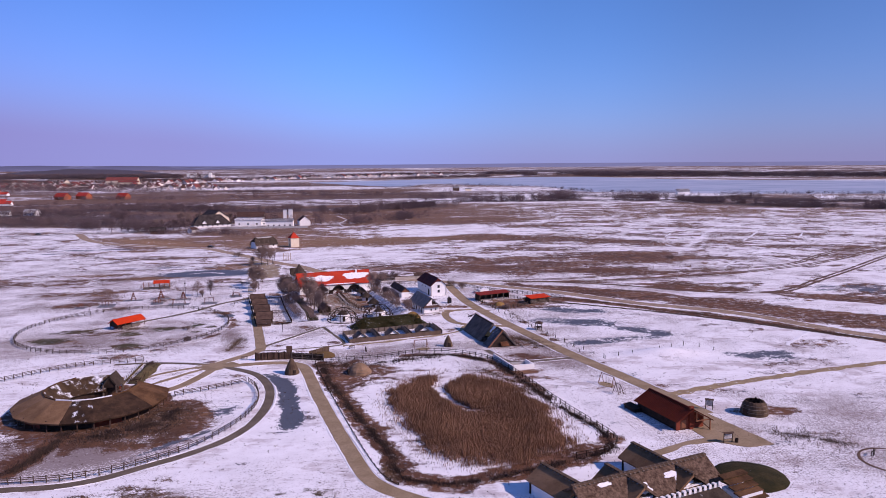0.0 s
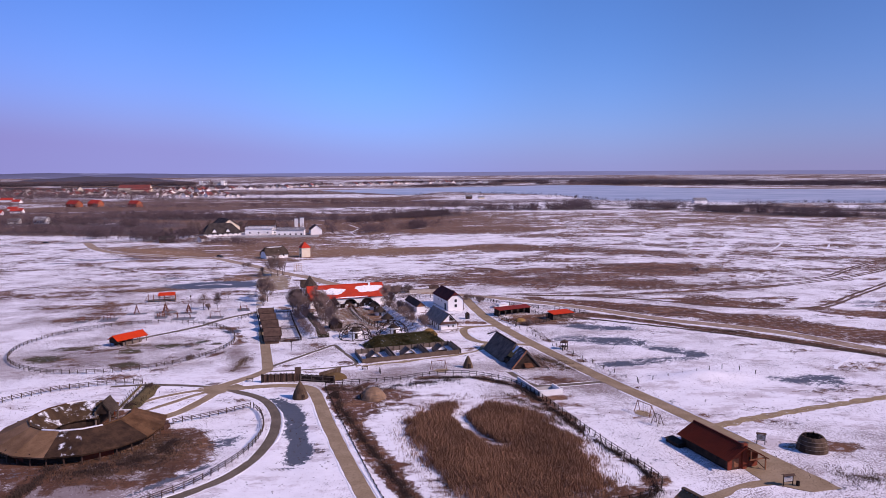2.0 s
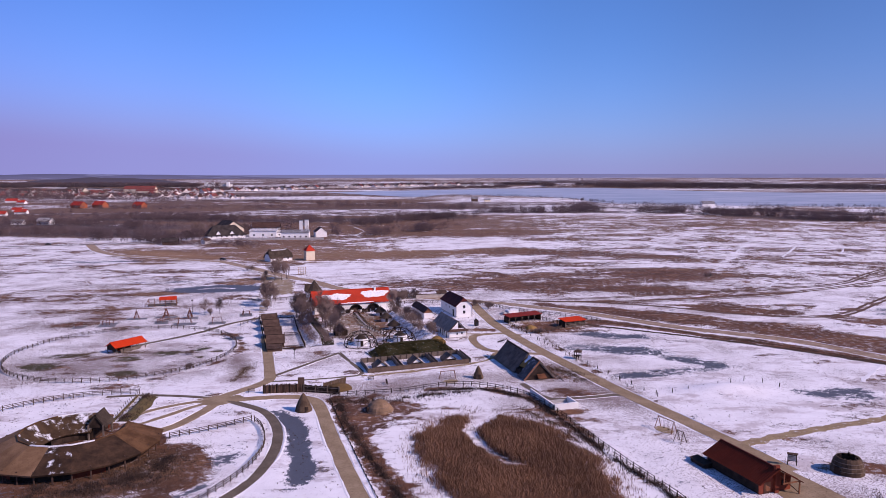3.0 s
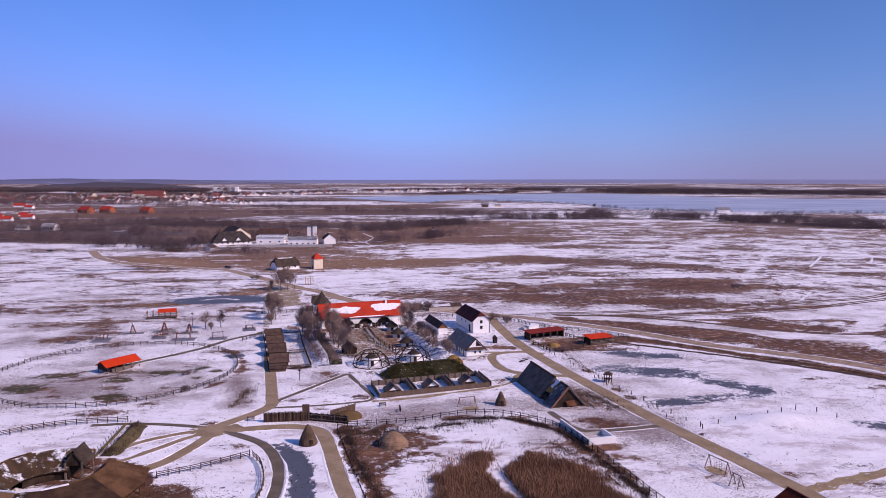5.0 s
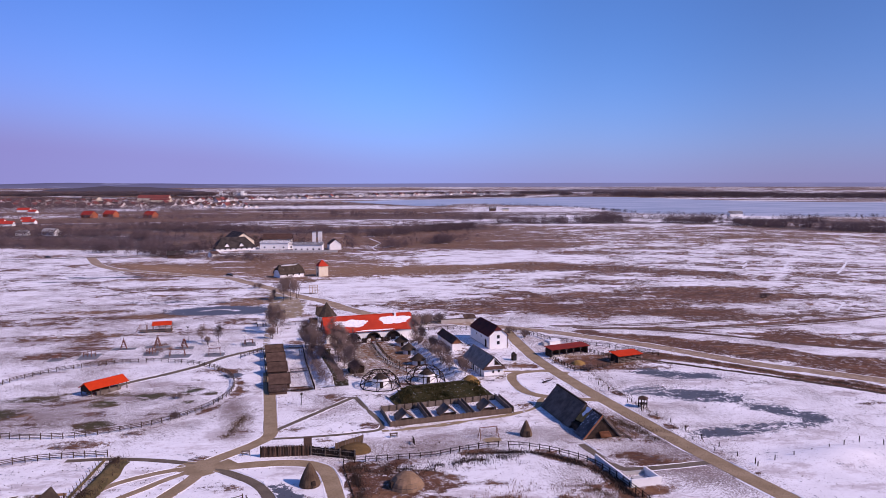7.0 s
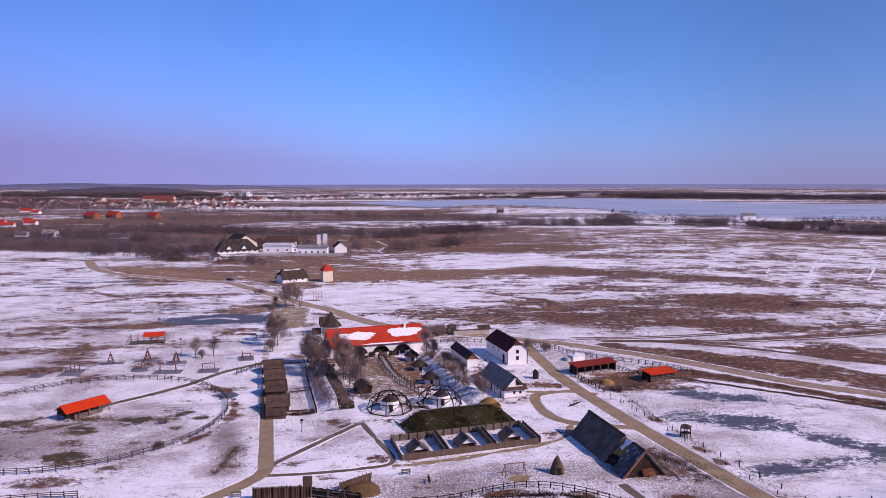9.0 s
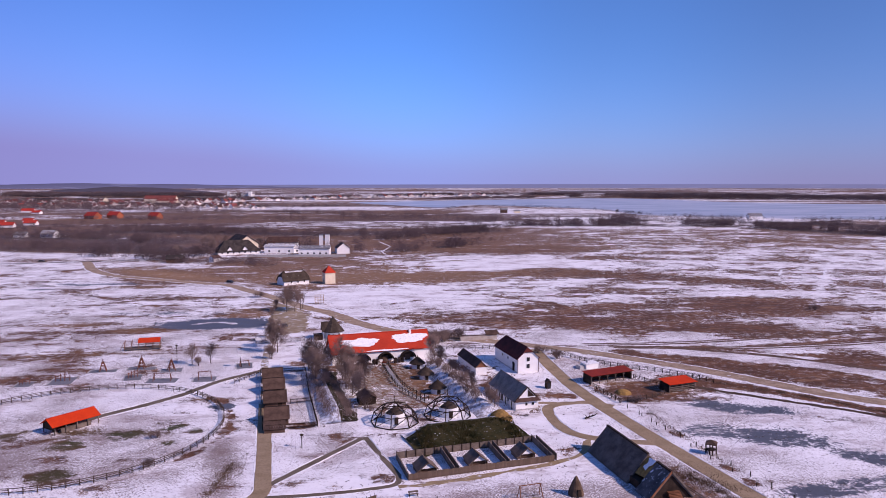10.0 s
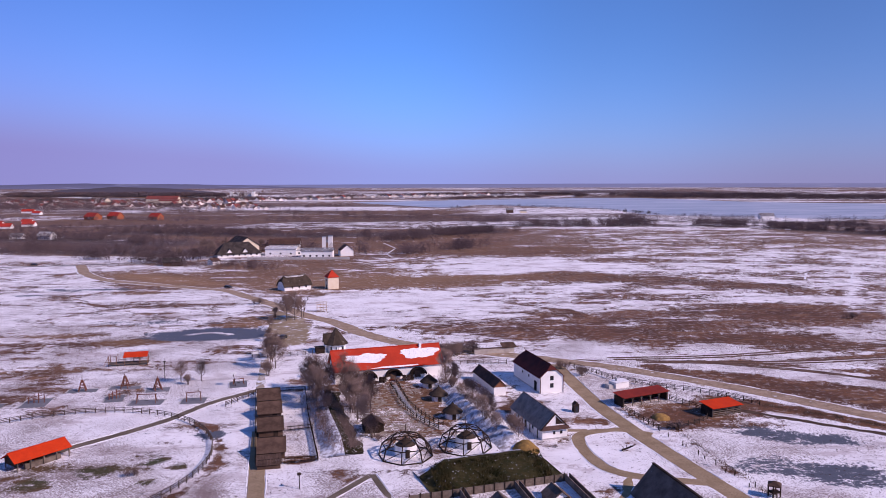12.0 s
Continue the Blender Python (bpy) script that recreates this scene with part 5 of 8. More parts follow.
# ---- sheds, huts and pens ----
def open_shed(name, x, y, head, L, D, front, back, posts, roof, label, group=""):
    """An open-fronted shelter with a sloping sheet roof; its long open side looks to -y."""
    root = thing(name, x, y, head, label, "shed", group)
    part("roof", Geo().slab([(-0.4, -0.6, front), (L + 0.4, -0.6, front), (L + 0.4, D + 0.3, back), (-0.4, D + 0.3, back)], 0.1), roof, root, "red painted sheet roof")
    part("back_wall", Geo().box(0, L, D - 0.1, D, 0, min(front, back) - 0.1), WOOD_DARK, root)
    for xx in (0, L - 0.1):
        part("side_wall", Geo().box(xx, xx + 0.1, 0.2, D - 0.1, 0, min(front, back) - 0.15), WOOD_DARK, root)
    for k in range(posts):
        xx = L * k / (posts - 1)
        part("post", Geo().beam((xx, 0, 0), (xx, 0, front - 0.05), 0.18), WOOD_GREY, root)
        for s in (-1, 1):
            if 0 <= xx + s * 0.6 <= L:
                part("brace", Geo().beam((xx, 0, front - 0.9), (xx + s * 0.7, 0, front - 0.12), 0.1), WOOD_GREY, root)
    part("plate", Geo().beam((0, 0, front - 0.16), (L, 0, front - 0.16), 0.16), WOOD_GREY, root)
    return root


animal_shed = open_shed("animal_shed", 52.9, 178.6, 23, 14.2, 3.6, 2.5, 3.0, 6, plain("faded_red_sheet", (0.27, 0.034, 0.020), (0.20, 0.027, 0.018), 0.75, 0.4, 3.0, 0.02, vary=0.1), "open-fronted animal shed with a faded red roof")
hay_shed = open_shed("hay_shed", 71.9, 170.4, 20, 8.6, 4.0, 2.3, 2.9, 5, METAL_RED, "boarded shed with a bright red sheet roof")
for k in range(4):
    part("rail", Geo().beam((0, -0.02, 0.45 + 0.45 * k), (8.6, -0.02, 0.45 + 0.45 * k), 0.06, 0.22), WOOD_GREY, hay_shed)

# picnic shelter in the round paddock
shelter = thing("picnic_shelter", -80.4, 148.7, 53.4, "open timber shelter with a bright red gabled roof", "shelter")
LS = 11.1
for s in (-1, 1):
    part("roof_slope", Geo().slab([(-0.3, s * 2.7 - 2.9, 1.95), (LS, s * 2.7 - 2.9, 1.95), (LS, -2.9, 3.45), (-0.3, -2.9, 3.45)], 0.1), METAL_RED, shelter, "bright red sheet roof")
part("roof_ridge", Geo().beam((-0.3, -2.9, 3.5), (LS, -2.9, 3.5), 0.3, 0.1), METAL_RED, shelter)
for k in range(5):
    for yy in (-5.2, -0.6):
        part("post", Geo().beam((0.4 + k * 2.55, yy, 0), (0.4 + k * 2.55, yy, 2.05), 0.2), WOOD_GREY, shelter)
    part("truss", Geo().beam((0.4 + k * 2.55, -5.3, 2.1), (0.4 + k * 2.55, -0.5, 2.1), 0.14).beam((0.4 + k * 2.55, -2.9, 2.1), (0.4 + k * 2.55, -2.9, 3.35), 0.14), WOOD_GREY, shelter)
part("wall", Geo().prism([(-5.3, 0.9), (-0.5, 0.9), (-0.5, 1.98), (-2.9, 3.25), (-5.3, 1.98)], "x", 0.3, 0.4), WOOD_DARK, shelter)
part("counter", Geo().box(2.0, 9.0, -5.0, -4.3, 0, 1.0), WOOD_GREY, shelter), part("wall", Geo().box(1.5, 8.0, -1.2, -1.0, 0, 1.2), WOOD_WARM, shelter)

# climbing shelter on the playground
tower = thing("play_shelter", -90.4, 229.2, 12, "wooden play shelter with a red roof and long deck", "play house")
part("roof", Geo().slab([(2.8, -1.0, 2.7), (9.8, -1.0, 2.7), (9.8, 2.6, 3.6), (2.8, 2.6, 3.6)], 0.12), METAL_RED, tower, "red sheet roof")
part("deck", Geo().box(-1.5, 10, -0.8, 2.4, 0.5, 0.7), WOOD_GREY, tower)
for k in range(6):
    for yy in (-0.6, 2.2):
        part("post", Geo().beam((-1.3 + 2.2 * k, yy, 0), (-1.3 + 2.2 * k, yy, 2.7 if k > 1 else 3.2), 0.16), WOOD_WARM, tower)
part("rail", Geo().beam((-1.3, -0.6, 1.4), (9.7, -0.6, 1.4), 0.1).beam((-1.3, 2.2, 1.4), (9.7, 2.2, 1.4), 0.1).beam((-1.3, -0.6, 3.1), (1, -0.6, 3.1), 0.1), WOOD_GREY, tower)
part("ladder", Geo().beam((-3.0, 0.2, 0), (-1.4, 0.2, 3.0), 0.12).beam((-3.0, 1.2, 0), (-1.4, 1.2, 3.0), 0.12), WOOD_WARM, tower)


def yard_hut(k):
    """Tarred animal hut with a low gabled roof, its ridge across."""
    root = thing("yard_hut", 0, 0, 12, "dark brown timber animal hut with a board roof", "hut", "huts along the yard", z=0)
    W, D, e, r = 5.1, 6.2, 1.8, 3.5
    part("wall", Geo().box(-W / 2, W / 2, 0, 0.15, 0, e), WOOD_SHED, root)
    part("wall", Geo().box(-W / 2, W / 2, D - 0.15, D, 0, e), WOOD_SHED, root)
    for s in (-1, 1):
        part("side_wall", Geo().prism([(0.15, 0), (D - 0.15, 0), (D - 0.15, e), (D / 2, r - 0.1), (0.15, e)], "x", s * W / 2 - 0.08, s * W / 2 + 0.08), WOOD_SHED, root)
    part("roof_slope", Geo().slab([(-W / 2 - 0.4, -0.6, e - 0.25), (W / 2 + 0.4, -0.6, e - 0.25), (W / 2 + 0.4, D / 2, r + 0.1), (-W / 2 - 0.4, D / 2, r + 0.1)], 0.14), WOOD_SHED, root)
    part("roof_slope", Geo().slab([(-W / 2 - 0.4, D + 0.6, e - 0.25), (W / 2 + 0.4, D + 0.6, e - 0.25), (W / 2 + 0.4, D / 2, r + 0.1), (-W / 2 - 0.4, D / 2, r + 0.1)], 0.14), WOOD_SHED, root)
    part("ridge_board", Geo().beam((-W / 2 - 0.4, D / 2, r + 0.14), (W / 2 + 0.4, D / 2, r + 0.14), 0.3, 0.08), WOOD_DARK, root)
    part("door", Geo().box(0.6, 1.6, -0.05, -0.001, 0, 1.6), WOOD_DARK, root)
    return root


hut0 = yard_hut(0)
hut0.matrix_basis = pose(-28.1, 149.9, 0, 0, 0, 10)
for x, y in ((-30.7, 163.2), (-33.1, 175.3), (-35.3, 186.2)):
    copy_thing(hut0, pose(x, y, 0, 0, 0, 12))

low_hut = thing("low_hutch", -27.7, 144.6, 10, "low lean-to hutch of weathered boards before the huts", "hutch")
for s in (-1, 1):
    part("side_wall", Geo().prism([(0.1, 0), (4.4, 0), (4.4, 1.25), (0.1, 0.9)], "x", s * 2.2 - 0.06, s * 2.2 + 0.06), WOOD_SHED, low_hut)
part("front_wall", Geo().box(-2.14, 2.14, 0.1, 0.2, 0, 0.9), WOOD_SHED, low_hut)
for k in range(9):
    part("roof_board", Geo().slab([(-2.45 + 0.55 * k, -0.2, 1.0), (-1.93 + 0.55 * k, -0.2, 1.0), (-1.93 + 0.55 * k, 4.6, 1.42), (-2.45 + 0.55 * k, 4.6, 1.42)], 0.07), WOOD_SHED, low_hut)

# conical reed huts
def cone_hut(name, x, y, r, h, label, sides=18):
    root = thing(name, x, y, rng.uniform(0, 90), label, "hut")
    part("reed_cover", Geo().lathe([(r, -0.05), (r * 1.02, 0.3), (r * 0.86, h * 0.3), (r * 0.55, h * 0.62), (r * 0.2, h * 0.92), (0.03, h)], sides, wob=0.06, seed=int(x) + 90), REED_WALL, root)
    for k in (0.3, 0.6):
        part("binding", Geo().lathe([(r * (1.01 - 0.75 * k), h * k * 0.92), (r * (1.0 - 0.75 * k) + 0.03, h * k * 0.92 + 0.1)], sides), WOOD_DARK, root)
    part("doorway", Geo().prism([(-0.45, 0), (0.45, 0), (0.3, 1.3), (-0.3, 1.3)], "y", -r * 1.0, -r * 0.7), WOOD_DARK, root, "dark low doorway")
    return root


cone_hut("reed_cone_hut", -12.8, 86.0, 1.95, 4.3, "tall conical reed hut beside the path")
cone_hut("reed_cone_hut", 31.8, 109.2, 1.4, 3.5, "small conical reed hut on the meadow")


def round_hut(name, x, y, r, h, label):
    """A reed-walled round hut with an open, crumbling crown."""
    root = thing(name, x, y, 20, label, "hut")
    part("reed_wall", Geo().lathe([(r, -0.05), (r * 0.96, h * 0.35), (r * 0.86, h * 0.72), (r * 0.70, h), (r * 0.60, h * 0.98), (r * 0.72, h * 0.6), (r * 0.8, 0.0)], 22, wob=0.05, seed=4), REED_WALL, root)
    for k in (0.25, 0.5, 0.75):
        rr = r * (1.02 - 0.06 * k - 0.20 * k * k)
        part("binding", Geo().lathe([(rr, h * k), (rr + 0.06, h * k + 0.05), (rr, h * k + 0.12)], 22), WOOD_GREY, root)
    for i in range(11):
        a = i * 2 * math.pi / 11
        part("crown_bundle", Geo().tube((r * 0.66 * math.cos(a), r * 0.66 * math.sin(a), h * 0.9), (r * 0.5 * math.cos(a), r * 0.5 * math.sin(a), h * (1.05 + 0.08 * math.sin(3 * a))), 0.25, 0.14, 6), WOOD_DARK, root)
    part("doorway", Geo().prism([(-0.6, 0), (0.6, 0), (0.45, 1.5), (-0.45, 1.5)], "x", -r * 1.02, -r * 0.8), WOOD_DARK, root)
    return root


round_hut("round_reed_hut", 91.6, 41.0, 2.9, 2.9, "round open-topped reed hut on the snow")
dome_hut = thing("domed_reed_hut", 5.0, 84.3, 20, "squat domed hut of pale bundled reed", "hut")
part("reed_cover", Geo().lathe([(3.3, -0.05), (3.15, 0.4), (2.7, 1.2), (2.0, 1.9), (1.1, 2.45), (0.3, 2.75), (0.02, 2.8)], 20, wob=0.09, seed=12), plain("pale_reed", (0.20, 0.125, 0.075), (0.30, 0.19, 0.115), 0.95, 0.6, 6.0, 0.08, (1, 1, 3.0), snow=0.1), dome_hut)
for k in range(3):
    part("binding", Geo().lathe([(3.2 - 0.62 * k, 0.6 + 0.62 * k), (3.22 - 0.64 * k, 0.7 + 0.62 * k)], 20), WOOD_GREY, dome_hut)
part("doorway", Geo().prism([(-0.6, 0), (0.6, 0), (0.4, 1.3), (-0.4, 1.3)], "x", -3.2, -2.5), WOOD_DARK, dome_hut, "dark low doorway")

# palisade with a gate
pal = thing("palisade", -24.3, 100.4, 2.4, "dark log palisade with a square gate tower", "palisade")
for k in range(30):
    h = 2.1 + 0.22 * rng.random()
    part("log", Geo().tube((k * 0.325, 0.08 * math.sin(k * 2.1), -0.1), (k * 0.325, 0.08 * math.sin(k * 2.1), h), 0.17, 0.15, 6).tube((k * 0.325, 0.08 * math.sin(k * 2.1), h), (k * 0.325, 0.08 * math.sin(k * 2.1), h + 0.2), 0.15, 0.02, 6, False), WOOD_SHED if k % 5 else WOOD_DARK, pal)
part("backing", Geo().box(0, 9.6, 0.16, 0.24, 0, 1.95), WOOD_DARK, pal)
part("gate_tower", Geo().box(8.6, 10.2, 0.2, 1.0, 0, 3.6), WOOD_SHED, pal, "square boarded gate tower")
wing = thing("gate_wing", -14.3, 101.0, -19.0, "dark boarded gate wing with rails", "palisade")
for k in range(26):
    part("board", Geo().box(k * 0.38, k * 0.38 + 0.33, -0.05, 0.05, 0, 1.85 + 0.1 * math.sin(k * 1.7)), WOOD_DARK, wing)
part("rail", Geo().beam((0, -0.1, 0.5), (9.9, -0.1, 0.5), 0.1, 0.16).beam((0, -0.1, 1.5), (9.9, -0.1, 1.5), 0.1, 0.16), WOOD_GREY, wing)
for k in range(4):
    part("post", Geo().beam((3.2 * k + 0.1, -0.15, 0), (3.2 * k + 0.1, -0.15, 2.1), 0.2), WOOD_GREY, wing)
wattle = thing("wattle_fence", -9.6, 103.4, 24, "slanting wattle fence against a grassy heap", "fence")
for k in range(9):
    part("stake", Geo().tube((k * 0.75, 0, -0.1), (k * 0.75 + 0.25, 0.3, 1.5 + 0.12 * k), 0.07, 0.05, 5), WOOD_GREY, wattle)
part("wattle_panel", Geo().slab([(0, 0.08, 0.1), (6.2, 0.08, 0.1), (6.6, 0.3, 2.1), (0.2, 0.3, 1.3)], 0.08), REED_WALL, wattle)

# ---- post-and-rail fences ----
FENCE_WOOD = plain("fence_wood", (0.062, 0.042, 0.032), (0.115, 0.08, 0.058), 0.9, 0.8, 9.0, 0.02, (4, 4, 0.6))
POST_M = Geo().tube((0, 0, -0.15), (0, 0, 1.38), 0.115, 0.10, 6).mesh("post", FENCE_WOOD)
RAIL_M = Geo().tube((0, 0, 0), (1, 0, 0), 0.075, 0.07, 5).mesh("rail", FENCE_WOOD)
POST_D = Geo().tube((0, 0, -0.15), (0, 0, 1.3), 0.105, 0.095, 6).mesh("post", WOOD_DARK)
RAIL_D = Geo().tube((0, 0, 0), (1, 0, 0), 0.068, 0.06, 5).mesh("rail", WOOD_DARK)


def rail_fence(name, pts, gap, rails, label, dark=False, height=1.0, closed=False):
    line = smooth_line(pts, 0.5) if len(pts) > 2 else [Vector((*p, 0)) for p in pts]
    spots, run = [line[0]], 0.0
    for a, b in zip(line, line[1:]):
        d = (b - a).length
        while run + d >= gap:
            a = a.lerp(b, (gap - run) / d)
            spots.append(a.copy())
            d, run = (b - a).length, 0.0
        run += d
    root = thing(name, spots[0].x, spots[0].y, 0, label, "fence", z=0)
    o = spots[0]
    pm, rm = (POST_D, RAIL_D) if dark else (POST_M, RAIL_M)
    for i, p in enumerate(spots):
        q = p - o
        zz = gz(p.x, p.y)
        shared("post", pm, root, (q.x, q.y, zz), (rng.uniform(-.05, .05), rng.uniform(-.05, .05), 0), (1, 1, height * rng.uniform(0.93, 1.07)))
        if i + 1 < len(spots):
            d = spots[i + 1] - p
            for z in rails:
                if rng.random() < 0.035:
                    continue
                shared("rail", rm, root, (q.x, q.y, zz + z * height + rng.uniform(-.04, .04)), (0, rng.uniform(-.02, .02), math.atan2(d.y, d.x)), (d.length, 1, 1))
    return root


circle = [(-74.0 + 33.4 * math.cos(a), 148.6 + 34.2 * math.sin(a)) for a in (radians(20 + 14.4 * k) for k in range(26))]
rail_fence("paddock_fence", circle, 2.3, (0.5, 0.85, 1.2), "weathered post-and-rail fence of the round paddock")
rail_fence("meadow_fence", [(-110, 66), (-100, 76), (-87, 88), (-80, 95), (-72.4, 100.4), (-64.5, 102.4), (-55, 103.2)], 2.2, (0.5, 0.85, 1.2), "weathered post-and-rail fence along the snowy meadow")
rail_fence("yard_fence", [(-64, 23.5), (-51.5, 23.6), (-46.8, 24), (-40.6, 25.9), (-35.2, 29.4), (-30.1, 33.7), (-25.9, 38.8), (-21.8, 47), (-19.2, 55.4), (-18.6, 65), (-20.6, 74.5), (-23.4, 80)], 2.1, (0.45, 0.8, 1.15), "grey post-and-rail fence round the stable yard")
rail_fence("yard_fence", [(-39, 70.3), (-33, 73.4), (-27.5, 77), (-23.4, 80)], 2.0, (0.45, 0.8, 1.15), "grey post-and-rail fence round the stable yard")
rail_fence("pond_fence", [(-7.3, 96.0), (2.5, 97), (10.6, 98), (18, 101.2), (25, 102.8), (32.2, 100.9), (39.7, 95), (43.6, 88), (46.5, 77), (48.8, 64.6), (51.8, 49.5), (54.6, 38.2), (56.2, 30.8), (55.2, 27.2), (52, 24.3), (44, 21.6)], 2.2, (0.6, 1.1), "dark timber fence round the reed bed", True)
rail_fence("path_fence", [(-7.3, 96), (-6.9, 92.5), (-1, 63.6), (4.6, 37.6), (8.8, 21), (12.4, 14)], 2.4, (0.25,), "low dark kerb rail along the path", True, 0.4)
rail_fence("park_fence", [(-50, 236.5), (-41, 238.4), (-29.5, 241.6)], 2.4, (0.5, 0.85, 1.2), "weathered post-and-rail fence by the gatehouse")
rail_fence("park_fence", [(11, 224), (25.8, 224.4), (33, 223), (42, 221.2)], 2.4, (0.5, 0.85, 1.2), "weathered post-and-rail fence behind the granary")
rail_fence("park_fence", [(48.5, 219), (53.8, 211), (57.5, 204), (61.5, 201), (66, 196.5), (76, 191), (84, 184.5), (88.5, 178)], 2.2, (0.4, 0.75, 1.1, 1.4), "dark post-and-rail fence along the road", True)
rail_fence("pen_fence", [(52.4, 178.3), (54.2, 170), (56.2, 162.2)], 2.0, (0.4, 0.75, 1.1), "grey cattle pen fence", True)
rail_fence("pen_fence", [(56.2, 162.2), (65.3, 165.5), (71.2, 170.2)], 2.0, (0.4, 0.75, 1.1), "grey cattle pen fence")
rail_fence("pen_fence", [(66.8, 184.8), (72.4, 175.6)], 2.0, (0.4, 0.75, 1.1), "grey cattle pen fence", True)
rail_fence("lane_fence", [(58.2, 152), (60.6, 138), (66.4, 108), (71, 90.5)], 7.0, (), "thin row of dark posts beside the lane", True, 0.6)
rail_fence("lane_fence", [(56.6, 158), (59, 147), (62, 135), (65.8, 119.5), (70.3, 102), (74.5, 87)], 5.5, (), "sparse row of short dark posts along the lane", True, 0.8)
rail_fence("field_fence", [(74, 89.7), (84.7, 92.9), (93.7, 96.1), (104, 99.8), (109, 92)], 5.0, (), "sparse row of fence posts on the snowy rise", True)
rail_fence("playground_fence", [(-46, 186), (-41, 196)], 2.2, (0.5, 0.85, 1.2), "weathered fence by the playground")

# picket fence round the hut yard
def picket_run(root, a, b, h, mat, apart):
    a, b = Vector((*a, 0)), Vector((*b, 0))
    n_ = int((b - a).length / 0.28)
    rest = Geo()
    for k in range(n_):
        p = a.lerp(b, (k + 0.5) / n_)
        g = Geo() if apart else rest
        g.beam((p.x, p.y, 0), (p.x + 0.02 * math.sin(k * 3), p.y, h + 0.06 * math.sin(k * 1.9)), 0.13, 0.05)
        if apart:
            part("picket", g, mat, root)
    if not apart:
        tagged(part("far_picketing", rest, mat, root), kind="stuff")
    for z in (h * 0.3, h * 0.8):
        part("rail", Geo().beam((*a.xy, z), (*b.xy, z), 0.06, 0.12), mat, root)


yard = thing("picket_fence", 0, 0, 0, "dark picket fence round the yard of huts", "fence", z=0)
for a, b, apart in (((-30.2, 146.2), (-18.6, 148.6), True), ((-18.6, 148.6), (-24.5, 178), True), ((-24.5, 178), (-28, 199), True), ((-28, 199), (-41, 197), True),
                     ((-30.8, 147), (-40.8, 197), False), ((-27.6, 166.5), (-22, 168), True)):
    picket_run(yard, a, b, 1.35, WOOD_DARK, apart)

# ---- earth banks round the model village ----
def bank(name, pts, wl, wr, h, left, right, label, seed, flat=0.9):
    """A raised bank along pts; wl, wr: widths of its two slopes."""
    g = Geo()
    line = smooth_line(pts, 1.2)
    rows = []
    for i, p in enumerate(line):
        d = (line[min(i + 1, len(line) - 1)] - line[max(i - 1, 0)]).normalized()
        s = Vector((d.y, -d.x, 0))
        e = min(1.0, 0.12 + i / 4.5, 0.12 + (len(line) - 1 - i) / 4.5)
        row = []
        for off, z in ((-wl - flat, -0.1), (-wl * .62 - flat, h * .33), (-flat, h * .93), (0, h), (flat, h * .93), (wr * .62 + flat, h * .33), (wr + flat, -0.1)):
            q = p + s * off * (1 + 0.32 * noise.noise(Vector((p.x * .22 + off * .3, p.y * .22, seed + 3))))
            wob = 0.12 * noise.noise(Vector((q.x * 0.4, q.y * 0.4, seed)))
            row.append(len(g.v))
            g.v.append((q.x, q.y, (z + wob if z > 0 else z) * e))
        rows.append(row)
    for a, b in zip(rows, rows[1:]):
        g.f += [(a[k], a[k + 1], b[k + 1], b[k]) for k in range(6)]
    g.f += [tuple(rows[0]), tuple(reversed(rows[-1]))]
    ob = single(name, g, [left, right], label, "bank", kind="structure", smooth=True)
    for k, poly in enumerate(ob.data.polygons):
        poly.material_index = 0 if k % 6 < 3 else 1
    return ob


DRY = plain("dry_bank_grass", (0.15, 0.105, 0.05), (0.085, 0.07, 0.03), 0.95, 0.8, 4.0, 0.2, snow=0.25)
bank("bank_dry", [(-52.6, 82), (-52.3, 92), (-52.8, 101)], 1.0, 2.6, 0.9, DRY, DRY, "low bank of dry olive grass", 9, 0.4)
bank("bank_front", [(1.4, 138.6), (9, 140.9), (18, 143.4), (27, 146.0)], 3.0, 8.6, 3.0, SNOW_BANK, GREEN_BANK, "grassy earth bank, snowy behind and dark green on its front", 3)
bank("bank_west", [(-13.4, 151), (-16.5, 164), (-20.5, 181), (-23, 197)], 3.2, 3.4, 2.3, SNOW_BANK, plain("brown_bank", (0.026, 0.022, 0.010), (0.055, 0.040, 0.019), 0.95, 0.5, 3.0, 0.2, vary=0.0, snow=0.37, drift=1.9), "snow-dusted earth bank with bushes", 4)
bank("bank_east", [(23.6, 152), (20.6, 160), (16.5, 173), (12.6, 187), (9.6, 202)], 3.6, 3.4, 2.3, SNOW_BANK, SNOW_BANK, "snow-dusted earth bank planted with young trees", 5)
single("haystack", Geo().lathe([(2.9, -0.05), (2.6, 0.5), (2.1, 1.2), (1.5, 1.7), (0.8, 2.1), (0.05, 2.2)], 22, 24.0, 151.8, 0.26, 5), STRAW, "heap of golden straw beside the bank", "haystack", smooth=True)
single("lawn_mound", Geo().lathe([(6.4, -0.05), (6.0, 0.25), (4.2, 0.7), (2.0, 0.95), (0.05, 1.0)], 24, 73.6, 10.6, 0.05, 6), MOUND_GRASS, "low dark green grass mound", "mound", kind="structure", smooth=True)
single("hay_mound", Geo().lathe([(3.6, -0.05), (3.2, 0.4), (2.0, 0.9), (0.05, 1.1)], 14, -5.4, 103.2, 0.2, 7), plain("dead_grass", (0.19, 0.115, 0.045), (0.13, 0.08, 0.035), 0.95, 0.8, 5.0, 0.1), "heap of dead brown grass", "grass heap", smooth=True)
ramp_fence = thing("leaning_fence", -54.2, 80.5, 92, "leaning wattle fence against dry grass", "fence")
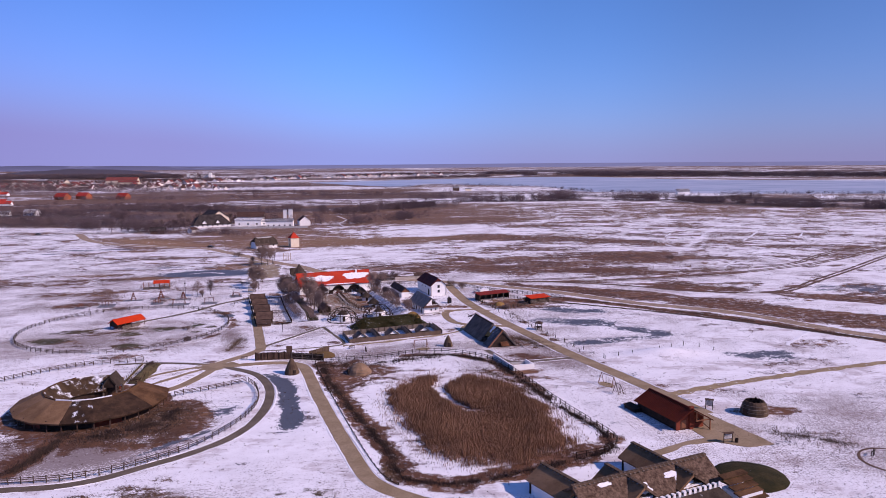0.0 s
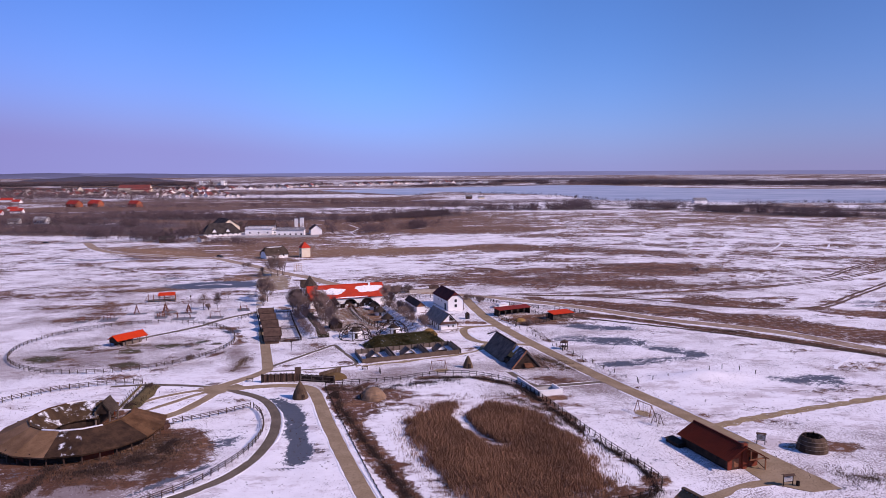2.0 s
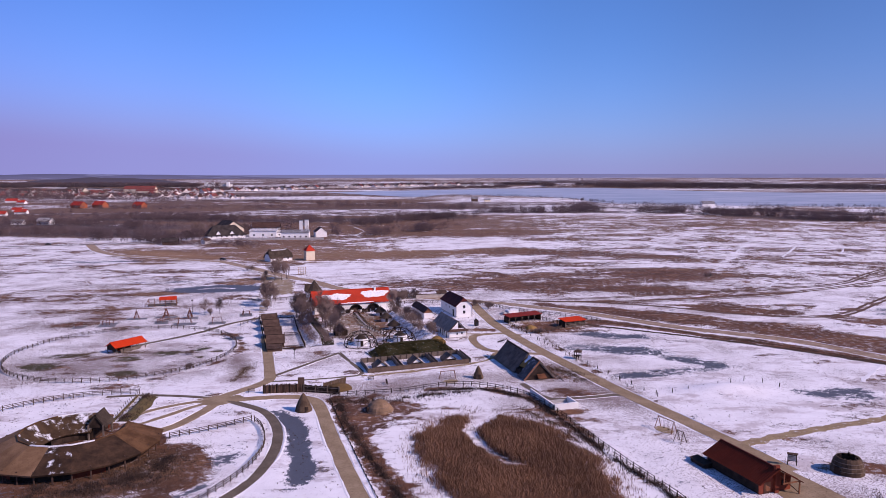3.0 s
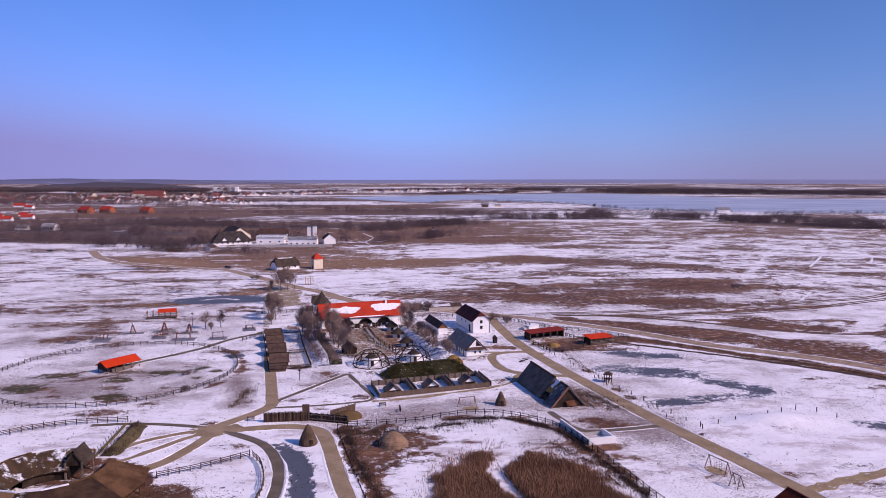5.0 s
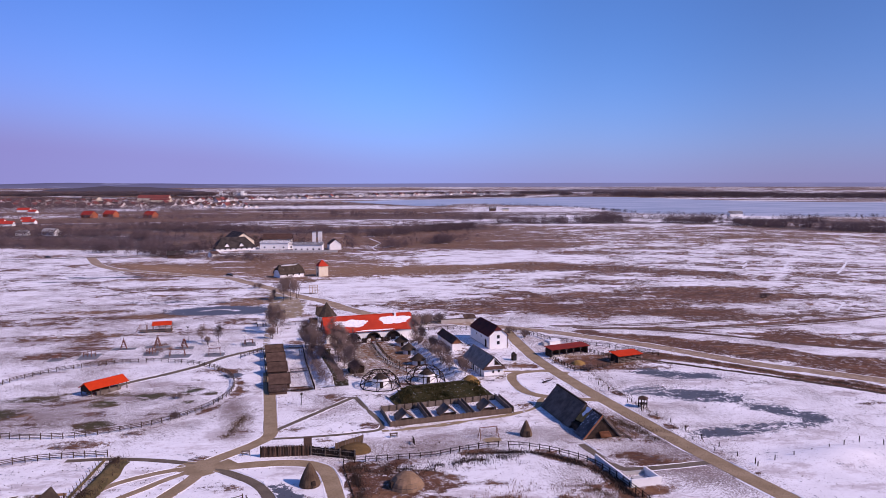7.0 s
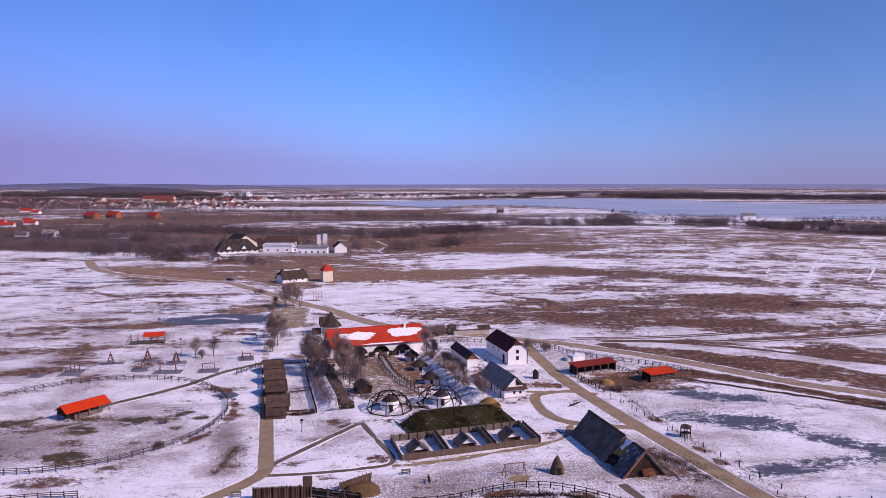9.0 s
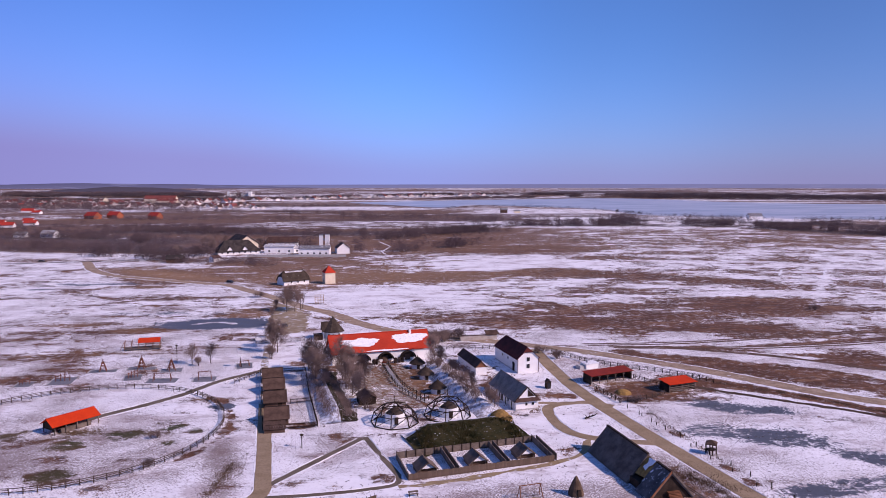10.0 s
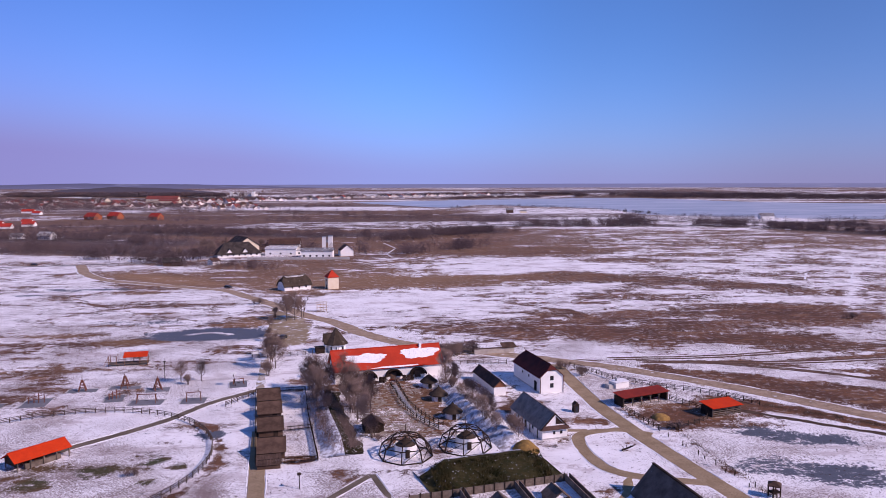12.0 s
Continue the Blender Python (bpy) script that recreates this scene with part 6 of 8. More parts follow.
for k in range(14):
    part("stake", Geo().tube((k * 1.55, 0, -.1), (k * 1.55 + .1, .5, 1.5), .08, .06, 5), WOOD_GREY, ramp_fence)
part("wattle_panel", Geo().slab([(0, .1, .1), (20.5, .1, .1), (20.5, .3, .55), (0, .3, .55)], .1), DRY, ramp_fence)

# ---- animal pens on the slope ----
pens = thing("animal_pens", 1.9, 116.9, 15.2, "row of three board-fenced pens with small wooden huts", "pen")
LP = 30.5
board_m = Geo().box(0, 0.36, -0.04, 0.04, 0, 1.35).mesh("board", plain("pen_boards", (0.115, 0.078, 0.055), (0.18, 0.125, 0.09), 0.85, 0.8, 9.0, 0.02, (4, 4, 0.6)))
for k in range(int(LP / 0.38)):
    shared("board", board_m, pens, (k * 0.38, 0, 0), (0, 0, 0), (1, 1, 0.92 + 0.12 * rng.random()))
part("back_fence", Geo().box(0.6, 31.4, 11.3, 11.4, 0, 1.4), WOOD_GREY, pens)
for k in range(16):
    part("back_post", Geo().beam((0.7 + 2 * k, 11.25, 0), (0.7 + 2 * k, 11.25, 1.7), 0.16), WOOD_DARK, pens)
part("side_wall", Geo().slab([(-0.1, 0.1, 1.3), (0.1, 0.1, 1.3), (0.75, 11.2, 1.3), (0.5, 11.2, 1.3)], 1.3), WOOD_GREY, pens)
for u in (9.2, 19.8, 30.0):
    for s in (0, 0.9):
        part("partition", Geo().slab([(u + s, 0.2, 1.45), (u + s + 0.14, 0.2, 1.45), (u + s + 0.74, 10.8, 1.7), (u + s + 0.6, 10.8, 1.7)], 1.4), WOOD_GREY, pens, "grey boarded partition")


HUT_ROOF = plain("grey_board_roof", (0.125, 0.088, 0.066), (0.215, 0.155, 0.12), 0.85, 0.6, 6.0, 0.05, (6, 1, 1), snow=0.22, drift=1.2)


def pen_hut():
    root = thing("pen_hut", 0, 0, 15, "small wooden pen hut with a steep board roof", "hut", "huts in the pens", z=0)
    for s in (-1, 1):
        part("roof_slope", Geo().slab([(s * 2.15, -0.5, 0.85), (s * 2.15, 3.7, 0.85), (0, 3.7, 2.45), (0, -0.5, 2.45)], 0.14), HUT_ROOF, root)
    part("gable", Geo().prism([(-1.35, 1.1), (1.35, 1.1), (0.0, 2.2)], "y", -0.1, 0.0), WHITEWASH, root, "white gable board")
    part("wall", Geo().prism([(-1.9, 0), (1.9, 0), (1.9, 0.95), (0, 2.3), (-1.9, 0.95)], "y", 0.5, 0.6), WOOD_SHED, root)
    part("wall", Geo().box(-1.95, -1.85, 0.2, 3.5, 0, 0.95), WOOD_GREY, root), part("wall", Geo().box(1.85, 1.95, 0.2, 3.5, 0, 0.95), WOOD_GREY, root)
    for s in (-1, 1):
        part("post", Geo().beam((s * 1.4, -0.05, 0), (s * 1.4, -0.05, 1.1), 0.14), WOOD_GREY, root)
    part("ridge_board", Geo().beam((0, -0.6, 2.5), (0, 3.8, 2.5), 0.25, 0.1), HUT_ROOF, root)
    return root


ph = pen_hut()
ph.matrix_basis = pose(5.6, 120.0, 0, 0, 0, 15)
copy_thing(ph, pose(15.8, 123.2, 0, 0, 0, 15)), copy_thing(ph, pose(25.9, 126.4, 0, 0, 0, 15))

# ---- octagonal frames with a white hut inside ----
def cage(x, y, head):
    root = thing("timber_dome", x, y, head, "octagonal open timber dome frame over a small hut", "dome frame", "timber domes")
    pts = [[(r * math.cos(a), r * math.sin(a), z) for a in (radians(22.5 + 45 * k) for k in range(8))] for r, z in ((5.6, 0.1), (4.9, 2.4), (2.9, 4.1))]
    top = (0, 0, 4.9)
    for k in range(8):
        j = (k + 1) % 8
        part("sill", Geo().beam(pts[0][k], pts[0][j], 0.2), WOOD_DARK, root)
        part("rib", Geo().beam(pts[0][k], pts[1][k], 0.2).beam(pts[1][k], pts[2][k], 0.19).beam(pts[2][k], top, 0.15), WOOD_DARK, root)
        part("ring_beam", Geo().beam(pts[1][k], pts[1][j], 0.16), WOOD_DARK, root)
        part("ring_beam", Geo().beam(pts[2][k], pts[2][j], 0.14), WOOD_DARK, root)
        part("brace", Geo().beam(pts[0][k], pts[1][j], 0.11), WOOD_DARK, root)
    part("finial", Geo().tube((0, 0, 4.7), (0, 0, 6.6), 0.09, 0.05), WOOD_DARK, root)
    return root


def mud_hut(name, x, y, r, h, rr, rh, head, label, group="", roof=None):
    root = thing(name, x, y, head, label, "hut", group)
    part("wall", Geo().lathe([(r, -0.1), (r, h)], 20), WHITEWASH, root, smooth=True)
    part("roof", Geo().lathe([(rr, h - 0.25), (rr * 0.98, h - 0.05), (rr * 0.5, h + rh * 0.55), (0.3, h + rh), (0.02, h + rh + 0.1)], 20, wob=0.03, seed=2), roof or THATCH_DARK, root, "dark conical thatch")
    part("doorway", Geo().box(-0.45, 0.45, -r - 0.03, -r + 0.25, 0, h * 0.75), WOOD_DARK, root)
    part("finial", Geo().tube((0, 0, h + rh), (0, 0, h + rh + 0.5), 0.12, 0.08), WOOD_DARK, root)
    return root


cage(-1.0, 150.6, 14), cage(11.6, 154.6, 14)
mud_hut("clay_hut", -1.0, 151.2, 2.35, 2.3, 2.0, 1.2, 10, "small round whitewashed hut inside the dome frame", "huts in the domes")
mud_hut("clay_hut", 11.9, 155.0, 2.35, 2.3, 2.0, 1.2, 10, "small round whitewashed hut inside the dome frame", "huts in the domes")
for x, y in ((5.4, 200.3), (7.5, 188.0), (10.2, 174.0)):
    mud_hut("village_hut", x, y, 1.8, 1.7, 2.5, 1.7, 8, "round whitewashed model hut with a wide thatched roof", "model village huts")
dark_hut = gable_house("log_hut", -7.9, 164.3, 14, 4.2, 3.8, 1.9, 3.1, WOOD_SHED, WOOD_DARK, "small dark log hut in the model village", "hut", 0.3, 0.3, 0.12)
rail_fence("village_rail", [(-5.2, 203), (-1.6, 184), (1.5, 174), (6.6, 165)], 2.0, (0.5, 0.9), "dark rail along the model village walk", True)
rail_fence("village_rail", [(-3.4, 203.5), (0.2, 184.5), (3.4, 175), (8.4, 166)], 2.0, (0.5, 0.9), "dark rail along the model village walk", True)
ribbon("path_model_village", [(-4.3, 203), (-0.7, 184.3), (2.4, 174.5), (7.5, 165.5)], 1.6, CONCRETE, "snowy board walk through the model village", "path", 0.04, 0.1, seed=31)
rub = Geo()
for k in range(1000):
    u, v = rng.uniform(-1, 1), rng.uniform(0, 1)
    x, y = -4 + 9 * u - 12 * (v - 0.3) * 0.3, 162 + 42 * v
    s = rng.uniform(0.15, 0.55)
    rub.prism([(x - s, y - s * .6), (x + s, y - s * .4), (x + s * .7, y + s * .6), (x - s * .8, y + s * .4)], "z", -0.05, s * 0.4)
single("garden_stones", rub, plain("garden_stone", (0.40, 0.34, 0.28), (0.28, 0.23, 0.18), 0.9, 1.0, 6.0, 0.05, snow=0.4), "scattered stones and beds of the model village garden", "stones", kind="stuff")

# ---- small fittings ----
box_hut = gable_house("sentry_box", 40.4, 175.2, 14, 1.3, 1.2, 1.9, 2.4, WOOD_SHED, WOOD_DARK, "narrow dark wooden booth on the lawn", "booth", 0.15, 0.15, 0.08)
# dark plate on the front, standing for the shade inside an opening
part("opening", Geo().box(-0.4, 0.4, -0.03, -0.003, 0, 1.6), GLASS_DARK, box_hut)


def sign_board(x, y, head, w, h, label, roof=True):
    root = thing("notice_board", x, y, head, label, "notice board")
    for s in (-1, 1):
        part("post", Geo().beam((s * w / 2, 0, -0.1), (s * w / 2, 0, h), 0.14), WOOD_DARK, root)
    part("board", Geo().box(-w / 2 + 0.08, w / 2 - 0.08, -0.04, 0.04, h * 0.42, h * 0.86), CONCRETE, root, "grey printed panel")
    part("text_lines", Geo().box(-w / 2 + 0.2, w / 2 - 0.5, -0.05, -0.045, h * 0.74, h * 0.78).box(-w / 2 + 0.2, w / 2 - 0.3, -0.05, -0.045, h * 0.64, h * 0.67).box(-w / 2 + 0.2, w / 2 - 0.4, -0.05, -0.045, h * 0.54, h * 0.57), WOOD_GREY, root)
    part("frame", Geo().beam((-w / 2, 0, h * 0.4), (w / 2, 0, h * 0.4), 0.1).beam((-w / 2, 0, h * 0.88), (w / 2, 0, h * 0.88), 0.1), WOOD_DARK, root)
    if roof:
        for s in (-1, 1):
            part("roof_board", Geo().slab([(-w / 2 - 0.2, s * 0.45, h), (w / 2 + 0.2, s * 0.45, h), (w / 2 + 0.2, 0, h + 0.22), (-w / 2 - 0.2, 0, h + 0.22)], 0.05), WOOD_SHED, root)
    return root


sign_board(83.0, 44.7, -25, 1.5, 2.3, "roofed wooden notice board beside the lane")
sign_board(77.5, 25.8, 5, 1.8, 2.0, "roofed wooden notice board on the forecourt")
bin_ = thing("litter_bin", 79.2, 25.6, 0, "small dark slatted litter bin", "bin")
part("bin_body", Geo().lathe([(0.3, 0), (0.34, 0.85), (0.3, 0.85), (0.27, 0.1)], 12), WOOD_DARK, bin_)
stall = thing("lantern_stall", 64.4, 127.2, 15, "dark wooden wayside stall with a small roof", "stall")
for xx, yy in ((-.8, -.6), (.8, -.6), (.8, .6), (-.8, .6)):
    part("post", Geo().beam((xx, yy, 0), (xx, yy, 2.2), 0.18), WOOD_DARK, stall)
part("roof", Geo().lathe([(1.6, 2.1), (1.5, 2.3), (0.1, 2.9)], 4, t0=0), WOOD_SHED, stall), part("counter", Geo().box(-.9, .9, -.7, .7, 0.8, 1.0), WOOD_DARK, stall)


def bench(x, y, head):
    root = thing("bench", x, y, head, "plain grey wooden bench on the snow", "bench")
    part("seat", Geo().box(-0.9, 0.9, -0.22, 0.22, 0.42, 0.48), WOOD_GREY, root)
    part("backrest", Geo().box(-0.9, 0.9, 0.24, 0.3, 0.6, 0.95), WOOD_GREY, root)
    for s in (-0.7, 0.7):
        part("leg", Geo().beam((s, -0.15, 0), (s, -0.15, 0.42), 0.1).beam((s, 0.26, 0), (s, 0.3, 0.95), 0.1), WOOD_DARK, root)


bench(2.7, 110.1, 12), bench(-27.6, 101.8, 10)
logs = thing("log_sculpture", 45.6, 151.0, 25, "dark branching log lying on the snowy island", "log")
part("trunk", Geo().tube((-1.8, 0, 0.25), (1.6, 0.5, 0.4), 0.2, 0.14), WOOD_DARK, logs)
for k in range(4):
    part("branch", Geo().tube((-1.1 + 0.75 * k, 0.1 * k, 0.3), (-1.5 + 0.95 * k, 0.5 - 0.35 * k, 0.95 + 0.15 * (k % 2)), 0.1, 0.05, 5), WOOD_DARK, logs)


def swing(x, y, head, w, h, mat, label):
    root = thing("swing_frame", x, y, head, label, "swing")
    for s in (-1, 1):
        part("leg", Geo().tube((s * w / 2 + s * 0.2, -0.9, 0), (s * w / 2, 0, h), 0.08, 0.07), mat, root)
        part("leg", Geo().tube((s * w / 2 + s * 0.2, 0.9, 0), (s * w / 2, 0, h), 0.08, 0.07), mat, root)
    part("crossbeam", Geo().tube((-w / 2 - 0.2, 0, h), (w / 2 + 0.2, 0, h), 0.09, 0.09), mat, root)
    for s in (-0.6, 0.6):
        part("swing_seat", Geo().box(s - 0.25, s + 0.25, -0.1, 0.1, 0.45, 0.5).tube((s - 0.22, 0, 0.5), (s - 0.22, 0, h), 0.015, 0.015, 4).tube((s + 0.22, 0, 0.5), (s + 0.22, 0, h), 0.015, 0.015, 4), WOOD_DARK, root)


swing(23.3, 108.1, 14, 3.9, 2.5, WOOD_WARM, "timber swing frame over a bare sandy patch")
swing(66.6, 65.2, -68, 4.5, 2.6, WOOD_WARM, "tall timber swing frame on the snow")
swing(66.8, 58.2, -68, 1.6, 2.4, WOOD_GREY, "timber climbing frame on the snow")
rocker = thing("spring_rider", 101.2, 16.2, 30, "small dark timber riding toy in the worn ring", "play equipment")
for k in range(3):
    part("upright", Geo().beam((0.6 * k - 0.6, 0, -0.05), (0.6 * k - 0.5, 0.1, 1.1 + 0.3 * (k % 2)), 0.12), WOOD_DARK, rocker)
part("bar", Geo().beam((-1.0, 0, 0.8), (1.0, 0.1, 0.95), 0.1), WOOD_DARK, rocker)
see = thing("seesaw", 6.9, 106.0, 100, "small timber rocking toy on the snow", "play equipment")
for k in range(4):
    part("upright", Geo().beam((0.5 * k - 0.8, 0, 0), (0.5 * k - 0.7, 0, 1.3 + 0.15 * (k % 2)), 0.12), WOOD_DARK, see)
part("plank", Geo().beam((-1.2, 0, 0.8), (1.2, 0, 0.5), 0.2, 0.08), WOOD_DARK, see)
for x, y, rx_, ry_ in ((24.0, 106.9, 2.2, 1.5), (66.4, 65.6, 1.6, 2.4)):
    single("sand_patch", Geo().lathe([(1.0, -0.05), (0.95, 0.05), (0.02, 0.07)], 22, 0, 0, 0.2, 8), TRACK, "bare sandy patch under a swing", "sand", kind="structure").matrix_basis = Matrix.LocRotScale((x, y, 0), Euler((0, 0, 0.3)), (rx_, ry_, 1))

# low white sheepfold walls by the barn
trough = thing("white_trough", 49.0, 81.1, 12, "low white-walled enclosure with a snowy floor", "trough")
part("front_wall", Geo().box(-3.1, 3.1, 0, 0.35, 0, 1.45), WHITEWASH, trough, "white plastered wall")
part("side_wall", Geo().box(2.75, 3.1, 0.35, 5.6, 0, 1.3), WHITEWASH, trough)
part("side_wall", Geo().box(-3.1, -2.75, 0.35, 14.2, 0, 1.2), WHITEWASH, trough, "long low white wall")
part("back_wall", Geo().box(-2.7, 2.7, 5.2, 5.5, 0, 0.7), CONCRETE, trough)
part("basin", Geo().box(-1.2, 0.9, 1.6, 3.4, 0, 0.5), CONCRETE, trough)

# white tank store by the pens
tank = thing("tank_store", 56.8, 195.0, 22, "small white store with a stepped flat roof", "outbuilding")
part("body", Geo().box(-1.2, 3.2, 0, 3.0, 0, 1.6), WHITEWASH, tank), part("body", Geo().box(-3.0, -1.2, 0.6, 2.6, 0, 1.1), CONCRETE, tank)
part("roof", Geo().box(-1.4, 3.4, -0.2, 3.2, 1.6, 1.75), SNOW_PILE, tank, "snow-covered flat roof"), part("vent", Geo().tube((0, 1.5, 1.7), (0, 1.5, 2.6), 0.3, 0.3), STEEL, tank)
hay = single("hay_pile", Geo().lathe([(2.2, -0.05), (2.0, 0.4), (1.2, 1.0), (0.05, 1.2)], 14, 59.4, 170.5, 0.25, 9), STRAW, "trampled heap of hay in the cattle pen", "hay", smooth=True)

# playground pads and equipment
PLAY_WOOD = plain("red_brown_play_timber", (0.15, 0.058, 0.038), (0.22, 0.092, 0.062), 0.8, 0.8, 9.0, 0.02, (4, 4, 0.6))
PAD = plain("rubber_pad", (0.16, 0.165, 0.18), (0.20, 0.20, 0.215), 0.85, 0.6, 5.0, 0.01, snow=0.25)
for i, (x, y, w, d, head) in enumerate(((-95.0, 191.5, 6.0, 7.5, 8), (-88.0, 202.0, 7.5, 3.0, 8), (-76.5, 194.2, 4.5, 6.0, 14), (-67.0, 190.4, 8.0, 4.4, 2), (-55.4, 191.2, 6.0, 5.0, 5), (-68.0, 201.8, 6.0, 4.0, 12), (-77.6, 204.4, 8.0, 2.6, 3), (-47.4, 206.2, 4.6, 6.5, 12), (-104, 188.6, 4, 5, 8))):
    root = thing("play_pad", x, y, head, "grey safety pad with a pale kerb", "play pad", "playground pads")
    part("mat", Geo().box(-w / 2, w / 2, -d / 2, d / 2, -0.05, 0.06), PAD, root), part("kerb", Geo().box(-w / 2 - 0.35, w / 2 + 0.35, d / 2, d / 2 + 0.3, -0.05, 0.12).box(-w / 2 - 0.35, -w / 2, -d / 2, d / 2, -0.05, 0.12), CONCRETE, root)
    eq = thing("climbing_frame", x, y, head + 10 * (i % 3), "brown timber climbing frame on its pad", "play equipment", "playground frames")
    hh = (2.6, 3.0, 2.4, 2.2, 2.3, 3.2, 3.4, 1.6, 2.0)[i]
    if i in (1, 5, 6):        # climbing pyramid with a mast
        for k in range(4):
            a = radians(45 + 90 * k)
            part("leg", Geo().beam((1.35 * math.cos(a), 1.35 * math.sin(a), 0.06), (0.2 * math.cos(a), 0.2 * math.sin(a), hh), 0.2), PLAY_WOOD, eq)
            for z in (0.28, 0.55, 0.8):
                r = 1.35 - 1.15 * z
                part("rung", Geo().beam((r * math.cos(a), r * math.sin(a), hh * z), (-r * math.sin(a), r * math.cos(a), hh * z), 0.13), PLAY_WOOD, eq)
        part("mast", Geo().tube((0, 0, hh * 0.8), (0, 0, hh + 0.8), 0.12, 0.08), PLAY_WOOD, eq)
    elif i in (0, 2, 8):      # balance posts with slanting beams
        for k in range(4):
            xx = (-0.3 + 0.2 * k) * w
            part("post", Geo().beam((xx, 0.3 * (k % 2), 0.06), (xx + 0.1, 0.3 * (k % 2), hh * (0.7 + 0.15 * (k % 3))), 0.2), PLAY_WOOD, eq)
        part("crossbeam", Geo().beam((-w * 0.34, 0, hh * 0.55), (w * 0.34, 0.3, hh * 0.8), 0.16), PLAY_WOOD, eq)
        part("crossbeam", Geo().beam((-w * 0.3, 0.3, hh * 0.3), (w * 0.3, 0, hh * 0.42), 0.14), PLAY_WOOD, eq)
    else:                     # swing between two trestles
        for s in (-1, 1):
            for k in (-1, 1):
                part("leg", Geo().beam((s * w * 0.3, k * 0.8, 0.06), (s * w * 0.27, 0, hh), 0.16), PLAY_WOOD, eq)
        part("crossbeam", Geo().beam((-w * 0.32, 0, hh), (w * 0.32, 0, hh), 0.16), PLAY_WOOD, eq)
        part("seat", Geo().box(-0.35, 0.35, -0.12, 0.12, 0.5, 0.56).tube((-0.3, 0, 0.55), (-0.3, 0, hh), 0.02, 0.02, 4).tube((0.3, 0, 0.55), (0.3, 0, hh), 0.02, 0.02, 4), WOOD_DARK, eq)


def pole_lamp(x, y, h, label, head=0):
    root = thing("lamp_post", x, y, head, label, "lamp post")
    part("pole", Geo().tube((0, 0, -0.1), (0, 0, h), 0.1, 0.08), WOOD_DARK, root)
    part("lantern", Geo().lathe([(0.06, h - 0.1), (0.42, h + 0.15), (0.42, h + 0.3), (0.1, h + 0.5)], 8), WOOD_DARK, root)


pole_lamp(-70.1, 214.1, 4.6, "tall dark pole with a wide lantern top"), pole_lamp(-20.4, 135.2, 2.6, "short dark garden lamp post")
nest = thing("bird_table", -47.9, 204.6, 0, "pole with a white nest box", "bird house")
part("pole", Geo().tube((0, 0, 0), (-0.5, 0, 3.4), 0.12, 0.1), WOOD_DARK, nest), part("box", Geo().box(-1.3, 0.2, -0.5, 0.5, 3.4, 3.9), WHITEWASH, nest, "white box with a snowy lid")
sgn = thing("info_panel", -49.2, 238.0, 10, "small pale panel on two posts", "sign")
part("panel", Geo().box(-1.2, 1.2, -0.05, 0.05, 1.0, 1.9), WHITEWASH, sgn), part("post", Geo().beam((-0.9, 0, 0), (-0.9, 0, 1.9), 0.1).beam((0.9, 0, 0), (0.9, 0, 1.9), 0.1), WOOD_DARK, sgn)

# ---- bare winter trees ----
def bare_tree_meshes(seed, h, spread, stems=1, haze=700):
    """Trunk with limbs, and a crown of fine twigs, as two meshes."""
    r_ = random.Random(seed)
    wood, fine = Geo(), Geo()
    tips = []

    def grow(p, d, length, rad, level):
        for _ in range(2):
            d = (d + Vector((r_.uniform(-.16, .16), r_.uniform(-.16, .16), r_.uniform(.05, .22)))).normalized()
            q = p + d * length / 2
            (wood if level < 2 else fine).tube(p, q, rad, rad * .75, 4 if level < 2 else 3, False)
            p, rad = q, rad * .75
            tips.append((p, d, length))
            if level < 3:
                for _ in range(2 if level < 2 else 1):
                    a = r_.uniform(0, 6.28)
                    out = Vector((math.cos(a), math.sin(a), .35))
                    grow(p - d * length * r_.uniform(0, .3), (d * .8 + out * spread * r_.uniform(.6, 1.1)).normalized(), length * r_.uniform(.5, .68), max(.014, rad * .6), level + 1)

    for s in range(stems):
        wide = .6 if stems < 8 else 1.5
        off = Vector((r_.uniform(-wide, wide), r_.uniform(-wide, wide), 0)) if stems > 1 else Vector()
        p, rad = off + Vector((0, 0, -.1)), h * .016 + .05
        d = Vector((off.x * .3, off.y * .3, 1)).normalized()
        steps = 9 if stems == 1 else 6
        for k in range(steps):
            u = (k + 1) / steps
            q = p + d * h * .86 / steps
            wood.tube(p, q, rad, rad * .86, 6, False)
            p, rad = q, rad * .86
            d = (d + Vector((r_.uniform(-.1, .1), r_.uniform(-.1, .1), .1))).normalized()
            if u > .18:
                a0 = r_.uniform(0, 6.28)
                for j in range(2 if stems == 1 else 1):
                    a = a0 + 3.14 * j + r_.uniform(-.6, .6)
                    out = Vector((math.cos(a), math.sin(a), 0))
                    grow(p, (out * (.55 + spread) + Vector((0, 0, .75 + .5 * u))).normalized(), h * (.36 * (1 - u) + .13) * r_.uniform(.8, 1.2), max(.03, rad * .55), 1)
    heavy = np.cumsum([ln for _, _, ln in tips]).tolist()
    for _ in range(haze):
        p, d, ln = r_.choices(tips, cum_weights=heavy)[0]
        t = (d + Vector((r_.gauss(0, .5), r_.gauss(0, .5), r_.gauss(.45, .4)))).normalized()
        u = t.orthogonal().normalized() * r_.uniform(.010, .022)
        p = p + Vector((r_.gauss(0, .45), r_.gauss(0, .45), r_.gauss(0, .35)))
        fine.face([p - u, p + u, p + t * r_.uniform(.5, 1.25)])
    return wood.mesh("trunk", BARK), fine.mesh("crown", TWIG)


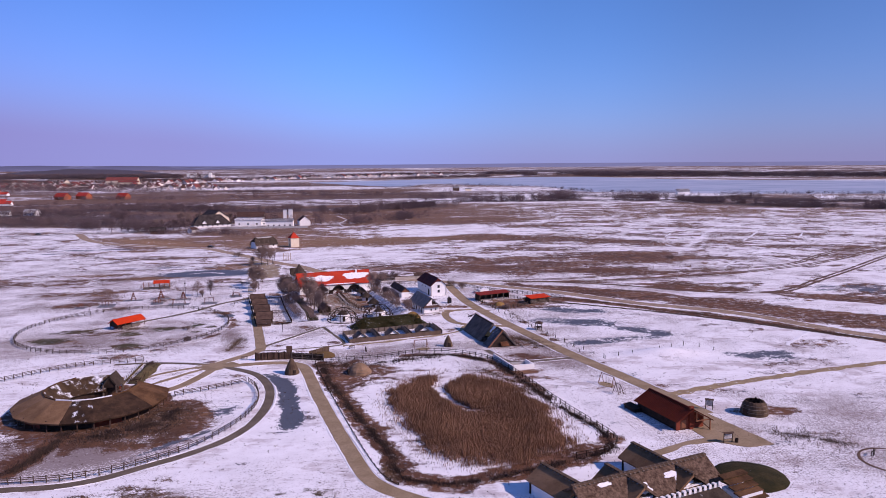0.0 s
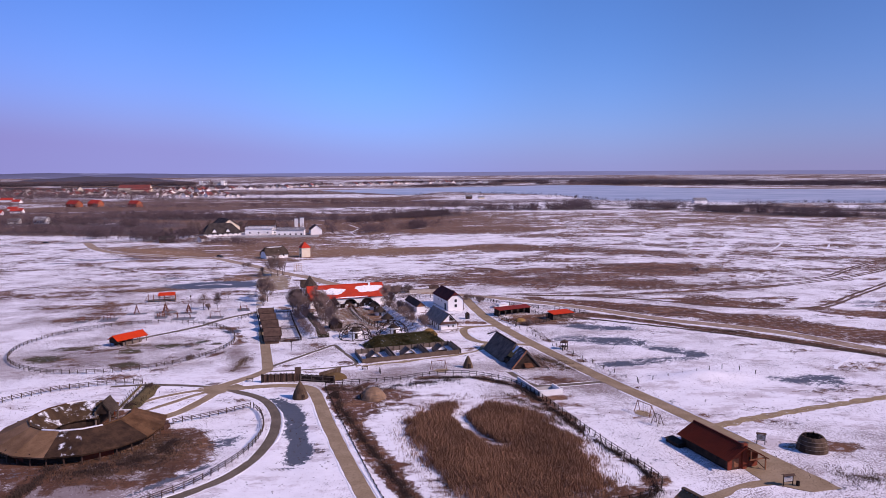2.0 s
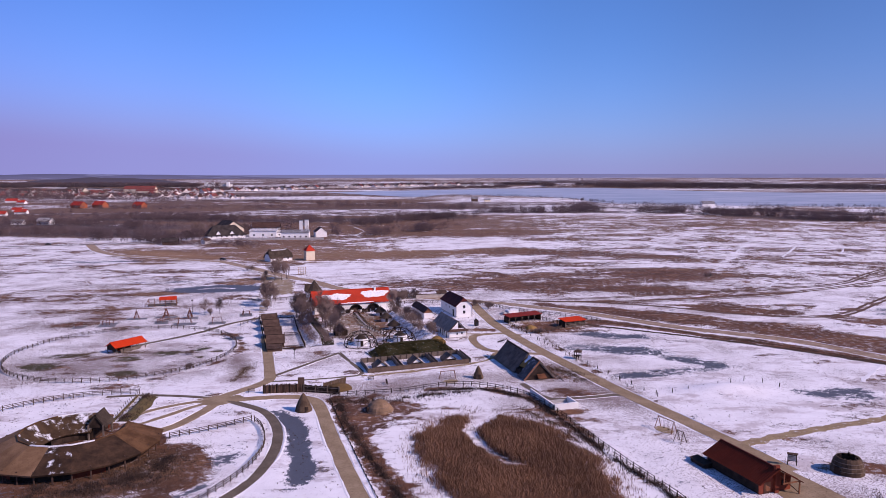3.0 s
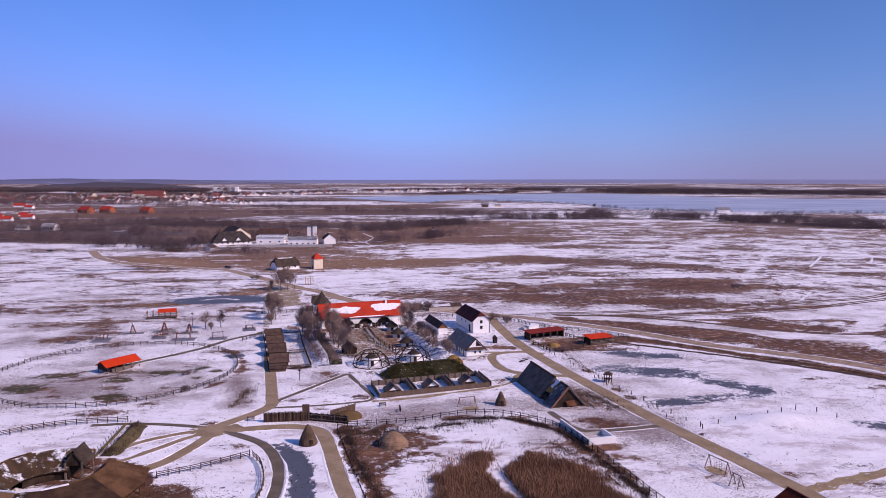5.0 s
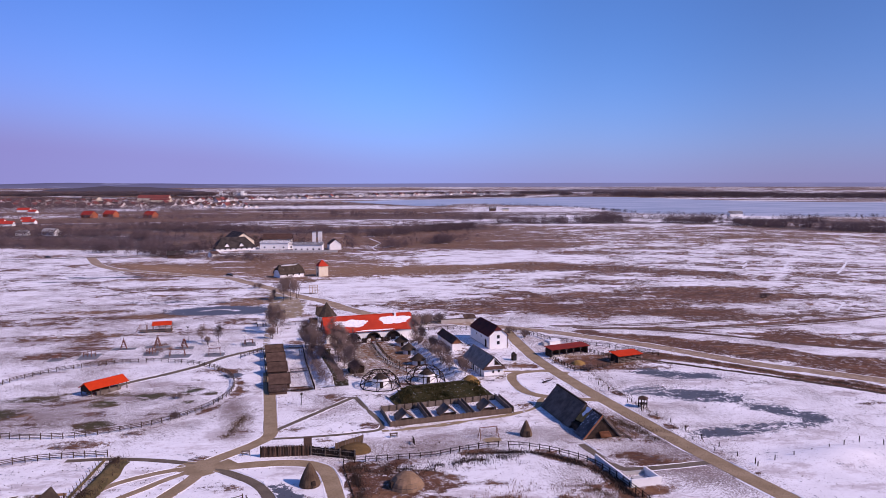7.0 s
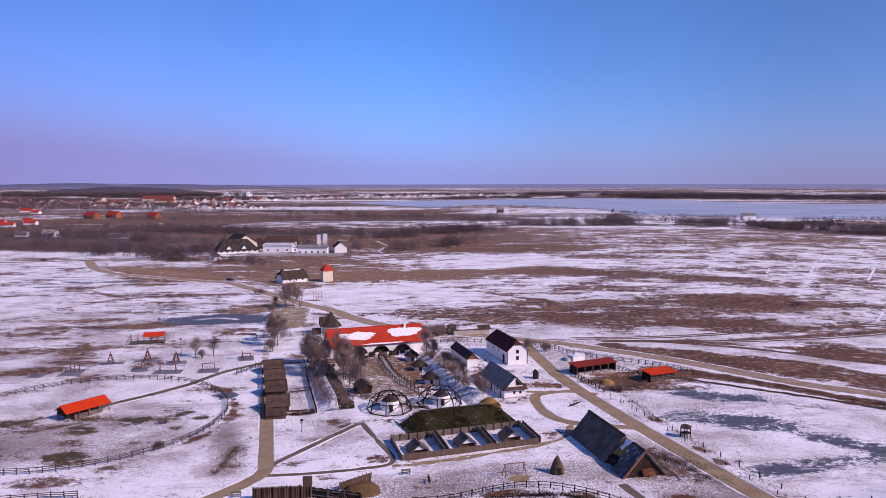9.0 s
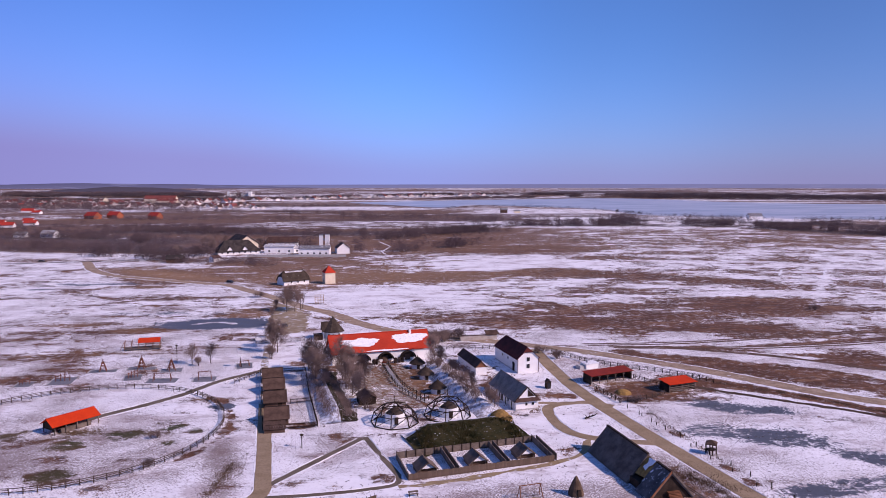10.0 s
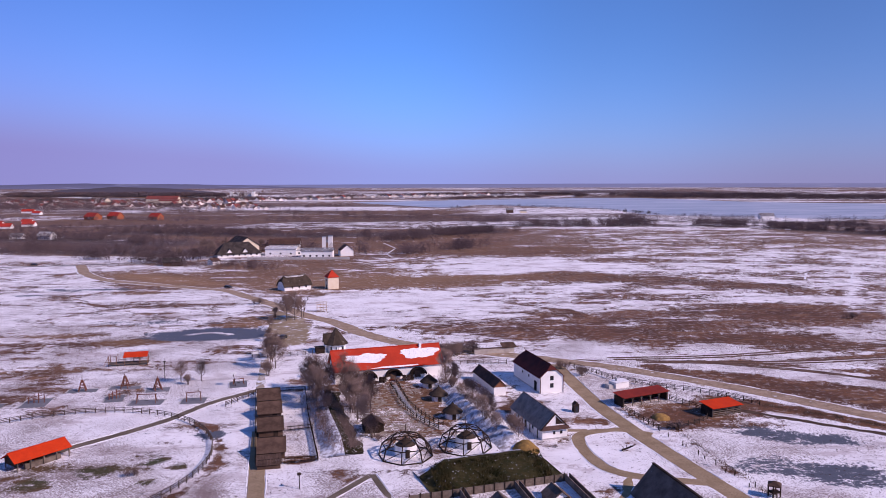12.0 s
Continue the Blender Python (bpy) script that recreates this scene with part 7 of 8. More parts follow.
TREE_KINDS = [bare_tree_meshes(11, 9.5, .66, 1, 6500), bare_tree_meshes(12, 10.0, .6, 2, 7000), bare_tree_meshes(13, 6.6, .42, 1, 2400), bare_tree_meshes(14, 5.0, .6, 5, 2800), bare_tree_meshes(15, 2.6, 1.3, 12, 2200)]


def tree(name, kind, x, y, z, size, label, group=""):
    root = thing(name, x, y, rng.uniform(0, 360), label, "tree" if "tree" in name else "bush", group, z=z)
    size *= 1.02
    root.scale = (size, size, size * rng.uniform(.95, 1.15))
    for nm, me in zip(("trunk", "crown"), TREE_KINDS[kind]):
        ob = new(nm, me)
        ob.parent = root


BIG = "large leafless tree with a dense brown crown"
for x, y, k, s in ((-27.0, 199, 0, .92), (-24.1, 195, 1, .86), (-23.6, 186, 1, .72), (-21.0, 182, 0, .76), (-17.0, 195.5, 0, .92), (-14.4, 179, 1, .86), (-12.3, 173.5, 0, .86), (-12.8, 184, 1, .84), (-9.6, 181, 0, .78), (-15.6, 188.5, 1, .9), (-24.8, 190, 0, .7), (-21.5, 198.5, 2, 1.0), (-10.6, 168, 2, .9), (-19.5, 175, 3, .8), (-8.2, 161.4, 3, .82)):
    tree("bare_tree", k, x, y, 0.0 if x > -16 or y > 197 else 1.2, s, BIG, "trees by the model village")
for x, y, k, s in ((10.3, 206, 1, .84), (12.2, 199, 0, .8), (9.6, 198, 2, 1.0)):
    tree("young_tree", k, x, y, 0.6, s * .80, "leafless tree at the head of the snowy bank", "trees on the east bank")
for k in range(11):
    u = k / 10
    for o in (-1.5, 1.7):
        if rng.random() < 0.86:
            tree("young_tree", 2 if rng.random() < .6 else 3, 13.0 + 8.4 * u + o + rng.uniform(-.4, .4), 192 - 36 * u + rng.uniform(-1, 1), 1.3, rng.uniform(.50, .68), "slim young leafless tree on the snowy bank", "trees on the east bank")
for x, y, k, s in ((-46.3, 302, 0, 1.0), (-49.6, 301, 1, .95), (-44.0, 306, 1, .8)):
    tree("bare_tree", k, x, y, 0.0, s, "tall leafless tree by the parking ground", "parking trees")
for x, y, k, s in ((-40.3, 223.5, 0, .95), (-43.0, 231, 1, .8), (-41.0, 215, 3, .8)):
    tree("bare_tree", k, x, y, 0.0, s, "leafless tree beside the north path", "path trees")
for x, y, k, s in ((-64.0, 209, 2, .95), (-58.8, 210.5, 2, .85), (-61.5, 207, 3, .5)):
    tree("young_tree", k, x, y, 0.0, s, "small spreading leafless tree at the playground", "playground trees")
for x, y, s in ((-6.9, 160.0, .3), (182, 292, .7), (11, 235, .9), (14, 238, 1.0), (17, 240, .9), (9, 239, .8), (20.5, 240.5, .7), (46, 216, .6), (50, 209, .6), (-70, 343, .8), (60, 163, .5), (-6.6, 206, .3), (-3.5, 206.6, .25), (-1.0, 207.2, .3), (-12, 204.5, .35)):
    tree("bare_bush", 4, x, y, gz(x, y), s * 1.3, "dense leafless brown winter bush", "bushes")
for x, y, k, s in ((-152, 577, 0, 1.1), (-160, 590, 1, 1.2), (-147, 600, 0, 1.2), (-168, 548, 1, .8), (-120, 610, 1, 1.0), (-176, 560, 0, .8)):
    tree("bare_tree", k, x, y, 0.0, s, "large leafless tree beside the farm hall", "farm trees")
for x, y, k, s in ((-56, 312, 3, .6), (-54.5, 302, 3, .5), (-53, 286, 2, .6), (-51, 272, 3, .55), (-49.5, 262, 2, .6), (-47, 248, 3, .7), (-45, 240, 2, .9), (-43.5, 236, 3, .8)):
    tree("young_tree", k, x, y, 0.0, s, "thin leafless tree in the row beside the parking ground", "row of thin trees")
for x, y in ((-53.5, 143), (-49, 127)):
    tree("bare_bush", 4, x, y, 0.0, .5, "low dark shrub in the paddock", "bushes")

# ---- the reed bed ----
# snowy channel through the reeds: x, y, half its width
CHANNEL = [(31.5, 87, 6.0), (30.0, 80.5, 4.2), (27.2, 73.2, 2.7), (24.3, 67.4, 1.6), (25.3, 60.8, 1.4), (27.3, 54.6, 1.3), (29.6, 50.2, 1.2), (32.4, 49.0, 0.9)]


def in_reeds(x, y):
    """How far inside the reed bed a spot lies; ragged edge, with a bare snowy inlet."""
    u, v = (x - 30.2), (y - 50.0)
    c, s = math.cos(radians(11)), math.sin(radians(11))
    a, b = u * c + v * s, -u * s + v * c
    w = 17.2 - (0.012 * (b - 10) ** 2 if b > 10 else 0)
    w = max(w, 1.0)
    d = 1 - (abs(a) / w) ** 2.8 - (abs(b) / 29.5) ** 3.0
    n1 = noise.noise(Vector((x * .16, y * .16, 3.0)))
    d += 0.38 * n1 + 0.22 * noise.noise(Vector((x * .6, y * .6, 9.0)))
    inlet = 9.0
    for (x0, y0, w0), (x1, y1, w1) in zip(CHANNEL, CHANNEL[1:]):
        t = min(max(((x - x0) * (x1 - x0) + (y - y0) * (y1 - y0)) / ((x1 - x0) ** 2 + (y1 - y0) ** 2), 0), 1)
        inlet = min(inlet, math.hypot(x - x0 - t * (x1 - x0), y - y0 - t * (y1 - y0)) / (w0 + t * (w1 - w0)))
    return min(d, (inlet - 0.85) * 0.9 + 0.55 * n1 + 0.45 * noise.noise(Vector((x * .45, y * .45, 7.0))) + 0.3 * noise.noise(Vector((x * 1.2, y * 1.2, 2.0))))


reed = Geo()
r_ = random.Random(5)
count = 0
while count < 95000:
    x, y = r_.uniform(7, 51), r_.uniform(16, 86)
    d = in_reeds(x, y)
    if d <= -0.7 or r_.random() > (0.13 * (1 + d / 0.7) if d < 0 else min(1, 0.16 + d * 2.4)):
        continue
    count += 1
    h = (0.5 if d < 0 else 0.7 + 0.8 * min(1, d * 2.2)) * r_.uniform(.65, 1.2) * (1 + 0.3 * noise.noise(Vector((x * .25, y * .25, 0))))
    a = r_.uniform(0, 6.28)
    w_ = r_.uniform(.02, .038)
    wx, wy = w_ * math.cos(a), w_ * math.sin(a)
    lx, ly = r_.uniform(-.4, .25) * h, r_.uniform(-.3, .3) * h
    n_ = len(reed.v)
    reed.v += [(x - wx, y - wy, -0.05), (x + wx, y + wy, -0.05), (x + lx * .5 + wx * .8, y + ly * .5 + wy * .8, h * .62), (x + lx * .5 - wx * .8, y + ly * .5 - wy * .8, h * .62), (x + lx, y + ly, h)]
    reed.f += [(n_, n_ + 1, n_ + 2, n_ + 3), (n_ + 3, n_ + 2, n_ + 4)]
single("reed_bed", reed, REED, "dense bed of dry brown reeds in the snow", "reeds", kind="stuff")


def scatter_blades(name, label, material, spots, seed, hmin, hmax, lean=.5, width=.05):
    """Thin dead stalks and twigs at the given spots."""
    g, r = Geo(), random.Random(seed)
    for x, y, z0, k in spots:
        h = r.uniform(hmin, hmax) * k
        a = r.uniform(0, 6.28)
        lx, ly = r.uniform(-lean, lean) * h, r.uniform(-lean, lean) * h
        wx, wy = width * math.cos(a), width * math.sin(a)
        g.face([(x - wx, y - wy, z0 - .03), (x + wx, y + wy, z0 - .03), (x + lx, y + ly, z0 + h)])
    return single(name, g, material, label, "scrub", kind="stuff")


def along(pts, width, n_, seed, z=0.0):
    r, line = random.Random(seed), smooth_line(pts, .5)
    out = []
    while len(out) < n_:
        p = r.choice(line)
        o = r.gauss(0, width * .5)
        a = r.uniform(0, 6.28)
        x, y = p.x + o * math.cos(a), p.y + o * math.sin(a)
        if noise.noise(Vector((x * .35, y * .35, seed))) > r.uniform(-.5, .35):
            out.append((x, y, z, 1.0))
    return out


scatter_blades("pond_scrub", "dark dead weeds on the banks of the reed bed", SCRUB, along([(-5.5, 94), (-2.4, 77), (1, 64), (5.7, 47), (10.5, 31), (12, 21), (15, 16), (25, 14.6), (43, 20.5), (53, 25), (55, 31), (53.5, 40), (50, 52), (47.5, 66), (44.5, 80), (41, 90), (32, 98.5), (18, 99)], 1.9, 19000, 3) + along([(-4, 93), (6, 92), (16, 95), (28, 97)], 4, 3000, 4) + along([(-55.2, 49), (-55.6, 41.6), (-56.4, 34.7), (-58, 27.5)], 2.2, 3500, 21) + along([(-50, 45), (-40, 50), (-36, 60)], 9, 6500, 7) + along([(-52.6, 82), (-52.3, 92), (-52.8, 101)], 2.5, 1600, 22, 0.45), 3, .2, .6, .6, .06)
scatter_blades("meadow_weeds", "dry weeds standing through the snow", plain("dry_weeds", (0.17, 0.11, 0.07), (0.10, 0.07, 0.05), .95, .3, 2.0, 0), along([(60, 163), (64, 130), (70, 100)], 2, 900, 5) + along([(38, 84), (44, 70), (46, 60)], 5, 2500, 6) + along([(-34, 112), (-33, 128)], 3, 1500, 8) + along([(55, 118), (60, 104)], 7, 3500, 9) + along([(88, 180), (106, 165), (118, 152), (133, 138), (160, 104)], 2.5, 6000, 10) + along([(90, 30), (100, 22)], 8, 2500, 12), 6, .15, .5, .6, .05)
# tufts of dead grass all over the near meadow, off the paths
road_pts = np.array([(p.x, p.y, w / 2 + .25) for line, w in ROADS for p in line[::2]])
tufts = []
r_ = random.Random(18)
while len(tufts) < 70000:
    x, y = r_.uniform(-125, 135), r_.uniform(-12, 250)
    if noise.noise(Vector((x * .05, y * .05, 4))) + .7 * noise.noise(Vector((x * .3, y * .3, 6))) + .5 * noise.noise(Vector((x * 1.3, y * 1.3, 8))) < r_.uniform(-.5, .75):
        continue
    if (np.hypot(road_pts[:, 0] - x, road_pts[:, 1] - y) < road_pts[:, 2]).any():
        continue
    k = r_.uniform(.5, 1.2)
    for _ in range(r_.randint(3, 7)):
        tufts.append((x + r_.gauss(0, .12), y + r_.gauss(0, .12), gz(x, y), k))
scatter_blades("meadow_tufts", "tufts of dead brown grass poking through thin snow", plain("dead_tufts", (0.12, 0.068, 0.04), (0.06, 0.038, 0.025), .95, .3, 2.0, 0), tufts, 19, .08, .26, .8, .045)
slope = []
r_ = random.Random(8)
while len(slope) < 14000:
    u, v = r_.random(), r_.random()
    x, y = 3.4 + 22 * u + 2.0 * v, 138.4 + 6.4 * u - 8.6 * v
    if noise.noise(Vector((x * .7, y * .7, 2))) > r_.uniform(-.6, .2):
        slope.append((x, y, max(0, 2.75 * (1 - v) ** 1.3), 1.0))
scatter_blades("bank_grass", "dark green and brown tufts on the front bank", plain("bank_tufts", (0.026, 0.030, 0.010), (0.075, 0.055, 0.022), .95, .6, 2.0, 0), slope, 15, .15, .5, .6, .07)
scatter_blades("bank_bushes", "frosted twigs and brambles on the earth banks", TWIG, [(x, y, 1.2, 1.0) for x, y, _, _ in along([(-15, 155), (-18, 166), (-22, 183), (-24, 195)], 4, 9000, 13)] + [(x, y, 1.0, 1.0) for x, y, _, _ in along([(-12.2, 154), (-15, 166), (-18.8, 182)], 2.6, 5500, 23)] + [(x, y, .9, 1.0) for x, y, _, _ in along([(22.5, 156), (17, 172), (12.8, 187), (10, 202)], 3.6, 7000, 14)], 9, .4, 1.7, .55, .035)

# ---- hedges and woods ----
def woodland(name, pts, width, n_, hmin, hmax, seed, label, material=None, wide=1.0, base=0.0):
    """Many leafless bushes and small trees in a ragged belt, each a spray of twigs."""
    g, r = Geo(), random.Random(seed)
    line = smooth_line(pts, 4)
    for _ in range(int(n_ * 1.6)):
        p = r.choice(line)
        a, o = r.uniform(0, 6.28), abs(r.gauss(0, width * .5))
        x, y = fold(p.x + o * math.cos(a), p.y + o * math.sin(a))
        if noise.noise(Vector((x * .012, y * .012, seed))) + .5 * noise.noise(Vector((x * .045, y * .045, seed))) < -0.16:
            continue
        h = r.uniform(hmin, hmax) * (1.25 if r.random() < .12 else 1)
        w = h * r.uniform(.4, .7) * wide
        low = base + gz(x, y)
        for _ in range(96 if hmax <= 10 and wide <= 1.2 else 40):
            a, t = r.uniform(0, 6.28), r.uniform(-.75, 1)
            q = w * math.sqrt(max(0.05, 1 - t * t)) * math.sqrt(r.random()) * r.uniform(.8, 1.15)
            c = Vector((x + q * math.cos(a), y + q * math.sin(a), low + h * (.5 + .5 * t * r.uniform(.75, 1.0))))
            e = Vector((r.gauss(0, 1), r.gauss(0, 1), r.gauss(.7, .8))).normalized() * h * r.uniform(.08, .17)
            f = Vector((r.gauss(0, 1), r.gauss(0, 1), r.gauss(0, 1))).normalized() * h * (r.uniform(.012, .03) if wide <= 1.2 else r.uniform(.026, .058)) * wide
            g.face([c - f - e * .5, c + f - e * .5, c + e])
        g.tube((x, y, low - .2), (x, y, low + h * .5), h * .02, h * .01, 3, False)
    return single(name, g, material or TWIG_FAR, label, "woodland", kind="stuff")


W1, W2 = "dark leafless thicket", "belt of leafless trees"
woodland("thicket", [(-620, 640), (-480, 640), (-345, 640), (-310, 630), (-250, 610), (-195, 600)], 36, 470, 4, 8, 21, W1)
woodland("thicket", [(-640, 740), (-480, 760), (-380, 770), (-300, 740), (-240, 690)], 80, 520, 4, 9, 22, W1)
woodland("thicket", [(-330, 860), (-250, 840), (-160, 820), (-90, 790), (-20, 800), (40, 800), (90, 850)], 55, 640, 4, 9, 23, W1)
woodland("tree_belt", [(-40, 690), (0, 730), (50, 790), (110, 880)], 26, 260, 4, 8, 24, W2)
woodland("tree_belt", [(110, 985), (170, 960), (230, 950), (300, 965), (360, 960), (440, 940), (480, 860), (520, 780), (600, 690), (760, 600), (1000, 480)], 36, 1150, 5, 10, 25, W2)
woodland("tree_belt", [(350, 1090), (450, 1060), (560, 1000), (650, 860), (800, 740), (1100, 600)], 46, 700, 5, 11, 26, W2)
woodland("tree_belt", [(90, 1080), (160, 1060), (300, 1010), (360, 1140)], 40, 240, 6, 12, 27, W2)
woodland("tree_belt", [(-520, 1480), (-300, 1440), (-160, 1330), (-60, 1200), (70, 1180)], 70, 420, 6, 11, 28, W2)
woodland("tree_belt", [(-900, 1600), (-650, 1620), (-480, 1560)], 80, 300, 6, 12, 29, W2)
woodland("hedge", [(-170, 520), (-140, 500), (-110, 505), (-95, 470), (-75, 440)], 18, 130, 2.5, 5, 30, "brown leafless hedge")
woodland("hedge", [(-235, 560), (-200, 545), (-175, 530), (-150, 560)], 16, 110, 4, 9, 31, "leafless garden trees")
woodland("hedge", [(-150, 610), (-100, 620), (-30, 600), (10, 590), (60, 640)], 24, 190, 5, 10, 32, "leafless trees behind the farm")
woodland("hedge", [(10, 236), (15, 239), (21, 241)], 2.5, 26, 2.5, 4.5, 33, "dense brown hedge")
woodland("hedge", [(-900, 1250), (-600, 1190), (-350, 1130), (-150, 1150)], 40, 220, 4, 8, 51, "ragged field hedge", None, 1.3)
woodland("hedge", [(-1000, 1750), (-700, 1650), (-400, 1700), (-150, 1850)], 80, 380, 5, 10, 52, "ragged field hedge", None, 1.5)
woodland("hedge", [(-620, 880), (-420, 930), (-260, 960)], 50, 130, 3, 7, 53, "ragged field hedge", None, 1.2)
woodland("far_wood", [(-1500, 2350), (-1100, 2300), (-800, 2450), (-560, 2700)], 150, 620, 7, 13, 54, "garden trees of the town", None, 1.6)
woodland("meadow_bush", [(60, 700), (150, 660), (240, 640), (330, 640)], 60, 46, 2, 4.5, 34, "scattered leafless bushes")
woodland("far_wood", [(-2000, 3700), (-1500, 3600), (-1050, 3500), (-800, 3500)], 170, 1100, 12, 17, 35, "far leafless forest", None, 2.2)
for k in range(4):
    woodland("far_wood", [(900 + 90 * k, 3100 + 150 * k), (1400 + 90 * k, 2650 + 150 * k), (1900 + 90 * k, 2300 + 160 * k), (2600 + 120 * k, 1950 + 160 * k)], 120, 520, 8, 13, 36 + 20 * k, "far leafless forest", None, 2.2)
woodland("far_wood", [(150, 2620), (330, 2900), (560, 3000), (850, 3350)], 60, 380, 7, 12, 37, "far leafless forest", None, 2.2)
woodland("far_wood", [(100, 3600), (600, 3900), (1200, 3700), (1900, 3200)], 70, 600, 8, 12, 38, "far leafless forest", None, 3.0)
woodland("far_wood", [(-700, 2760), (-350, 3060), (-50, 3460), (300, 3860)], 110, 420, 8, 14, 39, "garden trees of the far village", None, 1.6)
woodland("far_wood", [(-1300, 2050), (-900, 1900), (-650, 2050)], 160, 900, 8, 14, 40, "garden trees of the town")
woodland("far_wood", [(-1250, 1720), (-950, 1740), (-680, 1800), (-520, 1900)], 90, 420, 6, 12, 43, "garden trees before the town", None, 1.6)
woodland("far_wood", [(-900, 2560), (-650, 2500), (-500, 2640), (-350, 2900)], 80, 260, 6, 11, 44, "garden trees of the far village", None, 1.6)
woodland("reed_fringe", [(105, 1690), (250, 1850), (400, 1660), (440, 1400), (470, 1250), (620, 1120), (800, 1070), (1000, 1000)], 26, 330, 3, 6, 41, "brown reed fringe of the lake", SCRUB)

# ---- frozen lake ----
lake = Geo()
near = smooth_line([(-160, 2230), (0, 1900), (104, 1730), (200, 1950), (320, 1816), (405, 1690), (450, 1560), (440, 1310), (510, 1225), (635, 1140), (790, 1085), (1000, 1020), (1500, 860), (2400, 560)], 30)
back = smooth_line([(-160, 2260), (150, 2500), (490, 2710), (860, 2960), (960, 2700), (1000, 2430), (1096, 2140), (1350, 1925), (1800, 1700), (2600, 1300)], 30)
ring = near + back[::-1]
lake.prism([(p.x + 8 * noise.noise(Vector((p.x * .02, p.y * .02, 1))), p.y + 14 * noise.noise(Vector((p.x * .02, p.y * .02, 2)))) for p in ring], "z", -0.5, 0.35)


def lake_material():
    m, n, l, bsdf = nodes_of("frozen_lake")
    co = n.new("ShaderNodeTexCoord").outputs["Object"]
    a = noise_node(n, l, co, 0.012, 5, 0.6, (0.35, 1.4, 1))
    b = noise_node(n, l, co, 0.05, 4, 0.6, (0.4, 1.6, 1))
    f = calc(n, l, "ADD", calc(n, l, "MULTIPLY", a, 0.7), calc(n, l, "MULTIPLY", b, 0.3))
    l.new(mixc(n, l, ramp(n, l, f, 0.42, 0.58), (0.30, 0.35, 0.42), (0.50, 0.51, 0.57)), bsdf.inputs["Base Color"])
    bsdf.inputs["Roughness"].default_value = 0.45
    return m


single("lake", lake, lake_material(), "wide frozen lake under thin snow", "lake", kind="structure")

# ---- hills on the horizon ----
def hills(name, dist, a0, a1, base, amp, seed, col, deep=160):
    g = Geo()
    n_ = 220
    for i in range(n_ + 1):
        a = radians(a0 + (a1 - a0) * i / n_)
        e = math.sin(math.pi * i / n_) ** 0.7 if a1 - a0 < 300 else 1
        h = -8 + (base + 8) * e + amp * noise.noise(Vector((i * .045, seed, 0))) + amp * .25 * noise.noise(Vector((i * .15, seed + 5, 0)))
        for d, z in ((dist - deep, -2), (dist - deep * .45, h * .5), (dist, h), (dist + 90, -2)):
            g.v.append((d * math.sin(a), d * math.cos(a), z))
    for i in range(n_):
        b = 4 * i
        g.f += [(b + c, b + c + 4, b + c + 5, b + c + 1) for c in range(3)]
    m, n, l, bsdf = nodes_of(name + "_cover")
    co = n.new("ShaderNodeTexCoord").outputs["Object"]
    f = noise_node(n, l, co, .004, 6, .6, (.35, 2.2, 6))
    # blue-grey tones: distance haze is painted into the hills' colour
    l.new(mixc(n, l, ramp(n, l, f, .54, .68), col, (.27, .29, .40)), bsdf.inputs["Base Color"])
    bsdf.inputs["Roughness"].default_value = .95
    return single(name, g, m, "low hills on the horizon with distance haze painted into their colour", "hills", kind="structure", smooth=True)


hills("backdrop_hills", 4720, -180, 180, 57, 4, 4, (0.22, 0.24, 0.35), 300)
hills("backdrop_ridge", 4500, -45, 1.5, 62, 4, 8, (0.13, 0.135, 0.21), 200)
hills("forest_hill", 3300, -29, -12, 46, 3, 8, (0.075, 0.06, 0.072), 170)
# violet-grey wood, with some distance haze painted into its colour
woodland("far_wood", [(3260 * math.sin(radians(a)), 3260 * math.cos(radians(a))) for a in (-27, -24, -20, -16, -14)], 70, 650, 10, 15, 55, "leafless forest on the low hill", plain("hazed_hill_wood", (0.10, 0.078, 0.088), (0.145, 0.112, 0.118), 0.95, 0.02, 0.3, 0.0, vary=0.2), 2.4, 6)

# ---- old house, tower and the farm ----
old = gable_house("thatched_farmhouse", -58.6, 385.5, 40, 8.0, 15.5, 2.6, 7.0, THATCH_DARK, WHITEWASH, "old white farmhouse with a grey snow-capped thatch", "house", 0.8, 0.5, 0.35, clip=2.6)
old.matrix_basis = pose(-53.6, 396.0, 0, 0, 0, 90 + 36)
part("snow_patch", Geo().slab([(-0.8, 3, 7.0), (0.8, 3, 7.0), (0.8, 13, 7.0), (-0.8, 13, 7.0)], 0.25).slab([(-0.5, 2, 7.35), (0.5, 2, 7.35), (0.5, 13.4, 7.35), (-0.5, 13.4, 7.35)], 0.12), SNOW_PILE, old)
for yy in (3, 7, 11):
    window(old, 4.0, yy, 1.0, 0.9, 1.1, 1), window(old, -4.0, yy, 1.0, 0.9, 1.1, -1)
watch = thing("lookout_tower", -40.2, 393, 22, "square cream tower with a red pyramid roof", "tower")
part("wall", Geo().prism([(-2.9, -2.9), (2.9, -2.9), (2.9, 2.9), (-2.9, 2.9)], "z", -0.1, 6.3), PLASTER_CREAM, watch)
part("roof", Geo().lathe([(4.7, 6.2), (4.5, 6.4), (0.05, 10.1)], 4, t0=radians(45), t1=radians(405)), TILE_RED, watch, "red tiled pyramid roof")
window(watch, -2.9, 0, 4.2, 0.7, 0.9, -1), door(watch, -2.9, 0, 1.1, 2.1, -1)


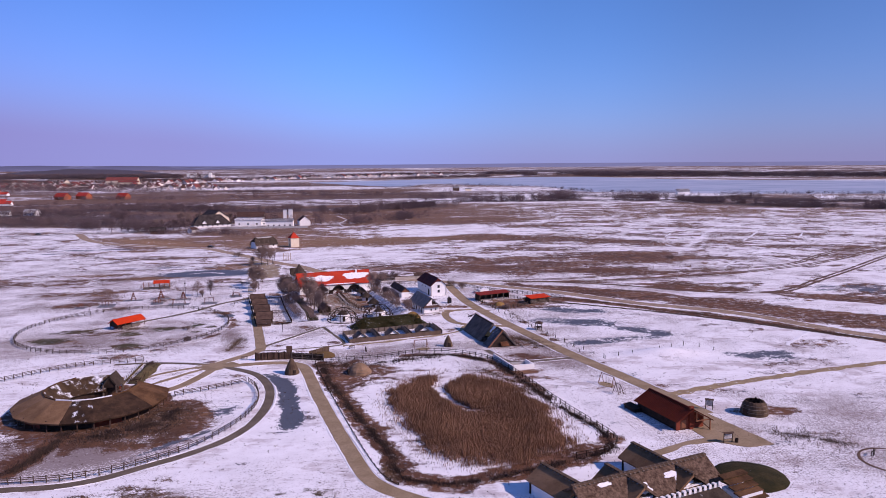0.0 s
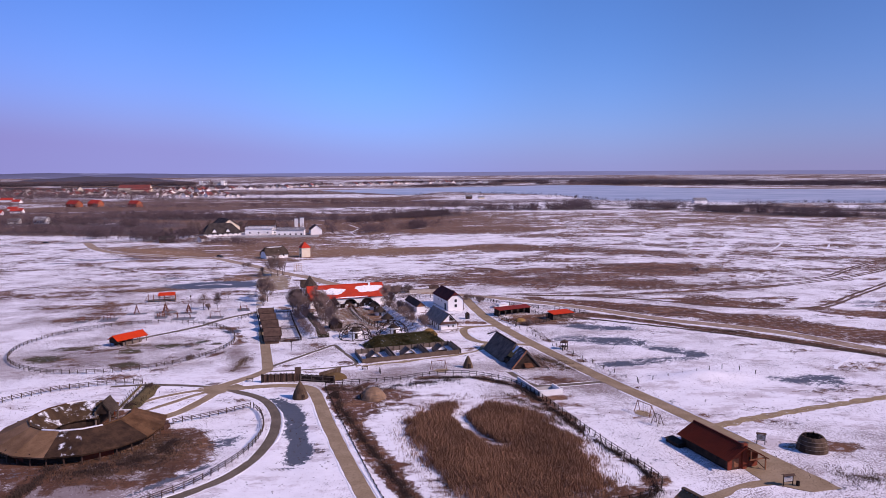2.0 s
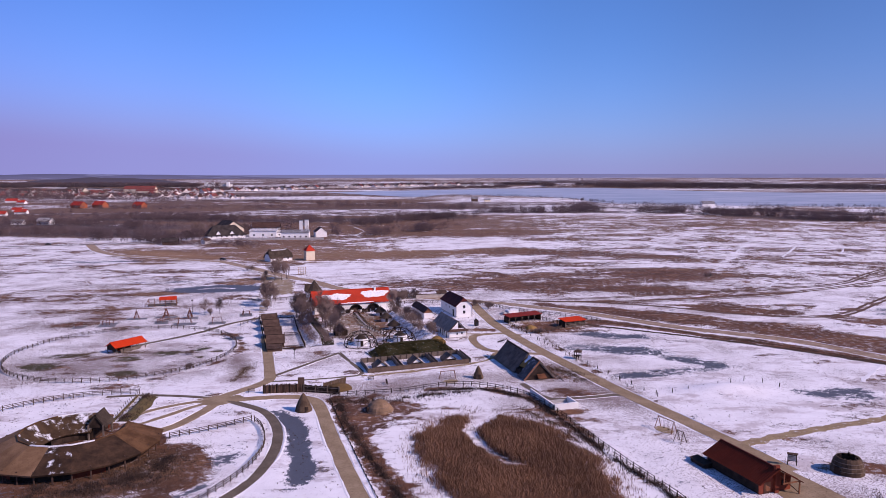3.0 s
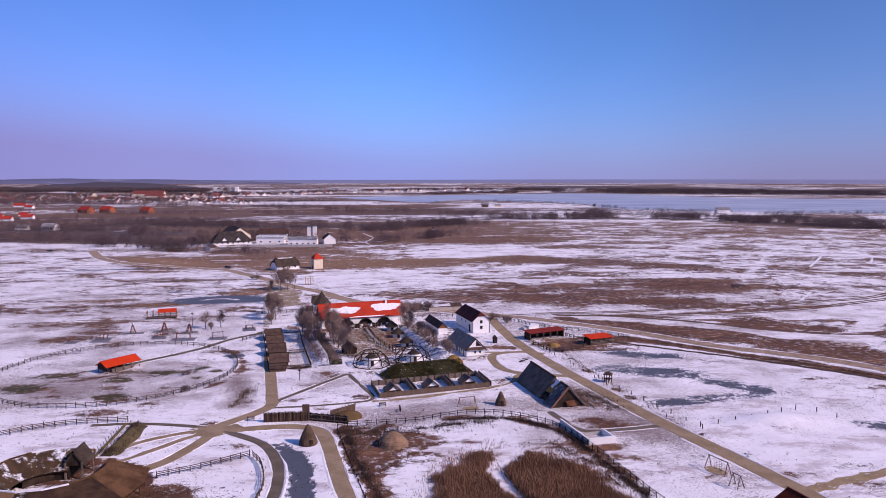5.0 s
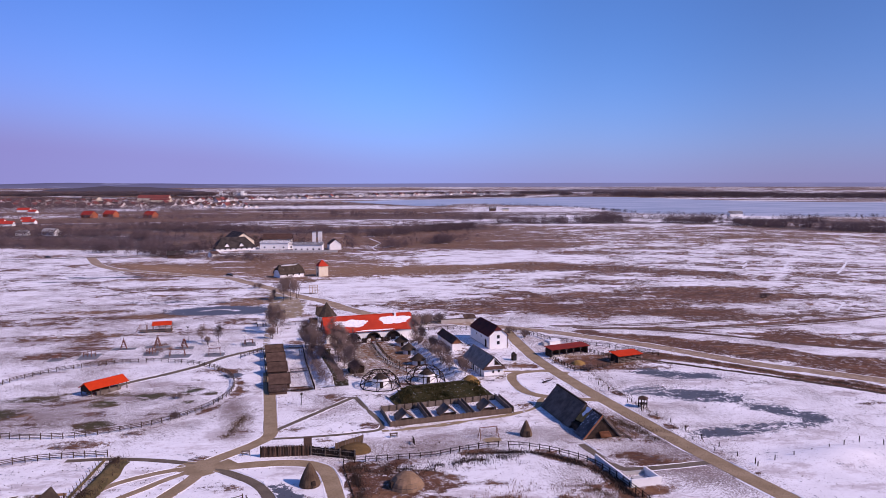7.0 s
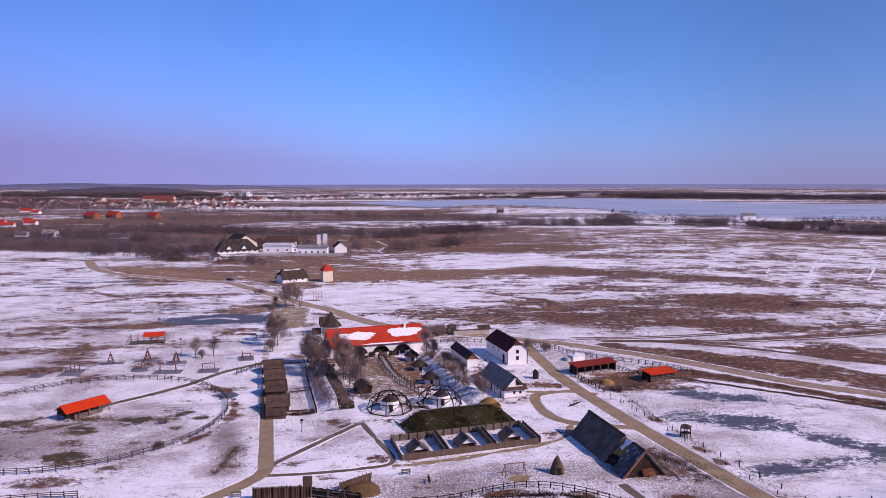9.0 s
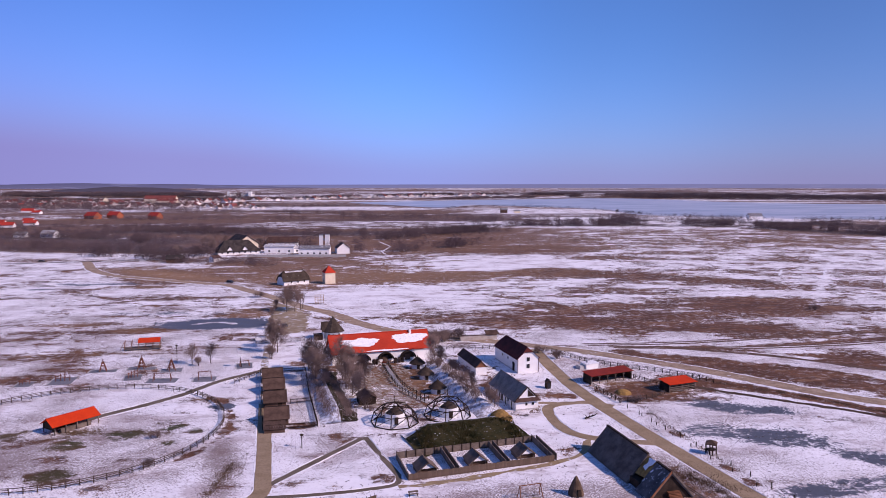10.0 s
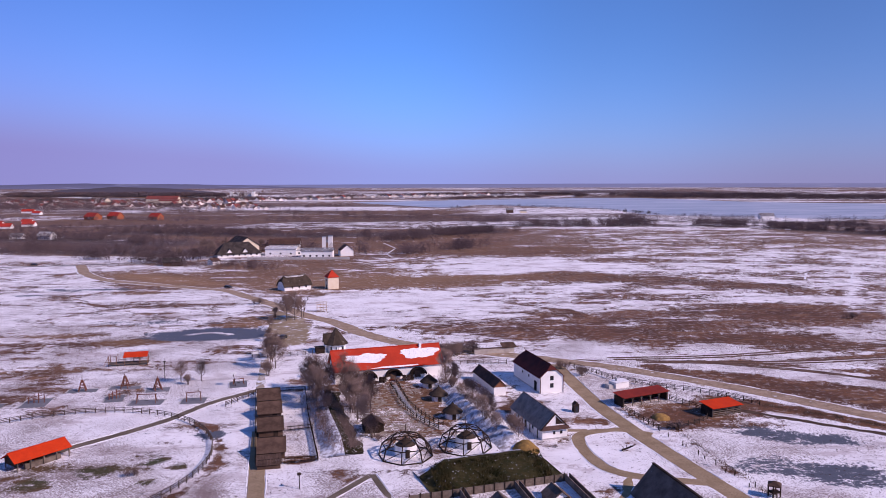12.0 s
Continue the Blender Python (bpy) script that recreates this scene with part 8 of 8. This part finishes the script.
def block(name, x, y, head, L, D, eave, ridge, wall, roof, label, category="building", wins=0, snow=False):
    """A long building seen along its front, with a gabled roof, ridge along x."""
    root = thing(name, x, y, head, label, category)
    part("wall", Geo().box(0, L, 0, 0.4, -0.2, eave), wall, root), part("wall", Geo().box(0, L, D - 0.4, D, -0.2, eave), wall, root)
    for a, b in ((0, 0.4), (L - 0.4, L)):
        part("gable_wall", Geo().prism([(0.4, -0.2), (D - 0.4, -0.2), (D - 0.4, eave), (D / 2, ridge - 0.1), (0.4, eave)], "x", a, b), wall, root)
    for s, e in ((-0.7, 0), (D + 0.7, 0)):
        part("roof_slope", Geo().slab([(-0.6, s, eave - 0.1), (L + 0.6, s, eave - 0.1), (L + 0.6, D / 2, ridge + 0.25), (-0.6, D / 2, ridge + 0.25)], 0.25), roof, root)
    part("roof_ridge", Geo().tube((-0.6, D / 2, ridge + 0.25), (L + 0.6, D / 2, ridge + 0.25), 0.2, 0.2), roof, root)
    for k in range(wins):
        window(root, L * (k + 0.5) / wins, 0.0, 1.0, 1.4, 1.3)
    return root


ROOF_GREY = plain("grey_snowy_roof", (0.16, 0.15, 0.15), (0.26, 0.25, 0.25), .85, .3, 2, .02, snow=.40)
ROOF_DARK = plain("dark_snowy_roof", (0.035, 0.028, 0.026), (0.075, 0.06, 0.053), .85, .3, 2, .02, snow=.26)
# red muted in the base colour to stand for distance haze
TILE_FAR = plain("hazed_red_tiles", (0.27, 0.075, 0.058), (0.19, 0.058, 0.05), .8, .1, 1, .0, vary=.6)
BARN_ORANGE = plain("orange_plaster", (0.42, 0.13, 0.06), (0.36, 0.11, 0.055), .85, .2, 2, .0, grit=0.2)
TILE_BRIGHT = plain("bright_red_tiles", (0.46, 0.050, 0.030), (0.38, 0.045, 0.030), .8, .1, 1, .0, vary=.2, grit=0.25)
hall = thing("farm_hall", -143, 560, 28, "large farm hall with a dark hipped roof and white walls", "building")
part("wall", Geo().box(0, 33, 0, 14, -0.2, 2.6), WHITEWASH, hall)
for a in ([(-1, -1, 2.3), (34, -1, 2.3), (26, 7, 11), (7, 7, 11)], [(34, 15, 2.3), (-1, 15, 2.3), (7, 7, 11), (26, 7, 11)], [(34, -1, 2.3), (34, 15, 2.3), (26, 7, 11)], [(-1, 15, 2.3), (-1, -1, 2.3), (7, 7, 11)]):
    part("roof_slope", Geo().slab(a, 0.3), ROOF_DARK, hall, "dark slope with streaks of snow")
for k in range(7):
    window(hall, 3 + 4.5 * k, 0.0, 1.0, 1.3, 1.3)
for xx in (9, 21):
    part("dormer", Geo().prism([(xx - 2.2, 3.4), (xx + 2.2, 3.4), (xx, 6.4)], "y", -0.4, 2.6), WHITEWASH, hall, "white gabled dormer")
    for s in (-1, 1):
        part("dormer_slope", Geo().slab([(xx + s * 2.7, -0.8, 3.2), (xx + s * 2.7, 3.0, 3.2), (xx, 3.6, 6.7), (xx, -0.8, 6.7)], 0.2), ROOF_DARK, hall)
gable_house("farm_barn", -125.5, 584, 32, 19, 26, 7.0, 13.5, ROOF_DARK, PLASTER_CREAM, "tall farm barn with a dark roof and cream gable", "barn", 0.6, 0.5, 0.3)
block("dairy_wing", -110.5, 577, -3, 24, 13, 5.6, 6.5, WHITEWASH, plain("pale_sheet_roof", (0.42, 0.40, 0.38), (0.55, 0.53, 0.50), .8, .2, 2, .02, snow=.45), "long white flat-roofed farm wing", wins=3)
block("dairy_wing", -87, 577, 30, 12, 8, 4.0, 4.8, WHITEWASH, CONCRETE, "low white connecting wing in shade", wins=2)
block("dairy_wing", -80, 556, -1, 24, 11, 5.6, 7.0, WHITEWASH, ROOF_GREY, "long white farm building with a low grey roof", wins=5)
block("farm_house", -114, 612, 2, 25, 11, 6, 10.0, WHITEWASH, TILE_BROWN, "brown-roofed farm building behind the yard")
gable_house("farm_shed", -46, 568, 14, 10, 12, 4.5, 8.5, TILE_BROWN, WHITEWASH, "white gabled farm shed", "barn", .4, .4)
gable_house("farm_shed", -136, 512, -30, 5, 7, 2.6, 4.2, TILE_BROWN, WHITEWASH, "small white-gabled shed by the hedge", "shed", .4, .4)
silo = thing("farm_tower", -65.8, 604, 0, "white twin tower of the farm", "tower")
part("shaft", Geo().box(-3.5, -0.5, 0, 4, 0, 12.4), WHITEWASH, silo), part("shaft", Geo().box(1.5, 5, 0, 4, 0, 13), WHITEWASH, silo)
part("bridge", Geo().box(-0.5, 1.5, 0.5, 3.5, 8, 10), STEEL, silo), part("cap", Geo().box(-3.7, -0.3, -0.2, 4.2, 12.4, 12.8).box(1.3, 5.2, -0.2, 4.2, 13, 13.4), STEEL, silo)
block("cottage_low", -166, 506, 8, 11, 7, 2.8, 5.0, WOOD_SHED, ROOF_DARK, "low dark cottage behind bushes", "house")
part("yard_wall", Geo().box(0, 76, 0, 0.4, 0, 1.8), CONCRETE, thing("yard_wall", -118, 546, -2, "long grey yard wall of the farm", "wall"))
rub_wall = thing("stone_wall", 21.5, 237.0, 11.5, "long low pale rubble wall by the hedge", "wall")
part("stones", Geo().box(0, 13.6, 0, 0.8, -0.1, 1.7), plain("pale_rubble", (0.46, 0.41, 0.35), (0.34, 0.29, 0.25), 0.9, 0.8, 4.0, 0.1, snow=0.2), rub_wall)
part("coping", Geo().box(-0.1, 13.7, -0.08, 0.88, 1.7, 1.85), WOOD_SHED, rub_wall), part("lean_roof", Geo().slab([(9.5, -0.4, 1.9), (14.4, -0.4, 1.9), (14.4, 2.5, 3.0), (9.5, 2.5, 3.0)], 0.15), WOOD_SHED, rub_wall)


rack = thing("display_rack", -37.6, 322, 12, "pale open timber display frame by the road", "frame")
for xx in (-2, -0.65, 0.65, 2):
    part("post", Geo().beam((xx, 0, -0.1), (xx, 0, 4.3), 0.22), WOOD_PALE, rack)
for zz in (0.7, 1.9, 3.1, 4.2):
    part("rail", Geo().beam((-2.2, 0, zz), (2.2, 0, zz), 0.16), WOOD_PALE, rack)


def car(x, y, head, label):
    root = thing("parked_car", x, y, head, label, "car")
    body = [(-2.1, .35), (2.1, .35), (2.15, .75), (1.35, .92), (.75, 1.42), (-1.2, 1.45), (-1.85, .95), (-2.15, .85)]
    part("body", Geo().prism(body, "y", -.85, .85), CAR_PAINT, root)
    part("windscreen", Geo().prism([(1.2, .95), (.78, 1.36), (-1.15, 1.38), (-1.6, .95)], "y", -.87, .87), GLASS_DARK, root)
    for xx in (-1.35, 1.35):
        for s in (-1, 1):
            w_ = part("wheel", Geo().tube((xx, s * .7, .33), (xx, s * .9, .33), .33, .33, 14), RUBBER, root)
            part("rim", Geo().tube((xx, s * .9, .33), (xx, s * .91, .33), .18, .18, 10), STEEL, w_)


car(-96.4, 398.2, -32, "dark car standing on the farm road"), car(-257.5, 517.8, 3, "dark car on the far road")
for x, y in ((-45, 266),):
    car(x, y, 80, "dark car on the parking ground")

# ---- red-roofed halls and the town ----
for x, y, L, D, h, head in ((-516, 1196, 26, 14, 10, -34), (-487, 1214, 24, 13, 10, -30), (-409, 1180, 20, 13, 9.5, -30), (-700, 1400, 16, 10, 6, -10), (-548, 965, 26, 14, 8, 0), (-520, 950, 18, 10, 6, 4), (-515, 1003, 16, 10, 6, 0), (-760, 1480, 24, 12, 7, 0), (-560, 1090, 14, 9, 5, 4)):
    block("red_roofed_house", x, y, head, L, D, h * .52, h * 1.1, BARN_ORANGE if 1100 < y < 1300 else WHITEWASH, TILE_BRIGHT, "house with a bright red roof among the fields", "house")
block("white_barn", -378, 766, -20, 17, 9, 4, 7.5, WHITEWASH, CONCRETE, "pale farm barn with a snowy roof", "barn")
block("white_barn", -408, 770, 0, 13, 8, 3, 5.5, WHITEWASH, ROOF_GREY, "pale farm barn with a snowy roof", "barn")
block("spa_hotel", -742, 2125, -6, 92, 20, 15, 24, PLASTER_CREAM, TILE_FAR, "large hotel with a stepped red roof", "hotel", wins=14)
block("spa_hotel", -700, 2100, -6, 60, 16, 10, 14, PLASTER_CREAM, TILE_FAR, "lower wing of the hotel", "hotel")
church = gable_house("town_church", -836, 2090, 28, 15, 26, 12, 20, TILE_BROWN, PLASTER_CREAM, "cream church with a steep brown roof", "church", 0.6, 0.5, 0.3)
for xx in (-3.5, 0, 3.5):
    window(church, xx, 0.0, 5.0, 1.4, 3.4)


TOWN_WALL = plain("weathered_house_plaster", (0.82, 0.74, 0.68), (0.68, 0.60, 0.54), 0.9, 0.1, 2.0, 0.0, vary=0.7, grit=0.3)


def village_house(kind):
    root = thing("village_house", 0, 0, 0, "small white village house with a red-brown roof", "house", "far village", z=0)
    L = (14, 17, 12)[kind]
    part("wall", Geo().box(-L / 2, L / 2, 0, 9, 0, 4.2), TOWN_WALL, root)
    part("gable", Geo().prism([(-4.6, 4.2), (4.6, 4.2), (0, 9.2)], "y", -0.3, 0.1), TOWN_WALL, root)
    for s in (-1, 1):
        part("roof_slope", Geo().slab([(s * (L / 2 + .5), -.5, 4.0), (s * (L / 2 + .5), 12, 4.0), (0, 12, 10), (0, -.5, 10)], .4), (TILE_BROWN, TILE_FAR, ROOF_DARK)[kind], root)
    return root


kinds = [village_house(k) for k in range(3)]
kinds[0].matrix_basis, kinds[1].matrix_basis, kinds[2].matrix_basis = pose(-640, 2260, 0), pose(-610, 2230, 0), pose(-575, 2290, 0)
r_ = random.Random(77)
street = smooth_line([(-760, 2150), (-600, 2300), (-420, 2620), (-230, 2960), (0, 3280), (260, 3560), (420, 3700)], 12)
for k in range(104):
    p = street[int((k + r_.random()) / 104 * (len(street) - 1))]
    s = r_.uniform(1.0, 1.45)
    x, y = fold(p.x + r_.gauss(0, 20), p.y + r_.gauss(0, 26))
    copy_thing(kinds[k % 3], pose(x, y, gz(x, y), 0, 0, r_.uniform(-35, 35)) @ Matrix.Diagonal((s, s, s, 1)))
for k in range(170):
    a, b = r_.random(), r_.random() ** 1.4
    s = r_.uniform(.7, 1.15)
    copy_thing(kinds[r_.choice((0, 1, 1, 1, 2))], pose((-1.0 + .62 * a) * (900 + 560 * b) + r_.gauss(0, 30), 1780 + 860 * b - 150 * a * a, 0, 0, 0, r_.uniform(-60, 60)) @ Matrix.Diagonal((s, s, s, 1)))
for x, y, w, h in ((-858, 3640, 12, 16), (-828, 3655, 10, 15), (-800, 3500, 24, 9), (-745, 3480, 28, 11), (-700, 3430, 18, 11), (-687, 3326, 11, 22)):
    x, y = fold(x, y)
    root = thing("tower_block", x, y, 0, "pale tower block of the town", "tower block", "town blocks")
    part("wall", Geo().box(-w / 2, w / 2, 0, 18, 0, h), WHITEWASH, root), part("roof", Geo().box(-w / 2 - .5, w / 2 + .5, -.5, 18.5, h, h + 2), CONCRETE, root)
for x, y, w in ((300, 3000, 30), (360, 3020, 22), (420, 3030, 26), (480, 3050, 24), (250, 2960, 24)):
    block("lakeside_house", x, y, 0, w, 14, 6, 12, WHITEWASH, ROOF_GREY, "white house across the lake", "house")
hut_l = block("lake_station", 196, 1400, 0, 13, 9, 6, 9, WOOD_SHED, ROOF_GREY, "dark pumping house near the lake", "building")
block("lake_annex", 222, 1396, 0, 12, 6, 4, 6, PLASTER_CREAM, ROOF_GREY, "cream annex near the lake", "building")
block("lakeside_house", 560, 1120, 0, 22, 9, 5, 9, WHITEWASH, ROOF_GREY, "white house behind the tree belt", "house")
